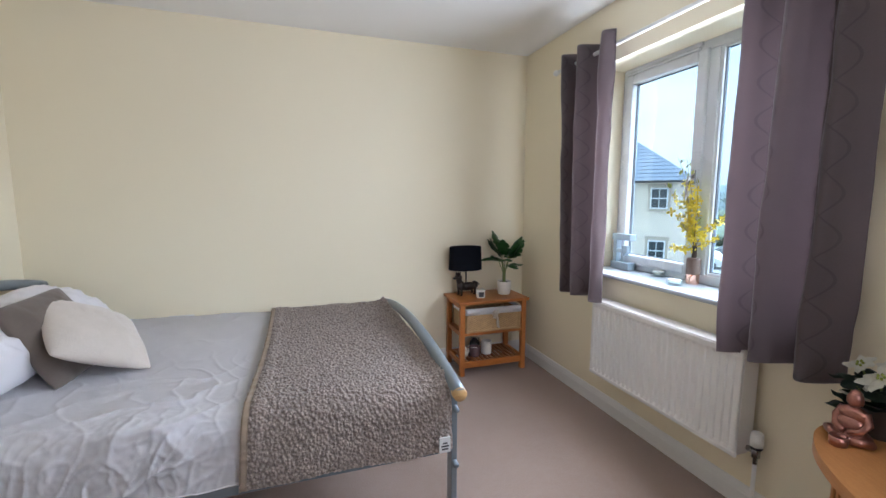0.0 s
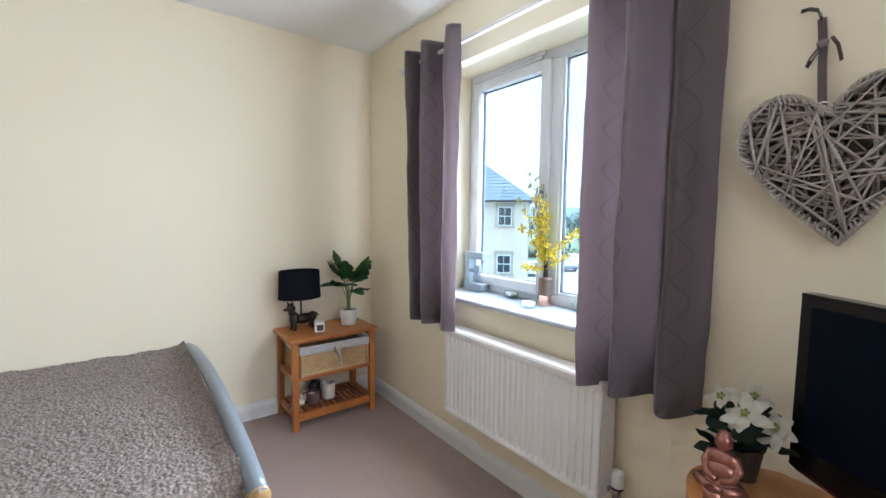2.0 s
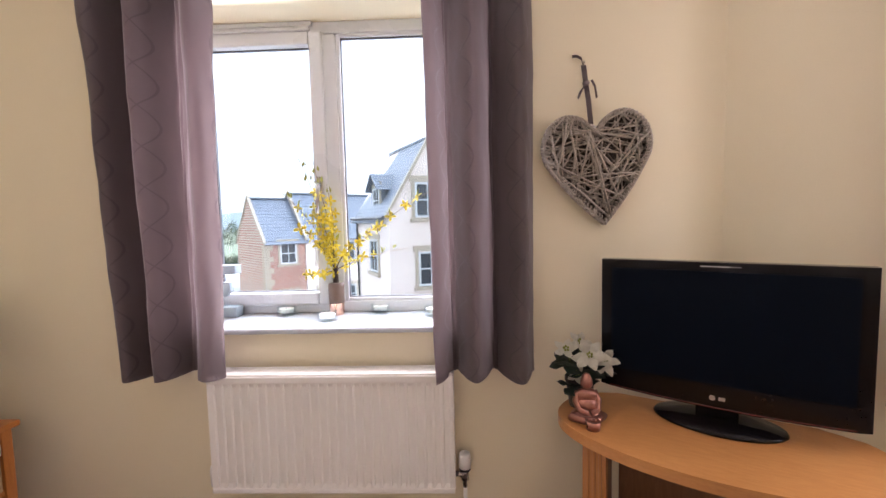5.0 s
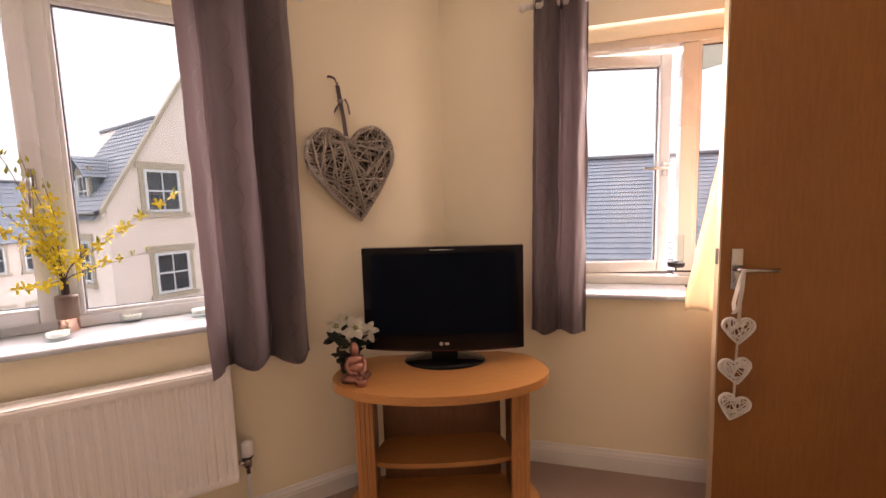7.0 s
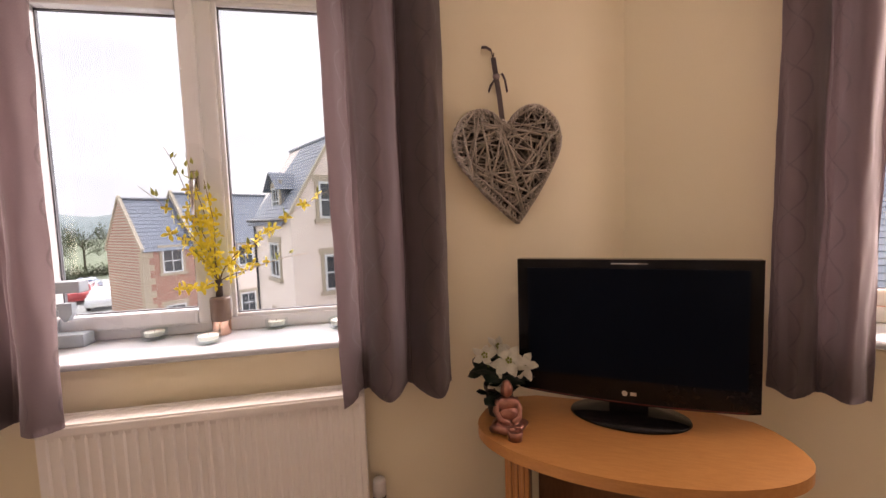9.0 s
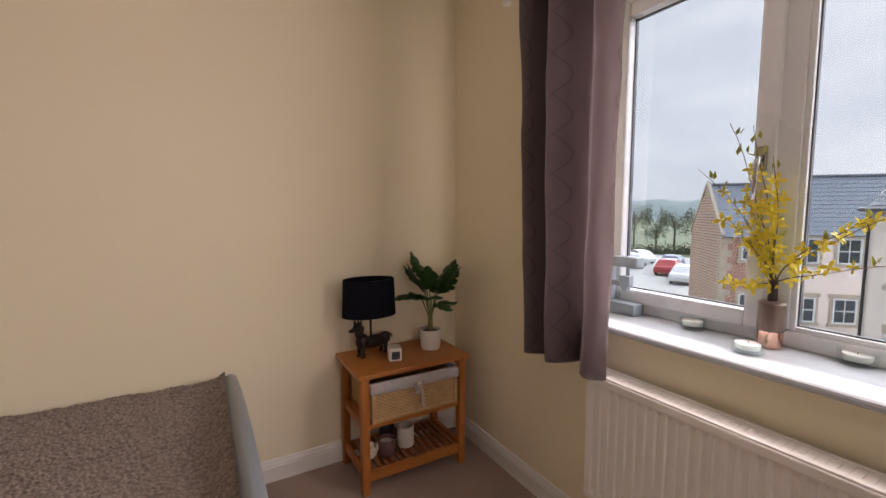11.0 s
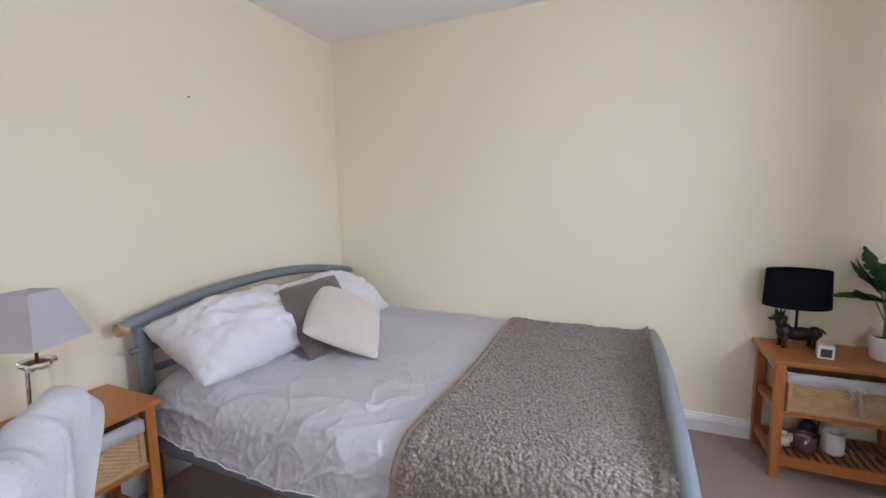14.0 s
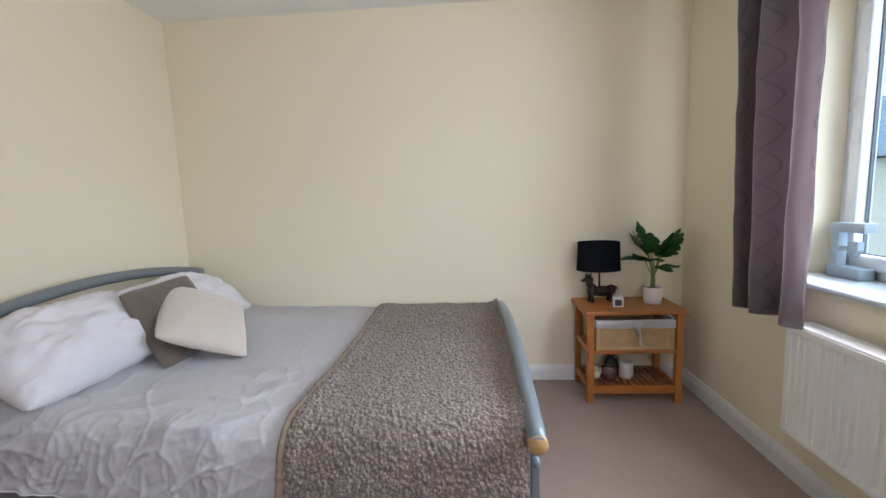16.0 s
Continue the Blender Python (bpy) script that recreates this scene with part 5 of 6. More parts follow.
for x in (-0.10, 0.06):
    c = part("cup", lathe([(0.0, 0.105), (0.032, 0.105), (0.036, 0.112), (0.036, 0.126), (0.033, 0.126), (0.0, 0.116)], 24, tube([(x, 0, 0.085), (x, 0, 0.107)], 0.004, 8), (x, 0, 0)), M_BLACK_METAL, t)
    part("candle_glass", lathe([(0.030, 0.118), (0.031, 0.25), (0.029, 0.25), (0.028, 0.118)], 24, None, (x, 0, 0)), M_THIN_GLASS, c, smooth=True)


# ---- television corner ----
TVD = Vector((-0.535, -0.845, 0))
TVN = Vector((-0.845, 0.535, 0))


def tv_stand():
    c, d = Vector((1.475, 0.815, 0)), Vector((-0.475, -0.88, 0)).normalized()
    n = Vector((d.y, -d.x, 0))
    m = Matrix(((d.x, n.x, 0, c.x), (d.y, n.y, 0, c.y), (0, 0, 1, 0), (0, 0, 0, 1)))
    t = thing("tv_stand", label="beech veneer corner stand with a rounded top and open shelf", category="tv stand")
    t.matrix_world = m
    H0 = 0.612

    def outline(a, b, back, bw):
        pts = [(a * math.cos(math.pi * k / 40), b * math.sin(math.pi * k / 40)) for k in range(41)]
        pts += [(-bw - (a - bw) * math.cos(math.pi * k / 20), -back * math.sin(math.pi * k / 20)) for k in range(1, 11)]
        pts += [(bw + (a - bw) * math.sin(math.pi * k / 20), -back * math.cos(math.pi * k / 20)) for k in range(0, 10)]
        return pts
    part("top", extrude_outline(outline(0.425, 0.215, 0.21, 0.27), H0 - 0.032, H0, bevel=0.011), M_BEECH, t, "rounded beech veneer top", smooth=False)
    part("shelf", extrude_outline(outline(0.280, 0.040, 0.17, 0.22), 0.235, 0.255, bevel=0.004), M_BEECH, t)
    part("plinth", extrude_outline(outline(0.395, 0.20, 0.20, 0.26), 0.025, 0.055, bevel=0.010), M_BEECH, t)
    for x in (-1, 1):
        bm = boxes(((x * 0.300, 0.055, 0.317), (0.070, 0.040, 0.525)), bevel=0.006)
        for k in (-1, 0, 1):
            box(bm, (x * 0.300 + k * 0.018, 0.077, 0.317), (0.009, 0.008, 0.505), 0.003)
        part("front_leg", bm, M_BEECH_Z, t, "fluted beech front leg")
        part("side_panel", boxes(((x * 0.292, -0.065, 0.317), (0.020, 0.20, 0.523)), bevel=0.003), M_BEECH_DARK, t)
        for y in (0.10, -0.12):
            part("foot", lathe([(0.0, 0.0), (0.022, 0.0), (0.022, 0.026), (0.0, 0.026)], 16, None, (x * 0.26, y, 0)), M_BLACK_PLASTIC, t)
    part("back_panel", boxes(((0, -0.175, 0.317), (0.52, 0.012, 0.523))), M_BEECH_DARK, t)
    return H0


TABLE = tv_stand()


def television():
    c = Vector((1.554, 0.752, 0)) - TVN * 0.022
    m = Matrix(((TVD.x, -TVN.x, 0, c.x), (TVD.y, -TVN.y, 0, c.y), (0, 0, 1, 0), (0, 0, 0, 1)))
    t = thing("television", label="black flat screen television on an oval glossy foot", category="television")
    t.matrix_world = m
    w, z0, z1 = 0.664, 0.674, 1.101

    def low(x):
        return z0 - 0.014 * (1 - (2 * x / w) ** 2)
    pts = [(-w / 2 + w * k / 24, low(-w / 2 + w * k / 24)) for k in range(25)] + [(w / 2, z1), (-w / 2, z1)]
    bm = bmesh.new()
    fr = [bm.verts.new((x, -0.022, z)) for x, z in pts]
    bk = [bm.verts.new((x, 0.028, z)) for x, z in pts]
    bm.faces.new(fr)
    bm.faces.new(bk[::-1])
    for k in range(len(pts)):
        j = (k + 1) % len(pts)
        bm.faces.new((fr[k], fr[j], bk[j], bk[k]))
    bmesh.ops.bevel(bm, geom=[e for e in bm.edges if len({v.co.y for v in e.verts}) == 1], offset=0.006, segments=2, affect="EDGES")
    span(bm, (-0.24, 0.028, 0.74), (0.24, 0.070, 1.04), 0.02)
    part("case", bm, M_TV, t, "glossy black case")
    part("screen", boxes(((0, -0.0222, 0.905), (w - 0.066, 0.003, 0.338))), M_SCREEN, t, "dark blank screen")
    pts = [(-w / 2 + 0.03 + (w - 0.06) * k / 24) for k in range(25)]
    part("red_trim", tube([(x, -0.0205, low(x) + 0.004) for x in pts], 0.0028, 6), M_TV_RED, t, "dark red lower trim")
    lg = part("maker_mark", lathe([(0.0, 0.0), (0.008, 0.0), (0.008, 0.002), (0.0, 0.002)], 20), M_LOGO, t, "small silver round mark")
    lg.matrix_local = pose(-0.012, -0.0225, 0.694, 90, 0, 0)
    part("maker_bar", boxes(((0.012, -0.0232, 0.694), (0.017, 0.0016, 0.010))), M_LOGO, t)
    part("light_strip", boxes(((0.0, -0.0228, z1 - 0.012), (0.10, 0.001, 0.003))), M_LOGO, t)
    part("neck", boxes(((0, 0.010, (TABLE + 0.67) / 2 + 0.01), (0.11, 0.034, 0.075)), bevel=0.008), M_TV, t)
    bm = lathe([(0.0, 0.0), (0.168, 0.0), (0.172, 0.004), (0.168, 0.010), (0.10, 0.018), (0.0, 0.022)], 48, None, (0, 0.0, TABLE), 1.0, 0.60)
    part("foot", bm, M_TV, t, "glossy black oval foot", smooth=True)


television()


def poinsettia():
    t = thing("potted_flower", (1.695, 1.115, TABLE), label="artificial white poinsettia in a brown plastic pot", category="plant")
    part("pot", lathe([(0.0, 0.0), (0.034, 0.0), (0.046, 0.085), (0.049, 0.085), (0.049, 0.098), (0.045, 0.098), (0.044, 0.082), (0.0, 0.080)], 28), M_POT_DARK, t, "brown plastic pot", smooth=False)
    rnd = random.Random(11)

    def petal(p, az, tilt, ln, wd, mat, nm, par):
        d = Vector((math.cos(az), math.sin(az), 0))
        s = Vector((-d.y, d.x, 0))

        face = Vector((-0.72, 0.22, 0.62)).to_track_quat("Z", "Y").to_matrix() if nm == "bract" else Matrix.Identity(3)

        def f(u, v):
            w = wd * math.sin(math.pi * min(1, u * 0.94 + 0.04)) ** 0.8
            b = 2 * v - 1
            return p + face @ (d * (u * ln * math.cos(tilt)) + s * (b * w) + Vector((0, 0, u * ln * math.sin(tilt) - 0.25 * ln * u * u - 0.25 * abs(b) * w + 0.003 * math.sin(11 * u + az))))
        part(nm, sheet(12, 7, f, thick=0.001), mat, par, smooth=True)

    for hx, hy, hz, n, big in ((-0.050, -0.015, 0.185, 6, 0.86), (-0.012, 0.050, 0.195, 5, 0.66), (-0.030, -0.070, 0.165, 6, 0.74), (0.030, -0.010, 0.205, 5, 0.62), (-0.062, 0.030, 0.130, 5, 0.56)):
        st = part("stem", tube([(0, 0, 0.08), (hx * 0.5, hy * 0.5, 0.13), (hx, hy, hz)], 0.0028, 7), M_STEM, t, smooth=True)
        for k in range(n):
            petal(Vector((hx, hy, hz)), 2 * math.pi * k / n + rnd.uniform(-0.2, 0.2), rnd.uniform(-0.15, 0.6), rnd.uniform(0.060, 0.080) * big, 0.0185 * big, M_BRACT, "bract", st)
        for k in range(5):
            part("flower_bud", blob(bmesh.new(), (hx - 0.006 + 0.006 * math.cos(k * 1.26), hy + 0.007 * math.sin(k * 1.26), hz + 0.006 + 0.005 * math.cos(k * 1.26)), (0.004, 0.004, 0.005), 1), M_BUD, st)
        for k in range(6):
            petal(Vector((hx * 0.7, hy * 0.7 + 0.012, hz - 0.045)), 2 * math.pi * k / 6 + rnd.uniform(0, 1), rnd.uniform(-0.1, 0.6), rnd.uniform(0.070, 0.095), 0.024, M_LEAF_DARK, "leaf", st)


poinsettia()

bm = bmesh.new()
blob(bm, (0, 0, 0.020), (0.048, 0.032, 0.020), 3)
for s in (-1, 1):
    tube([(s * 0.018, 0.006, 0.022), (s * 0.046, -0.010, 0.016), (s * 0.020, -0.034, 0.016), (-s * 0.012, -0.036, 0.018)], [0.016, 0.015, 0.012, 0.009], 12, bm)
    tube([(s * 0.024, 0.006, 0.090), (s * 0.036, -0.002, 0.062), (s * 0.028, -0.020, 0.042), (s * 0.004, -0.030, 0.036)], [0.011, 0.010, 0.008, 0.008], 12, bm)
    blob(bm, (s * 0.0165, 0.002, 0.118), (0.003, 0.005, 0.011), 2)
blob(bm, (0, 0.006, 0.062), (0.026, 0.019, 0.038), 3)
blob(bm, (0, 0.004, 0.078), (0.036, 0.021, 0.024), 3)
blob(bm, (0, -0.002, 0.050), (0.034, 0.024, 0.028), 3)
blob(bm, (0, 0.002, 0.122), (0.0185, 0.019, 0.023), 3)
blob(bm, (0, 0.004, 0.136), (0.0135, 0.014, 0.014), 2)
tube([(0, 0.005, 0.092), (0, 0.004, 0.106)], 0.010, 12, bm)
lathe([(0.0, 0.0), (0.020, 0.0), (0.022, 0.026), (0.018, 0.026), (0.016, 0.020), (0.0, 0.020)], 20, bm, (0.0, -0.056, 0.0))
solo("seated_figurine", bm, M_COPPER, "copper coloured seated figurine with a small bowl", "figurine", smooth=True, at=pose(1.590, 1.125, TABLE, 0, 0, -88))


# ---- wicker heart on the east wall ----
def heart_pt(a, w, h):
    """A heart with two round lobes and straight lower sides; a from 0 at the notch round to 2 pi."""
    a = a % (2 * math.pi)
    s = 1.0 if a <= math.pi else -1.0
    q = a / math.pi if s > 0 else (2 * math.pi - a) / math.pi
    if q < 0.55:
        b = math.pi * (0.86 - (0.86 + 0.17) * q / 0.55)
        x, z = 0.5 + 0.5 * math.cos(b), 0.42 + 0.56 * math.sin(b)
    else:
        k = (q - 0.55) / 0.45
        b = -0.17 * math.pi
        x0, z0 = 0.5 + 0.5 * math.cos(b), 0.42 + 0.56 * math.sin(b)
        x, z = x0 * (1 - k) + 0.06 * math.sin(math.pi * k), z0 * (1 - k) - 1.0 * k
    return s * x * w / 2, z * h / 2


def inside_heart(x, z, w, h):
    best = 9.0
    u, v = x / (w / 2), z / (h / 2)
    pts = HEART_POLY
    hit = False
    for k in range(len(pts)):
        (x1, z1), (x2, z2) = pts[k], pts[k - 1]
        if (z1 > v) != (z2 > v) and u < (x2 - x1) * (v - z1) / (z2 - z1) + x1:
            hit = not hit
    return hit


HEART_POLY = [heart_pt(2 * math.pi * k / 64, 2.0, 2.0) for k in range(64)]


def twigs(w, h, depth, count, r, seed, rims=90):
    """The lines of twigs laid crosswise over a heart, in x and z; y is the way out. Gives points and radii."""
    rnd = random.Random(seed)
    rows = []
    for layer in (0.25, 1.0):
        rows.append(([(x, -depth * layer, z) for x, z in (heart_pt(2 * math.pi * k / 56, w, h) for k in range(57))], r * 1.6))
    while len(rows) < count:
        a, b = rnd.uniform(0, 2 * math.pi), rnd.uniform(0, 2 * math.pi)
        (x1, z1), (x2, z2) = heart_pt(a, w, h), heart_pt(b, w, h)
        ln = math.hypot(x2 - x1, z2 - z1)
        if ln < 0.22 * w:
            continue
        if not all(inside_heart(x1 + (x2 - x1) * q, z1 + (z2 - z1) * q, w * 1.02, h * 1.02) for q in (0.12, 0.35, 0.5, 0.65, 0.88)):
            continue
        y = -depth * rnd.uniform(0.15, 1.15)
        yb = y - rnd.uniform(-0.15, 0.3) * depth
        k = rnd.uniform(0.6, 1.25)
        mx, mz = (x1 + x2) / 2 + rnd.uniform(-0.01, 0.01) * w, (z1 + z2) / 2 + rnd.uniform(-0.01, 0.01) * w
        rows.append(([(x1, y, z1), (mx, (y + yb) / 2 - 0.15 * depth, mz), (x2, yb, z2)], [r * k, r * k, r * k * 0.8]))
    for k in range(rims):
        a = 2 * math.pi * k / rims + rnd.uniform(-0.02, 0.02)
        x, z = heart_pt(a, w, h)
        rows.append(([(x * 1.02, -depth * 0.1, z * 1.02), (x * 1.02, -depth * 1.1, z * 1.02), (x * 0.9, -depth * 1.2, z * 0.9)], r * 0.8))
    return rows


def twig_heart(w, h, depth, count, r, seed, bm, rims=90):
    for pts, rad in twigs(w, h, depth, count, r, seed, rims):
        tube(pts, rad, 5, bm)
    return bm


def ribbon(points, wdt, side, bm=None):
    pts = [Vector(p) for p in points]
    s = Vector(side) * wdt / 2
    bm = bm or bmesh.new()
    a = [bm.verts.new(p - s) for p in pts]
    b = [bm.verts.new(p + s) for p in pts]
    fs = [bm.faces.new((a[k], a[k + 1], b[k + 1], b[k])) for k in range(len(pts) - 1)]
    bmesh.ops.solidify(bm, geom=fs, thickness=0.0012)
    return bm


t = thing("wicker_heart", label="large grey wicker heart hung from a mauve ribbon on the wall", category="wall ornament")
t.matrix_world = Matrix(((0, 1, 0, EAST - 0.004), (-1, 0, 0, 1.010), (0, 0, 1, 1.412), (0, 0, 0, 1))) @ pose(0, 0, 0, 0, -6, 0)
for pts, rad in twigs(0.372, 0.390, 0.042, 112, 0.0034, 3):
    part("twig", tube(pts, rad, 6), M_TWIG, t, smooth=True)
# Inner twigs are coloured darker, for the shade behind the front ones.
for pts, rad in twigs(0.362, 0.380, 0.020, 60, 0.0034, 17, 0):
    part("inner_twig", tube(pts, rad, 6), M_TWIG_HALF_SHADE, t, smooth=True)
# A dark plate and twigs fill the gaps with painted shade.
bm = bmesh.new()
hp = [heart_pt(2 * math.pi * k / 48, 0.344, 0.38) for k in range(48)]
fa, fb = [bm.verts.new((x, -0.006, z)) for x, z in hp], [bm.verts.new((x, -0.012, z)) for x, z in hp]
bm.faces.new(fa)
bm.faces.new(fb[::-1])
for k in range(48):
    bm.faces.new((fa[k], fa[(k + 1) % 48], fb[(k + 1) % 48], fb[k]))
tagged(part("under_layer", twig_heart(0.358, 0.38, 0.012, 90, 0.0038, 8, bm), M_TWIG_GAP_SHADE, t, "twigs beneath, coloured dark for the shade in the gaps"), kind="stuff")
rb = part("hanging_ribbon", ribbon([(-0.012, -0.03, 0.135), (-0.012, -0.032, 0.165), (-0.010, -0.026, 0.24), (-0.008, -0.012, 0.30), (-0.008, -0.006, 0.37)], 0.018, (1, 0, 0)), M_RIBBON, t, "mauve-grey ribbon", smooth=True)
part("knot", blob(bmesh.new(), (-0.008, -0.014, 0.305), (0.013, 0.010, 0.011)), M_RIBBON, rb, smooth=True)
part("bow_loop", ribbon([(-0.008, -0.014, 0.305), (-0.022, -0.020, 0.288), (-0.040, -0.016, 0.268), (-0.036, -0.010, 0.262), (-0.012, -0.010, 0.298)], 0.018, (0.4, 0, 0.9)), M_RIBBON, rb, smooth=True)
part("ribbon_end", ribbon([(-0.006, -0.016, 0.305), (0.010, -0.020, 0.312), (0.020, -0.018, 0.290), (0.024, -0.014, 0.25)], 0.012, (0.6, 0, 0.3)), M_RIBBON, rb, smooth=True)
part("ribbon_end", ribbon([(-0.008, -0.006, 0.36), (-0.014, -0.010, 0.392), (-0.030, -0.012, 0.402), (-0.046, -0.010, 0.404)], 0.012, (0.2, 0, 0.8)), M_RIBBON, rb, smooth=True)
part("ring", lathe([(0.016 + 0.003 * math.cos(a), 0.003 * math.sin(a)) for a in [2 * math.pi * k / 8 for k in range(9)]], 20), M_WHITE_TWIG, t, "pale ring").matrix_local = pose(-0.012, -0.03, 0.140, 90, 0, 0)
part("hook", tube([(-0.008, 0.004, 0.372), (-0.008, -0.014, 0.374), (-0.008, -0.016, 0.382)], 0.002, 6), M_CHROME, t)


# ---- open door, its ornament, and the gown behind it ----
DOOR_D = Vector((-0.679, -0.734, 0)).normalized()
DOORM = Matrix(((DOOR_D.x, -DOOR_D.y, 0, 0.917), (DOOR_D.y, DOOR_D.x, 0, -0.092), (0, 0, 1, 0), (0, 0, 0, 1)))  # x from the latch edge to the hinges, y away from the room


def door():
    t = thing("door_1", label="open flush brown veneered door with a chrome lever handle", category="door", kind="structure")
    t.matrix_world = DOORM
    bm = bmesh.new()
    span(bm, (0.006, 0.0, 0.012), (0.762, 0.040, 1.985), 0.003)
    part("door_leaf", bm, M_DOOR, t)
    bm = bmesh.new()
    span(bm, (0.0, 0.001, 0.012), (0.006, 0.039, 1.985), 0.001)
    part("door_edge", bm, M_DOOR_EDGE, t, "pale strip along the door edge")
    part("latch_plate", boxes(((-0.0005, 0.02, 1.045), (0.002, 0.022, 0.06))), M_BLACK_METAL, t)
    for y, s in ((0.0, -1), (0.04, 1)):
        hd = part("door_handle", boxes(((0.058, y + s * 0.004, 1.00), (0.040, 0.008, 0.155)), bevel=0.004), M_CHROME, t, "chrome lever handle on a long plate")
        part("lever", tube([(0.058, y + s * 0.006, 1.0), (0.058, y + s * 0.045, 1.0), (0.070, y + s * 0.052, 1.0), (0.175, y + s * 0.050, 1.002)], [0.010, 0.010, 0.009, 0.007], 12), M_CHROME, hd, smooth=True)
        part("keyhole", lathe([(0.0, 0.0), (0.011, 0.0), (0.011, 0.003), (0.0, 0.003)], 16), M_CHROME, hd).matrix_local = pose(0.058, y + s * 0.007, 0.955, 90 * s * -1, 0, 0)
    for z in (0.22, 1.0, 1.78):
        part("hinge", tube([(0.768, 0.0, z - 0.045), (0.768, 0.0, z + 0.045)], 0.006, 10), M_CHROME, t, smooth=True)


door()

t = thing("door_lining", label="white gloss door lining and architrave", category="door frame", kind="structure")
bm = bmesh.new()
for x in (DOOR_X - 0.79, DOOR_X):
    span(bm, (x - 0.012, SOUTH - 0.3, 0), (x + 0.012, SOUTH + 0.004, 2.01), 0.002)
span(bm, (DOOR_X - 0.79, SOUTH - 0.3, 1.99), (DOOR_X, SOUTH + 0.004, 2.012), 0.002)
part("lining", bm, M_GLOSS, t)
for x in (DOOR_X - 0.83, DOOR_X + 0.04):
    part("architrave", boxes(((x, SOUTH + 0.008, 1.015), (0.06, 0.016, 2.03)), bevel=0.005), M_GLOSS, t)
part("architrave", boxes(((DOOR_X - 0.395, SOUTH + 0.008, 2.06), (0.93, 0.016, 0.06)), bevel=0.005), M_GLOSS, t)

t = thing("hanging_hearts", label="string of three small white wicker hearts hung from the door handle", category="door ornament")
t.matrix_world = DOORM
for k, (z, x, tl) in enumerate(((0.765, 0.068, 0), (0.607, 0.064, -8), (0.462, 0.062, 14))):
    h = tagged(part("heart", twig_heart(0.108, 0.100, 0.012, 46, 0.0022, 20 + k, bmesh.new(), 40), M_WHITE_TWIG, t, "white painted wicker heart", smooth=True), kind="stuff")
    h.matrix_local = pose(x, -0.008, z, 0, tl, 0)
bm = ribbon([(0.060, -0.060, 1.008), (0.060, -0.055, 0.99), (0.064, -0.030, 0.90), (0.068, -0.018, 0.80)], 0.014, (1, 0.2, 0))
part("ribbon", bm, M_WHITE_RIBBON, t, "cream hanging ribbon")
part("ribbon", ribbon([(0.067, -0.016, 0.725), (0.065, -0.018, 0.69), (0.064, -0.016, 0.640)], 0.010, (1, 0.2, 0)), M_WHITE_RIBBON, t)
part("ribbon", ribbon([(0.064, -0.016, 0.565), (0.063, -0.018, 0.53), (0.062, -0.016, 0.495)], 0.010, (1, 0.2, 0)), M_WHITE_RIBBON, t)
bm = ribbon([(0.056, -0.060, 1.0), (0.040, -0.062, 0.94), (0.034, -0.050, 0.88), (0.046, -0.030, 0.845)], 0.016, (1, 0.3, 0))
part("bow_tail", bm, M_WHITE_RIBBON, t)
part("bow_tail", ribbon([(0.058, -0.060, 1.0), (0.052, -0.066, 0.93), (0.050, -0.052, 0.86), (0.040, -0.034, 0.835)], 0.014, (0.9, -0.4, 0)), M_WHITE_RIBBON, t)


def gown():
    t = thing("dressing_gown", label="cream cloth gown hanging behind the open door", category="clothing")
    t.matrix_world = DOORM

    def f(u, v):
        z = 1.42 - 0.615 * v
        hang = 0.01 - 0.085 * min(1.0, v * 1.15) ** 0.9
        x = hang + u * (0.34 - 0.02 * v)
        y = 0.060 + 0.028 * v + 0.028 * math.sin(u * 17 + 1.2 * v) * (0.4 + 0.6 * v) + 0.010 * fbm(u * 4, v * 3, 5)
        return (x, y, z + 0.015 * math.sin(u * 9))
    part("cloth", sheet(60, 36, f, thick=0.012), M_PEACH, t, smooth=True)
    part("hook", tube([(0.15, 0.036, 1.45), (0.15, 0.075, 1.44), (0.15, 0.082, 1.46)], 0.005, 8), M_CHROME, t)
    part("hanging_loop", ribbon([(0.15, 0.078, 1.455), (0.15, 0.076, 1.41), (0.15, 0.066, 1.38)], 0.012, (1, 0, 0)), M_PEACH, t)


gown()


# ---- chair with a white robe thrown over it ----
def chair():
    c = thing("chair", (-0.694, 1.285, 0), 128, "plain pine chair hidden beneath a white fleece robe", "chair")
    part("seat", boxes(((-0.08, 0, 0.44), (0.34, 0.38, 0.025)), bevel=0.008), M_PINE_X, c)
    for x in (-0.21, 0.03):
        part("leg", boxes(((x, 0.16, 0.215), (0.034, 0.034, 0.43)), bevel=0.005), M_PINE_Z, c)
        part("leg", boxes(((x, -0.17, 0.40), (0.034, 0.034, 0.80)), bevel=0.005), M_PINE_Z, c)
    for z in (0.64, 0.77):
        part("back_rail", boxes(((-0.09, -0.17, z), (0.22, 0.02, 0.05)), bevel=0.005), M_PINE_X, c)


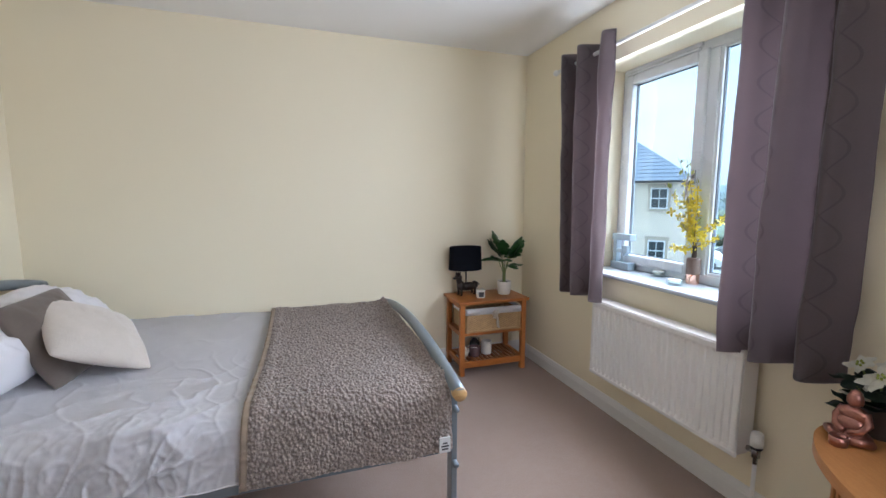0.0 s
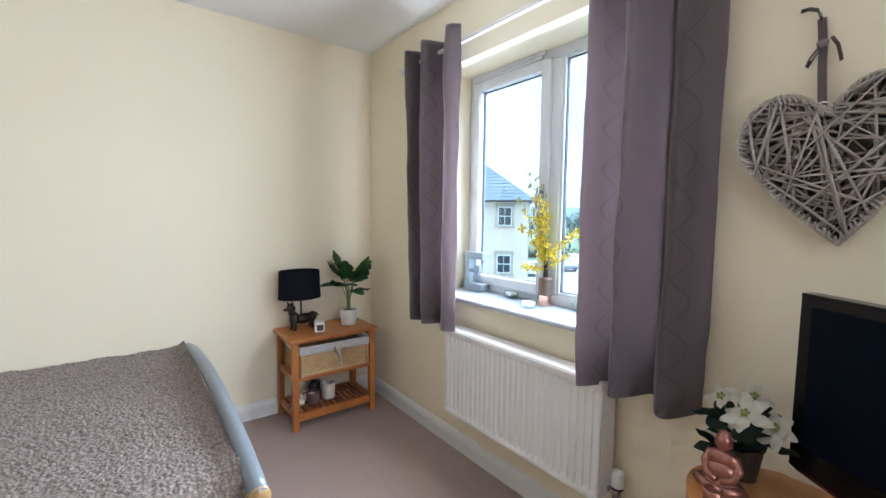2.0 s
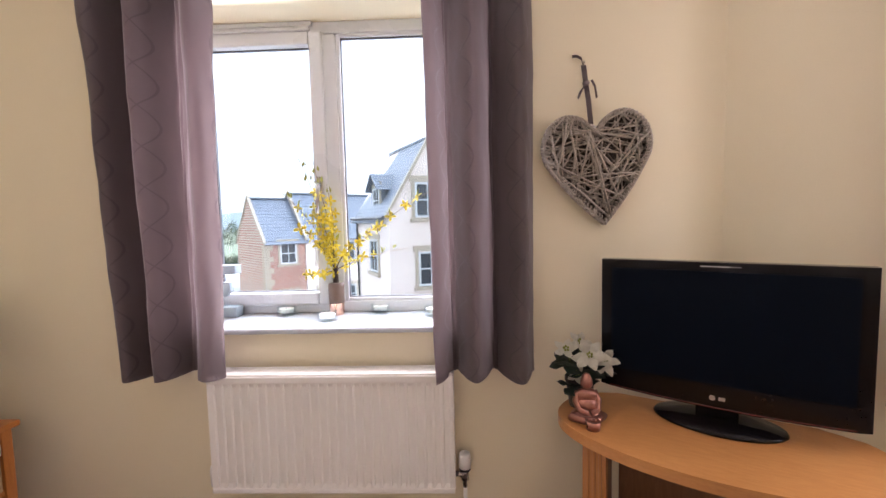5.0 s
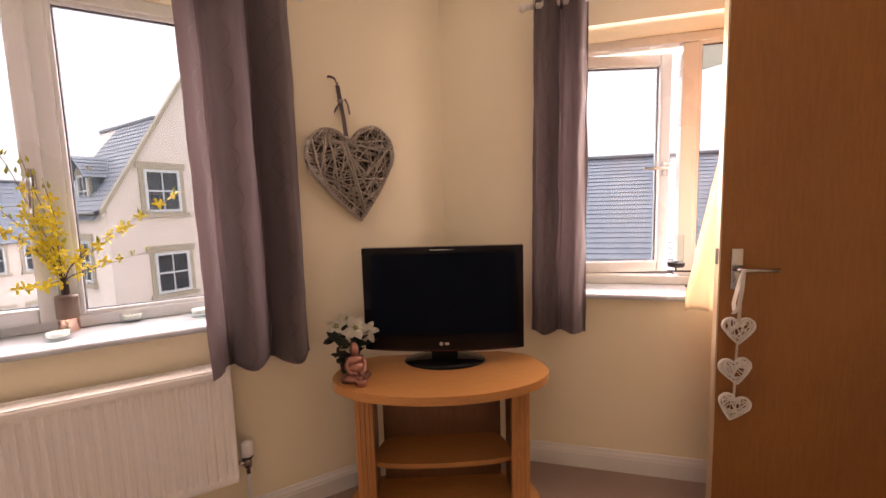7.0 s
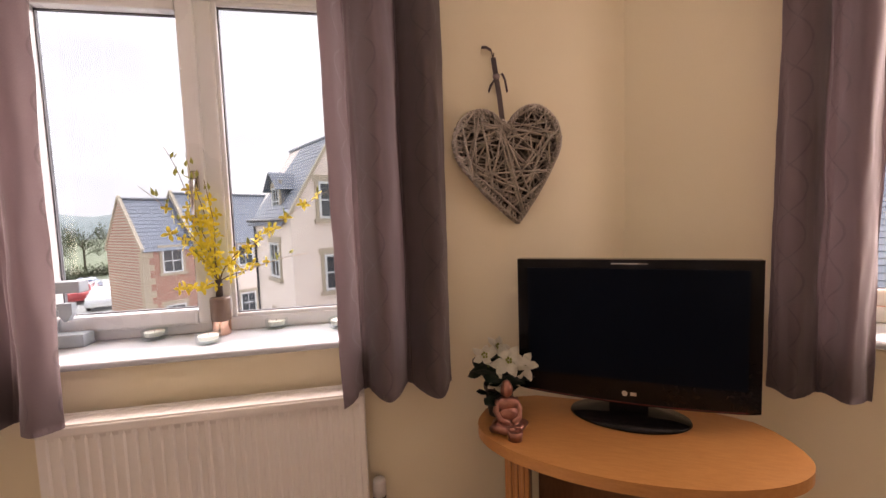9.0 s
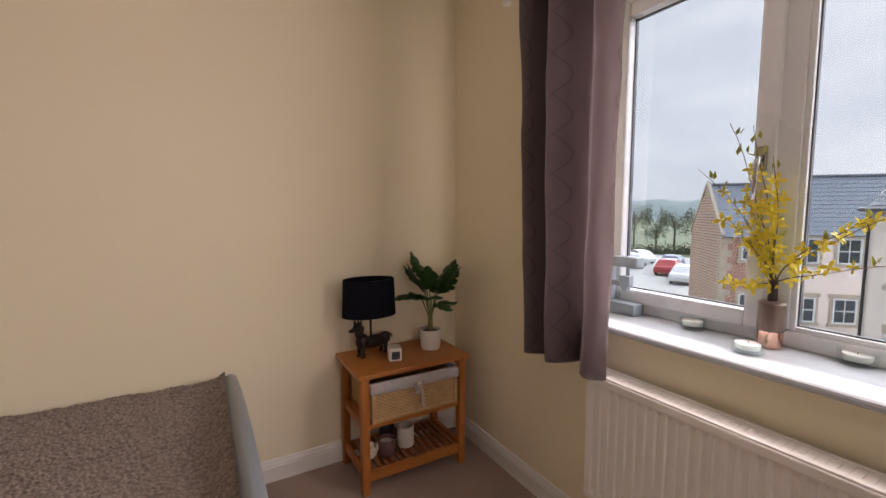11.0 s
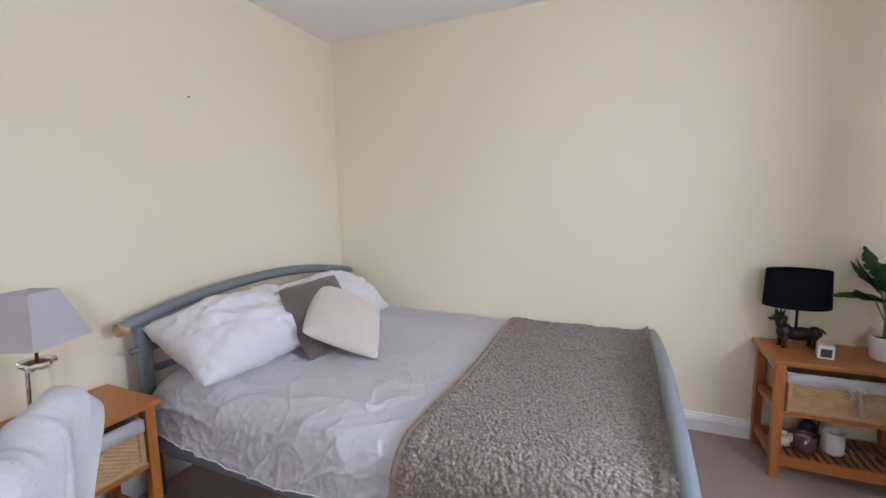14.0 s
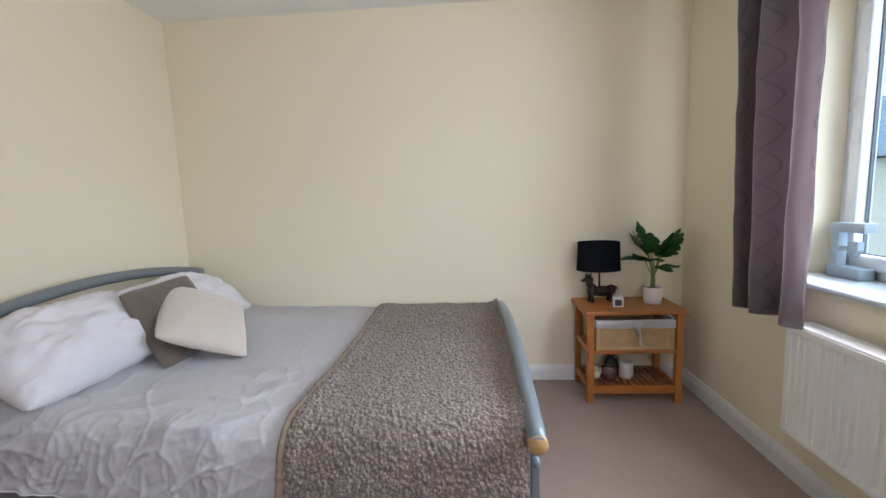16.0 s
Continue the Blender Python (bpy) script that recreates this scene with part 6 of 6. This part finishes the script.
def robe():
    t = thing("robe", (-0.694, 1.285, 0), 128, "white fleece robe thrown over the chair", "clothing")

    def f(u, v):
        # u across the chair's back, v from the front hem over the rail to the back hem
        s = (v - 0.5) * 1.05
        drop = abs(s)
        edge = 0.050 - 0.72 * max(0.0, drop - 0.06) - 0.25 * max(0.0, 0.05 - drop)
        x = -0.25 + u * (edge + 0.25)
        top = 0.892 - 0.10 * max(0.0, u - 0.86) ** 0.5 - 0.09 * max(0.0, 0.75 - u)
        r = 0.055
        if abs(s) < r * 1.5:
            a = s / r
            y, z = -0.17 - r * math.sin(a), top - r + r * math.cos(a)
        else:
            h = abs(s) - r * 1.5
            sg = 1 if s > 0 else -1
            y, z = -0.17 - sg * (r + 0.10 * h), top - r - h
        k = 0.008 * math.sin(u * 11 + 3 * v) * min(1.0, abs(s) * 4) + 0.016 * fbm(u * 3, v * 4, 3)
        return (x, y - k, z + 0.014 * fbm(u * 4, 7, 1))
    part("cloth", sheet(70, 90, f, thick=0.022), M_ROBE, t, smooth=True)


chair()
robe()


# ---- outside ----
GROUND = -4.60
BASE = -2.75  # the height that the houses are set out from
DEEP = GROUND - BASE
# Grass green is lightened and dulled to carry the haze of distance.
M_GRASS = plain("far_hazed_grass", (0.13, 0.155, 0.085), 0.95, var=0.3, scale=0.4, grain=8, bump=0.3, dist=0.02)
# Tarmac made paler than its own so that it bounces daylight indoors.
M_TARMAC = plain("bounce_pale_tarmac", (0.40, 0.39, 0.37), 0.9, var=0.15, scale=1.0, grain=60, bump=0.3, dist=0.006)
M_RENDER_PINK = plain("pale_pink_render", (0.82, 0.70, 0.64), 0.9, var=0.06, scale=1.2, grain=60, bump=0.3, dist=0.004)
M_RENDER_CREAM = plain("cream_render", (0.72, 0.63, 0.52), 0.9, var=0.05, scale=1.2, grain=60, bump=0.3, dist=0.004)
M_STONE = plain("sandstone_dressing", (0.45, 0.38, 0.30), 0.9, var=0.2, scale=6, grain=50, bump=0.4, dist=0.004)
M_SLATE = plain("blue_grey_slate", (0.15, 0.18, 0.225), 0.6, var=0.2, scale=5, grain=50, bump=0.3, dist=0.004)
M_LEAD = plain("grey_lead", (0.20, 0.23, 0.27), 0.6, var=0.12, scale=5)
M_HOUSE_GLASS = plain("dark_window_glass", (0.05, 0.06, 0.07), 0.08, var=0.1, bump=0.0)
M_DOWNPIPE = plain("black_downpipe", (0.03, 0.03, 0.035), 0.5)
# Haze is mixed into this leaf colour too.
M_TREE = plain("distant_hazed_leaf", (0.10, 0.115, 0.065), 0.9, var=0.35, scale=3, grain=20, bump=0.0)
M_BARK = plain("bark", (0.09, 0.07, 0.05), 0.9, var=0.3, scale=8, grain=40, bump=0.5, dist=0.01)
M_HILL = plain("hazy_hill", (0.16, 0.20, 0.20), 1.0, var=0.12, scale=0.02, grain=0.3, bump=0.0)
M_TYRE = plain("tyre_rubber", (0.02, 0.02, 0.02), 0.8)
M_RIM = plain("alloy_rim", (0.5, 0.5, 0.5), 0.3, metal=0.8)


def brick_mat():
    m, nodes, links, bsdf = base_nodes("red_brick")
    co = nodes.new("ShaderNodeTexCoord").outputs["Object"]
    mp = nodes.new("ShaderNodeMapping")
    mp.inputs["Rotation"].default_value = (radians(90), 0, 0)
    links.new(co, mp.inputs[0])
    br = nodes.new("ShaderNodeTexBrick")
    br.inputs["Color1"].default_value, br.inputs["Color2"].default_value = (0.36, 0.15, 0.11, 1), (0.44, 0.20, 0.15, 1)
    br.inputs["Mortar"].default_value = (0.46, 0.40, 0.34, 1)
    br.inputs["Scale"].default_value, br.inputs["Brick Width"].default_value, br.inputs["Row Height"].default_value, br.inputs["Mortar Size"].default_value = 1.0, 0.225, 0.075, 0.008
    links.new(mp.outputs[0], br.inputs["Vector"])
    links.new(br.outputs["Color"], bsdf.inputs["Base Color"])
    bsdf.inputs["Roughness"].default_value = 0.9
    return m


M_BRICK = brick_mat()


def ground_sheet():
    def f(u, v):
        return (-400 + 900 * u, -450 + 900 * v, GROUND)
    solo("ground", sheet(10, 10, f), M_GRASS, "open grassland round the houses", "ground", kind="structure")
    bm = bmesh.new()
    span(bm, (3.5, -40, GROUND - 0.1), (54, 38, GROUND + 0.03))
    solo("road", bm, M_TARMAC, "grey tarmac yard and parking court", "road", kind="structure")


ground_sheet()


def house_window(par, m, w=0.95, h=1.2, sill=True):
    """A white sash window with a stone surround, on the plane of m: x along, z up, y out of the wall."""
    o = part("window", frame_ring(-w / 2, w / 2, 0, h, 0.07, -0.02, 0.05, 0.0), M_PVC, par, "white sash window")
    o.matrix_local = m
    part("pane", boxes(((0, -0.005, h / 2), (w - 0.1, 0.01, h - 0.1))), M_HOUSE_GLASS, o)
    part("glazing_bar", boxes(((0, 0.02, h / 2), (0.03, 0.03, h - 0.1)), ((0, 0.02, h * 0.5), (w - 0.1, 0.04, 0.05))), M_PVC, o)
    part("surround", boxes(((-w / 2 - 0.06, 0.0, h / 2), (0.12, 0.06, h + 0.1)), ((w / 2 + 0.06, 0.0, h / 2), (0.12, 0.06, h + 0.1)), ((0, 0.0, h + 0.12), (w + 0.36, 0.07, 0.2)), ((0, 0.03, -0.08), (w + 0.36, 0.14, 0.13))), M_STONE, o)
    return o


def slates(a, b, c, d, rows, bm=None):
    """Overlapping courses between the eave a-b and the ridge d-c."""
    bm = bm or bmesh.new()
    a, b, c, d = (Vector(q) for q in (a, b, c, d))
    n = (b - a).cross(d - a).normalized()
    if n.z < 0:
        n = -n
    for k in range(rows):
        u0, u1 = k / rows, min(1.0, (k + 1.12) / rows)
        p, q = a.lerp(d, u0) + n * 0.026, b.lerp(c, u0) + n * 0.026
        r, s = b.lerp(c, u1) + n * 0.008, a.lerp(d, u1) + n * 0.008
        top = [bm.verts.new(v) for v in (p, q, r, s)]
        lo = [bm.verts.new(v - n * 0.04) for v in (p, q, r, s)]
        bm.faces.new(top)
        bm.faces.new(lo[::-1])
        for i in range(4):
            bm.faces.new((lo[i], lo[(i + 1) % 4], top[(i + 1) % 4], top[i]))
    return bm


def gable_house(name, at, rz, w, ln, eave, ridge, wall_mat, label, rows=18, wins=(), crown=0.0):
    """A house with its gable towards local -x: width along y, ridge along x. Windows: (side, along, z)."""
    t = thing(name, (at[0], at[1], BASE), rz, label, "house")
    bm = bmesh.new()
    z = eave
    def prism(prof, x0, x1):
        fr = [bm.verts.new((x0, y, q)) for y, q in prof]
        bk = [bm.verts.new((x1, y, q)) for y, q in prof]
        bm.faces.new(fr)
        bm.faces.new(bk[::-1])
        for k in range(len(prof)):
            j = (k + 1) % len(prof)
            bm.faces.new((fr[k], fr[j], bk[j], bk[k]))
    full = [(0, DEEP), (w, DEEP), (w, z), (w / 2, ridge), (0, z)]
    cut = (crown - z) / (ridge - z) * w / 2 if crown else w / 2
    if crown:
        prism(full, 0, 0.35)
        prism([(0, DEEP), (w, DEEP), (w, z), (w - cut, crown), (cut, crown), (0, z)], 0.35, ln)
    else:
        prism(full, 0, ln)
    part("wall", bm, wall_mat, t)
    tip = crown or ridge
    o = 0.18
    x0 = 0.36 if crown else 0.02
    k = o * (ridge - z) / (w / 2)
    bm = slates((x0, w + o, z - k), (ln + o, w + o, z - k), (ln + o - (1.6 if crown else 0), w - cut, tip + 0.02), (x0, w - cut, tip + 0.02), rows)
    slates((x0, -o, z - k), (ln + o, -o, z - k), (ln + o, cut, tip + 0.02), (x0, cut, tip + 0.02), rows, bm)
    rf = part("roof", bm, M_SLATE, t, "blue-grey slate roof")
    part("ridge", boxes(((ln / 2 + x0 / 2, w / 2, tip + 0.06), (ln - x0, 0.24 if not crown else w - 2 * cut + 0.1, 0.10)), bevel=0.03), M_LEAD, rf)
    bm = bmesh.new()
    for ya, yb in ((-0.12, w / 2), (w + 0.12, w / 2)):
        a, b = Vector((0, ya, z - 0.1)), Vector((0, yb, ridge + 0.14))
        q = [bm.verts.new(v + Vector((dx, 0, dz))) for v in (a, b) for dx in (-0.06, 0.10) for dz in (-0.10, 0.08)]
        for f4 in ((0, 1, 3, 2), (4, 6, 7, 5), (0, 2, 6, 4), (1, 5, 7, 3), (0, 4, 5, 1), (2, 3, 7, 6)):
            bm.faces.new([q[i] for i in f4])
    part("verge", bm, M_STONE, rf)
    part("gutter", tube([(0, w + o + 0.03, z - 0.12), (ln, w + o + 0.03, z - 0.12)], 0.06, 8), M_DOWNPIPE, t)
    part("downpipe", tube([(ln - 0.3, w + 0.06, DEEP), (ln - 0.3, w + 0.06, z - 0.15)], 0.04, 8), M_DOWNPIPE, t)
    for side, along, zz in wins:
        if side == "gable":
            house_window(t, Matrix(((0, -1, 0, -0.01), (1, 0, 0, along), (0, 0, 1, zz), (0, 0, 0, 1))))
        elif side == "left":
            house_window(t, Matrix(((-1, 0, 0, along), (0, 1, 0, w + 0.01), (0, 0, 1, zz), (0, 0, 0, 1))))
        else:
            house_window(t, Matrix(((1, 0, 0, along), (0, -1, 0, -0.01), (0, 0, 1, zz), (0, 0, 0, 1))))
    return t


def dormer(par, x, y, z, w=1.3, h=1.25, d=2.2):
    """A roofed dormer that looks along +y of its house."""
    o = part("dormer", boxes(((x, y - d / 2, z + h / 2), (w, d, h))), M_LEAD, par, "lead-clad roof dormer")
    house_window(o, Matrix(((-1, 0, 0, x), (0, 1, 0, y + 0.01), (0, 0, 1, z + 0.12), (0, 0, 0, 1))), 0.75, 0.95)
    a, e = w / 2 + 0.2, 0.55
    bm = slates((x - a, y + 0.25, z + h - 0.1), (x - a, y - d, z + h - 0.1), (x, y - d, z + h + e), (x, y + 0.25, z + h + e), 6)
    slates((x + a, y + 0.25, z + h - 0.1), (x + a, y - d, z + h - 0.1), (x, y - d, z + h + e), (x, y + 0.25, z + h + e), 6, bm)
    part("dormer_roof", bm, M_SLATE, o)
    bm = bmesh.new()
    tri = [bm.verts.new((x - w / 2, y, z + h - 0.02)), bm.verts.new((x + w / 2, y, z + h - 0.02)), bm.verts.new((x, y, z + h + e - 0.1))]
    bm.faces.new(tri)
    bmesh.ops.solidify(bm, geom=list(bm.faces), thickness=0.1)
    part("dormer_gable", bm, M_LEAD, o)


# pale rendered house close by, its gable turned half towards the room
HA = gable_house("rendered_house", (17.42, -2.38), 28.4, 7.0, 4.2, 4.2, 10.0, M_RENDER_PINK, "pale pink rendered house with slate roof and stone window surrounds", rows=22, crown=6.8,
                 wins=(("gable", 5.58, 4.08), ("gable", 5.50, 1.68), ("gable", 2.2, 4.08), ("gable", 2.2, 1.68), ("left", 1.7, 2.1), ("left", 1.7, -0.4)))
dormer(HA, 2.0, 6.75, 4.15, 1.15, 1.05, 1.8)
# red brick house further off, and the pink terrace that goes on from it
HC = gable_house("brick_house", (23.0, 12.3), -45, 4.6, 2.4, 2.95, 5.45, M_BRICK, "red brick house with slate roof and stone quoins", rows=14, wins=(("right", 1.36, 1.62), ("right", 1.36, -1.25)))
bm = bmesh.new()
for k in range(14):
    q = 0.5 if k % 2 else 0.3
    span(bm, (-0.03, -0.03, DEEP + 0.33 * k), (q, 0.3, DEEP + 0.33 * k + 0.32))
part("quoins", bm, M_STONE, HC, "pale stone quoins")
HB = gable_house("terrace_house", (24.72, 10.58), -45, 4.6, 7.4, 3.1, 5.80, M_RENDER_PINK, "pink rendered terrace house with slate roof", rows=14,
                 wins=(("right", 1.2, 1.55), ("right", 2.85, 1.55), ("right", 5.0, 1.55), ("right", 1.2, -1.3), ("right", 2.85, -1.3)))


def hip_house(name, at, rz, w, ln, eave, ridge, wall_mat, label, wins=()):
    """A house whose long front faces local -y, with a roof that slopes on all four sides."""
    t = thing(name, (at[0], at[1], BASE), rz, label, "house")
    bm = bmesh.new()
    span(bm, (0, 0, DEEP), (ln, w, eave))
    part("wall", bm, wall_mat, t)
    o, h = 0.35, w / 2
    c = [(-o, -o), (ln + o, -o), (ln + o, w + o), (-o, w + o)]
    r0, r1 = (h, h, ridge), (ln - h, h, ridge)
    tops = ((r0, r1), (r1, r1), (r1, r0), (r0, r0))
    bm = bmesh.new()
    for k in range(4):
        a, b = c[k], c[(k + 1) % 4]
        slates((*a, eave - 0.05), (*b, eave - 0.05), tops[k][1], tops[k][0], 14, bm)
    rf = part("roof", bm, M_SLATE, t, "grey tiled hipped roof")
    part("ridge", tube([r0, r1], 0.09, 8), M_LEAD, rf)
    part("gutter", tube([(-o, -o - 0.05, eave - 0.06), (ln + o, -o - 0.05, eave - 0.06)], 0.06, 8), M_DOWNPIPE, t)
    for along, zz in wins:
        house_window(t, Matrix(((1, 0, 0, along), (0, -1, 0, -0.01), (0, 0, 1, zz), (0, 0, 0, 1))), 0.85, 1.1)
    return t


# white house to the north-east
HD = hip_house("white_house", (13.6, 22.6), -47, 7.0, 8.0, 5.05, 8.0, M_RENDER_CREAM, "white rendered house with a grey hipped roof",
               wins=((6.6, 3.55), (6.6, 0.75), (4.2, 3.55), (4.2, 0.75), (1.8, 3.55), (1.8, 0.75)))
# roof seen through the second window
HE = gable_house("long_roof_house", (8.53, -18.3), 45, 9.0, 14.0, 2.4, 5.45, M_BRICK, "brick house with a long grey slate roof facing the second window", rows=26)


def car(at, rz, col, label):
    t = thing("car", (at[0], at[1], GROUND + 0.03), rz, label, "car", "parked cars")
    paint = plain("car_paint", col, 0.25, metal=0.2, var=0.03, bump=0.0)
    side = [(-2.1, 0.30), (-2.12, 0.62), (-1.95, 0.85), (-1.55, 0.92), (-0.95, 1.42), (0.55, 1.46), (1.25, 0.98), (1.95, 0.86), (2.12, 0.62), (2.1, 0.30)]
    bm = bmesh.new()
    for w0, w1 in ((0.84, 0.84),):
        l = [bm.verts.new((x, -(0.66 if z > 1.2 else 0.86), z)) for x, z in side]
        r = [bm.verts.new((x, (0.66 if z > 1.2 else 0.86), z)) for x, z in side]
        bm.faces.new(l)
        bm.faces.new(r[::-1])
        for k in range(len(side)):
            j = (k + 1) % len(side)
            bm.faces.new((l[k], l[j], r[j], r[k]))
    bmesh.ops.bevel(bm, geom=list(bm.edges), offset=0.05, segments=2, affect="EDGES")
    part("body", bm, paint, t)
    bm = bmesh.new()
    for s in (-1, 1):
        q = [bm.verts.new(v) for v in ((-1.25, s * 0.80, 0.98), (0.98, s * 0.80, 0.99), (0.45, s * 0.70, 1.38), (-0.85, s * 0.70, 1.36))]
        bm.faces.new(q)
    for a, b in (((-1.48, 0.97), (-1.0, 1.36)), ((1.20, 1.0), (0.62, 1.40))):
        q = [bm.verts.new(v) for v in ((a[0], -0.70, a[1]), (a[0], 0.70, a[1]), (b[0], 0.60, b[1]), (b[0], -0.60, b[1]))]
        bm.faces.new(q)
    bmesh.ops.solidify(bm, geom=list(bm.faces), thickness=0.05)
    part("window", bm, M_HOUSE_GLASS, t)
    for x in (-1.3, 1.3):
        for s in (-1, 1):
            wh = part("wheel", lathe([(0.18, -0.1), (0.31, -0.1), (0.33, -0.05), (0.33, 0.05), (0.31, 0.1), (0.18, 0.1)], 20), M_TYRE, t)
            wh.matrix_local = pose(x, s * 0.78, 0.33, 90, 0, 0)
            part("rim", lathe([(0.0, -0.09), (0.19, -0.10), (0.19, 0.10), (0.0, 0.09)], 14), M_RIM, wh)
    return t


car((35.2, 20.8), 20, (0.62, 0.64, 0.66), "silver car parked in the court")
car((38.5, 24.2), 20, (0.40, 0.05, 0.05), "red car parked in the court")
car((42.0, 26.0), 20, (0.10, 0.14, 0.22), "dark blue car parked in the court")
car((44.5, 31.3), 60, (0.75, 0.75, 0.75), "white car parked in the court")
car((40.0, 29.5), 60, (0.30, 0.31, 0.33), "grey car parked in the court")
car((33.5, 27.5), 100, (0.70, 0.70, 0.70), "pale car parked in the court")


def tree(at, h, seed, label):
    t = thing("tree", (at[0], at[1], GROUND), 0, label, "tree", "trees beyond the parking court")
    rnd = random.Random(seed)
    bm = tube([(0, 0, 0), (0.1, 0.05, h * 0.3), (0.0, 0.1, h * 0.6)], [0.16, 0.12, 0.05], 8)
    ends = []
    for k in range(9):
        a, z = rnd.uniform(0, 6.28), h * rnd.uniform(0.25, 0.55)
        e = Vector((math.cos(a) * h * 0.28, math.sin(a) * h * 0.28, z + h * rnd.uniform(0.15, 0.4)))
        tube([(0.05, 0.05, z), tuple(e * 0.6 + Vector((0, 0, z * 0.4))), tuple(e)], [0.06, 0.035, 0.012], 6, bm)
        ends.append(e)
    part("trunk", bm, M_BARK, t)
    vs, fs = [], []
    for k in range(1500):
        e = rnd.choice(ends)
        c = e * rnd.uniform(0.75, 1.05) + Vector((rnd.gauss(0, 0.42), rnd.gauss(0, 0.42), rnd.gauss(0, 0.38)))
        q = Euler((rnd.uniform(0, 6.3), rnd.uniform(0, 6.3), rnd.uniform(0, 6.3))).to_matrix()
        s = rnd.uniform(0.07, 0.15)
        n = len(vs)
        vs += [tuple(c + q @ Vector(v)) for v in ((-s, 0, 0), (0, -s * 0.5, 0), (s, 0, 0), (0, s * 0.5, 0.02))]
        fs.append((n, n + 1, n + 2, n + 3))
    me = bpy.data.meshes.new("crown")
    me.from_pydata(vs, [], fs)
    me.materials.append(M_TREE)
    o = new("crown", me)
    o.parent = t


for k, (x, y, h) in enumerate(((58, 38, 6.4), (62, 33, 6.8), (60, 45, 7.0), (56, 50, 6.6), (66, 40, 7.4), (48, 47, 6.2), (70, 50, 7.8), (50, 56, 6.8))):
    tree((x, y), h, 30 + k, "spring tree beyond the parking court")


def hedge():
    vs, fs = [], []
    rnd = random.Random(77)
    for k in range(9000):
        u = rnd.random()
        c = Vector((40 + 26 * u, 48 - 20 * u, GROUND)) + Vector((rnd.gauss(0, 0.4), rnd.gauss(0, 0.4), abs(rnd.gauss(0, 0.6))))
        q = Euler((rnd.uniform(0, 6.3), rnd.uniform(0, 6.3), rnd.uniform(0, 6.3))).to_matrix()
        s = rnd.uniform(0.08, 0.2)
        n = len(vs)
        vs += [tuple(c + q @ Vector(v)) for v in ((-s, 0, 0), (0, -s * 0.5, 0), (s, 0, 0), (0, s * 0.5, 0.02))]
        fs.append((n, n + 1, n + 2, n + 3))
    me = bpy.data.meshes.new("hedge")
    me.from_pydata(vs, [], fs)
    me.materials.append(M_TREE)
    tagged(new("hedge", me), "clipped green hedge beyond the parked cars", "hedge", kind="stuff")


hedge()


def hills():
    def f(u, v):
        a = radians(20 + 120 * u)
        r = 300 + 90 * v
        z = GROUND + (16.0 + 4.0 * fbm(u * 9, 0.5) + 2.0 * fbm(u * 40, 2.0)) * math.sin(math.pi / 2 * v)
        return (r * math.sin(a), r * math.cos(a), z)
    solo("backdrop", sheet(140, 8, f), M_HILL, "hazy wooded hills on the horizon", "hills", smooth=True, kind="structure")


hills()

t = thing("street_lamp", (46.0, 34.5, GROUND), label="grey street lamp beside the parking court", category="street lamp")
part("post", tube([(0, 0, 0), (0, 0, 4.6)], [0.07, 0.04], 10), M_LEAD, t)
part("lantern", boxes(((0.2, 0, 4.65), (0.5, 0.16, 0.1)), bevel=0.03), M_LEAD, t)
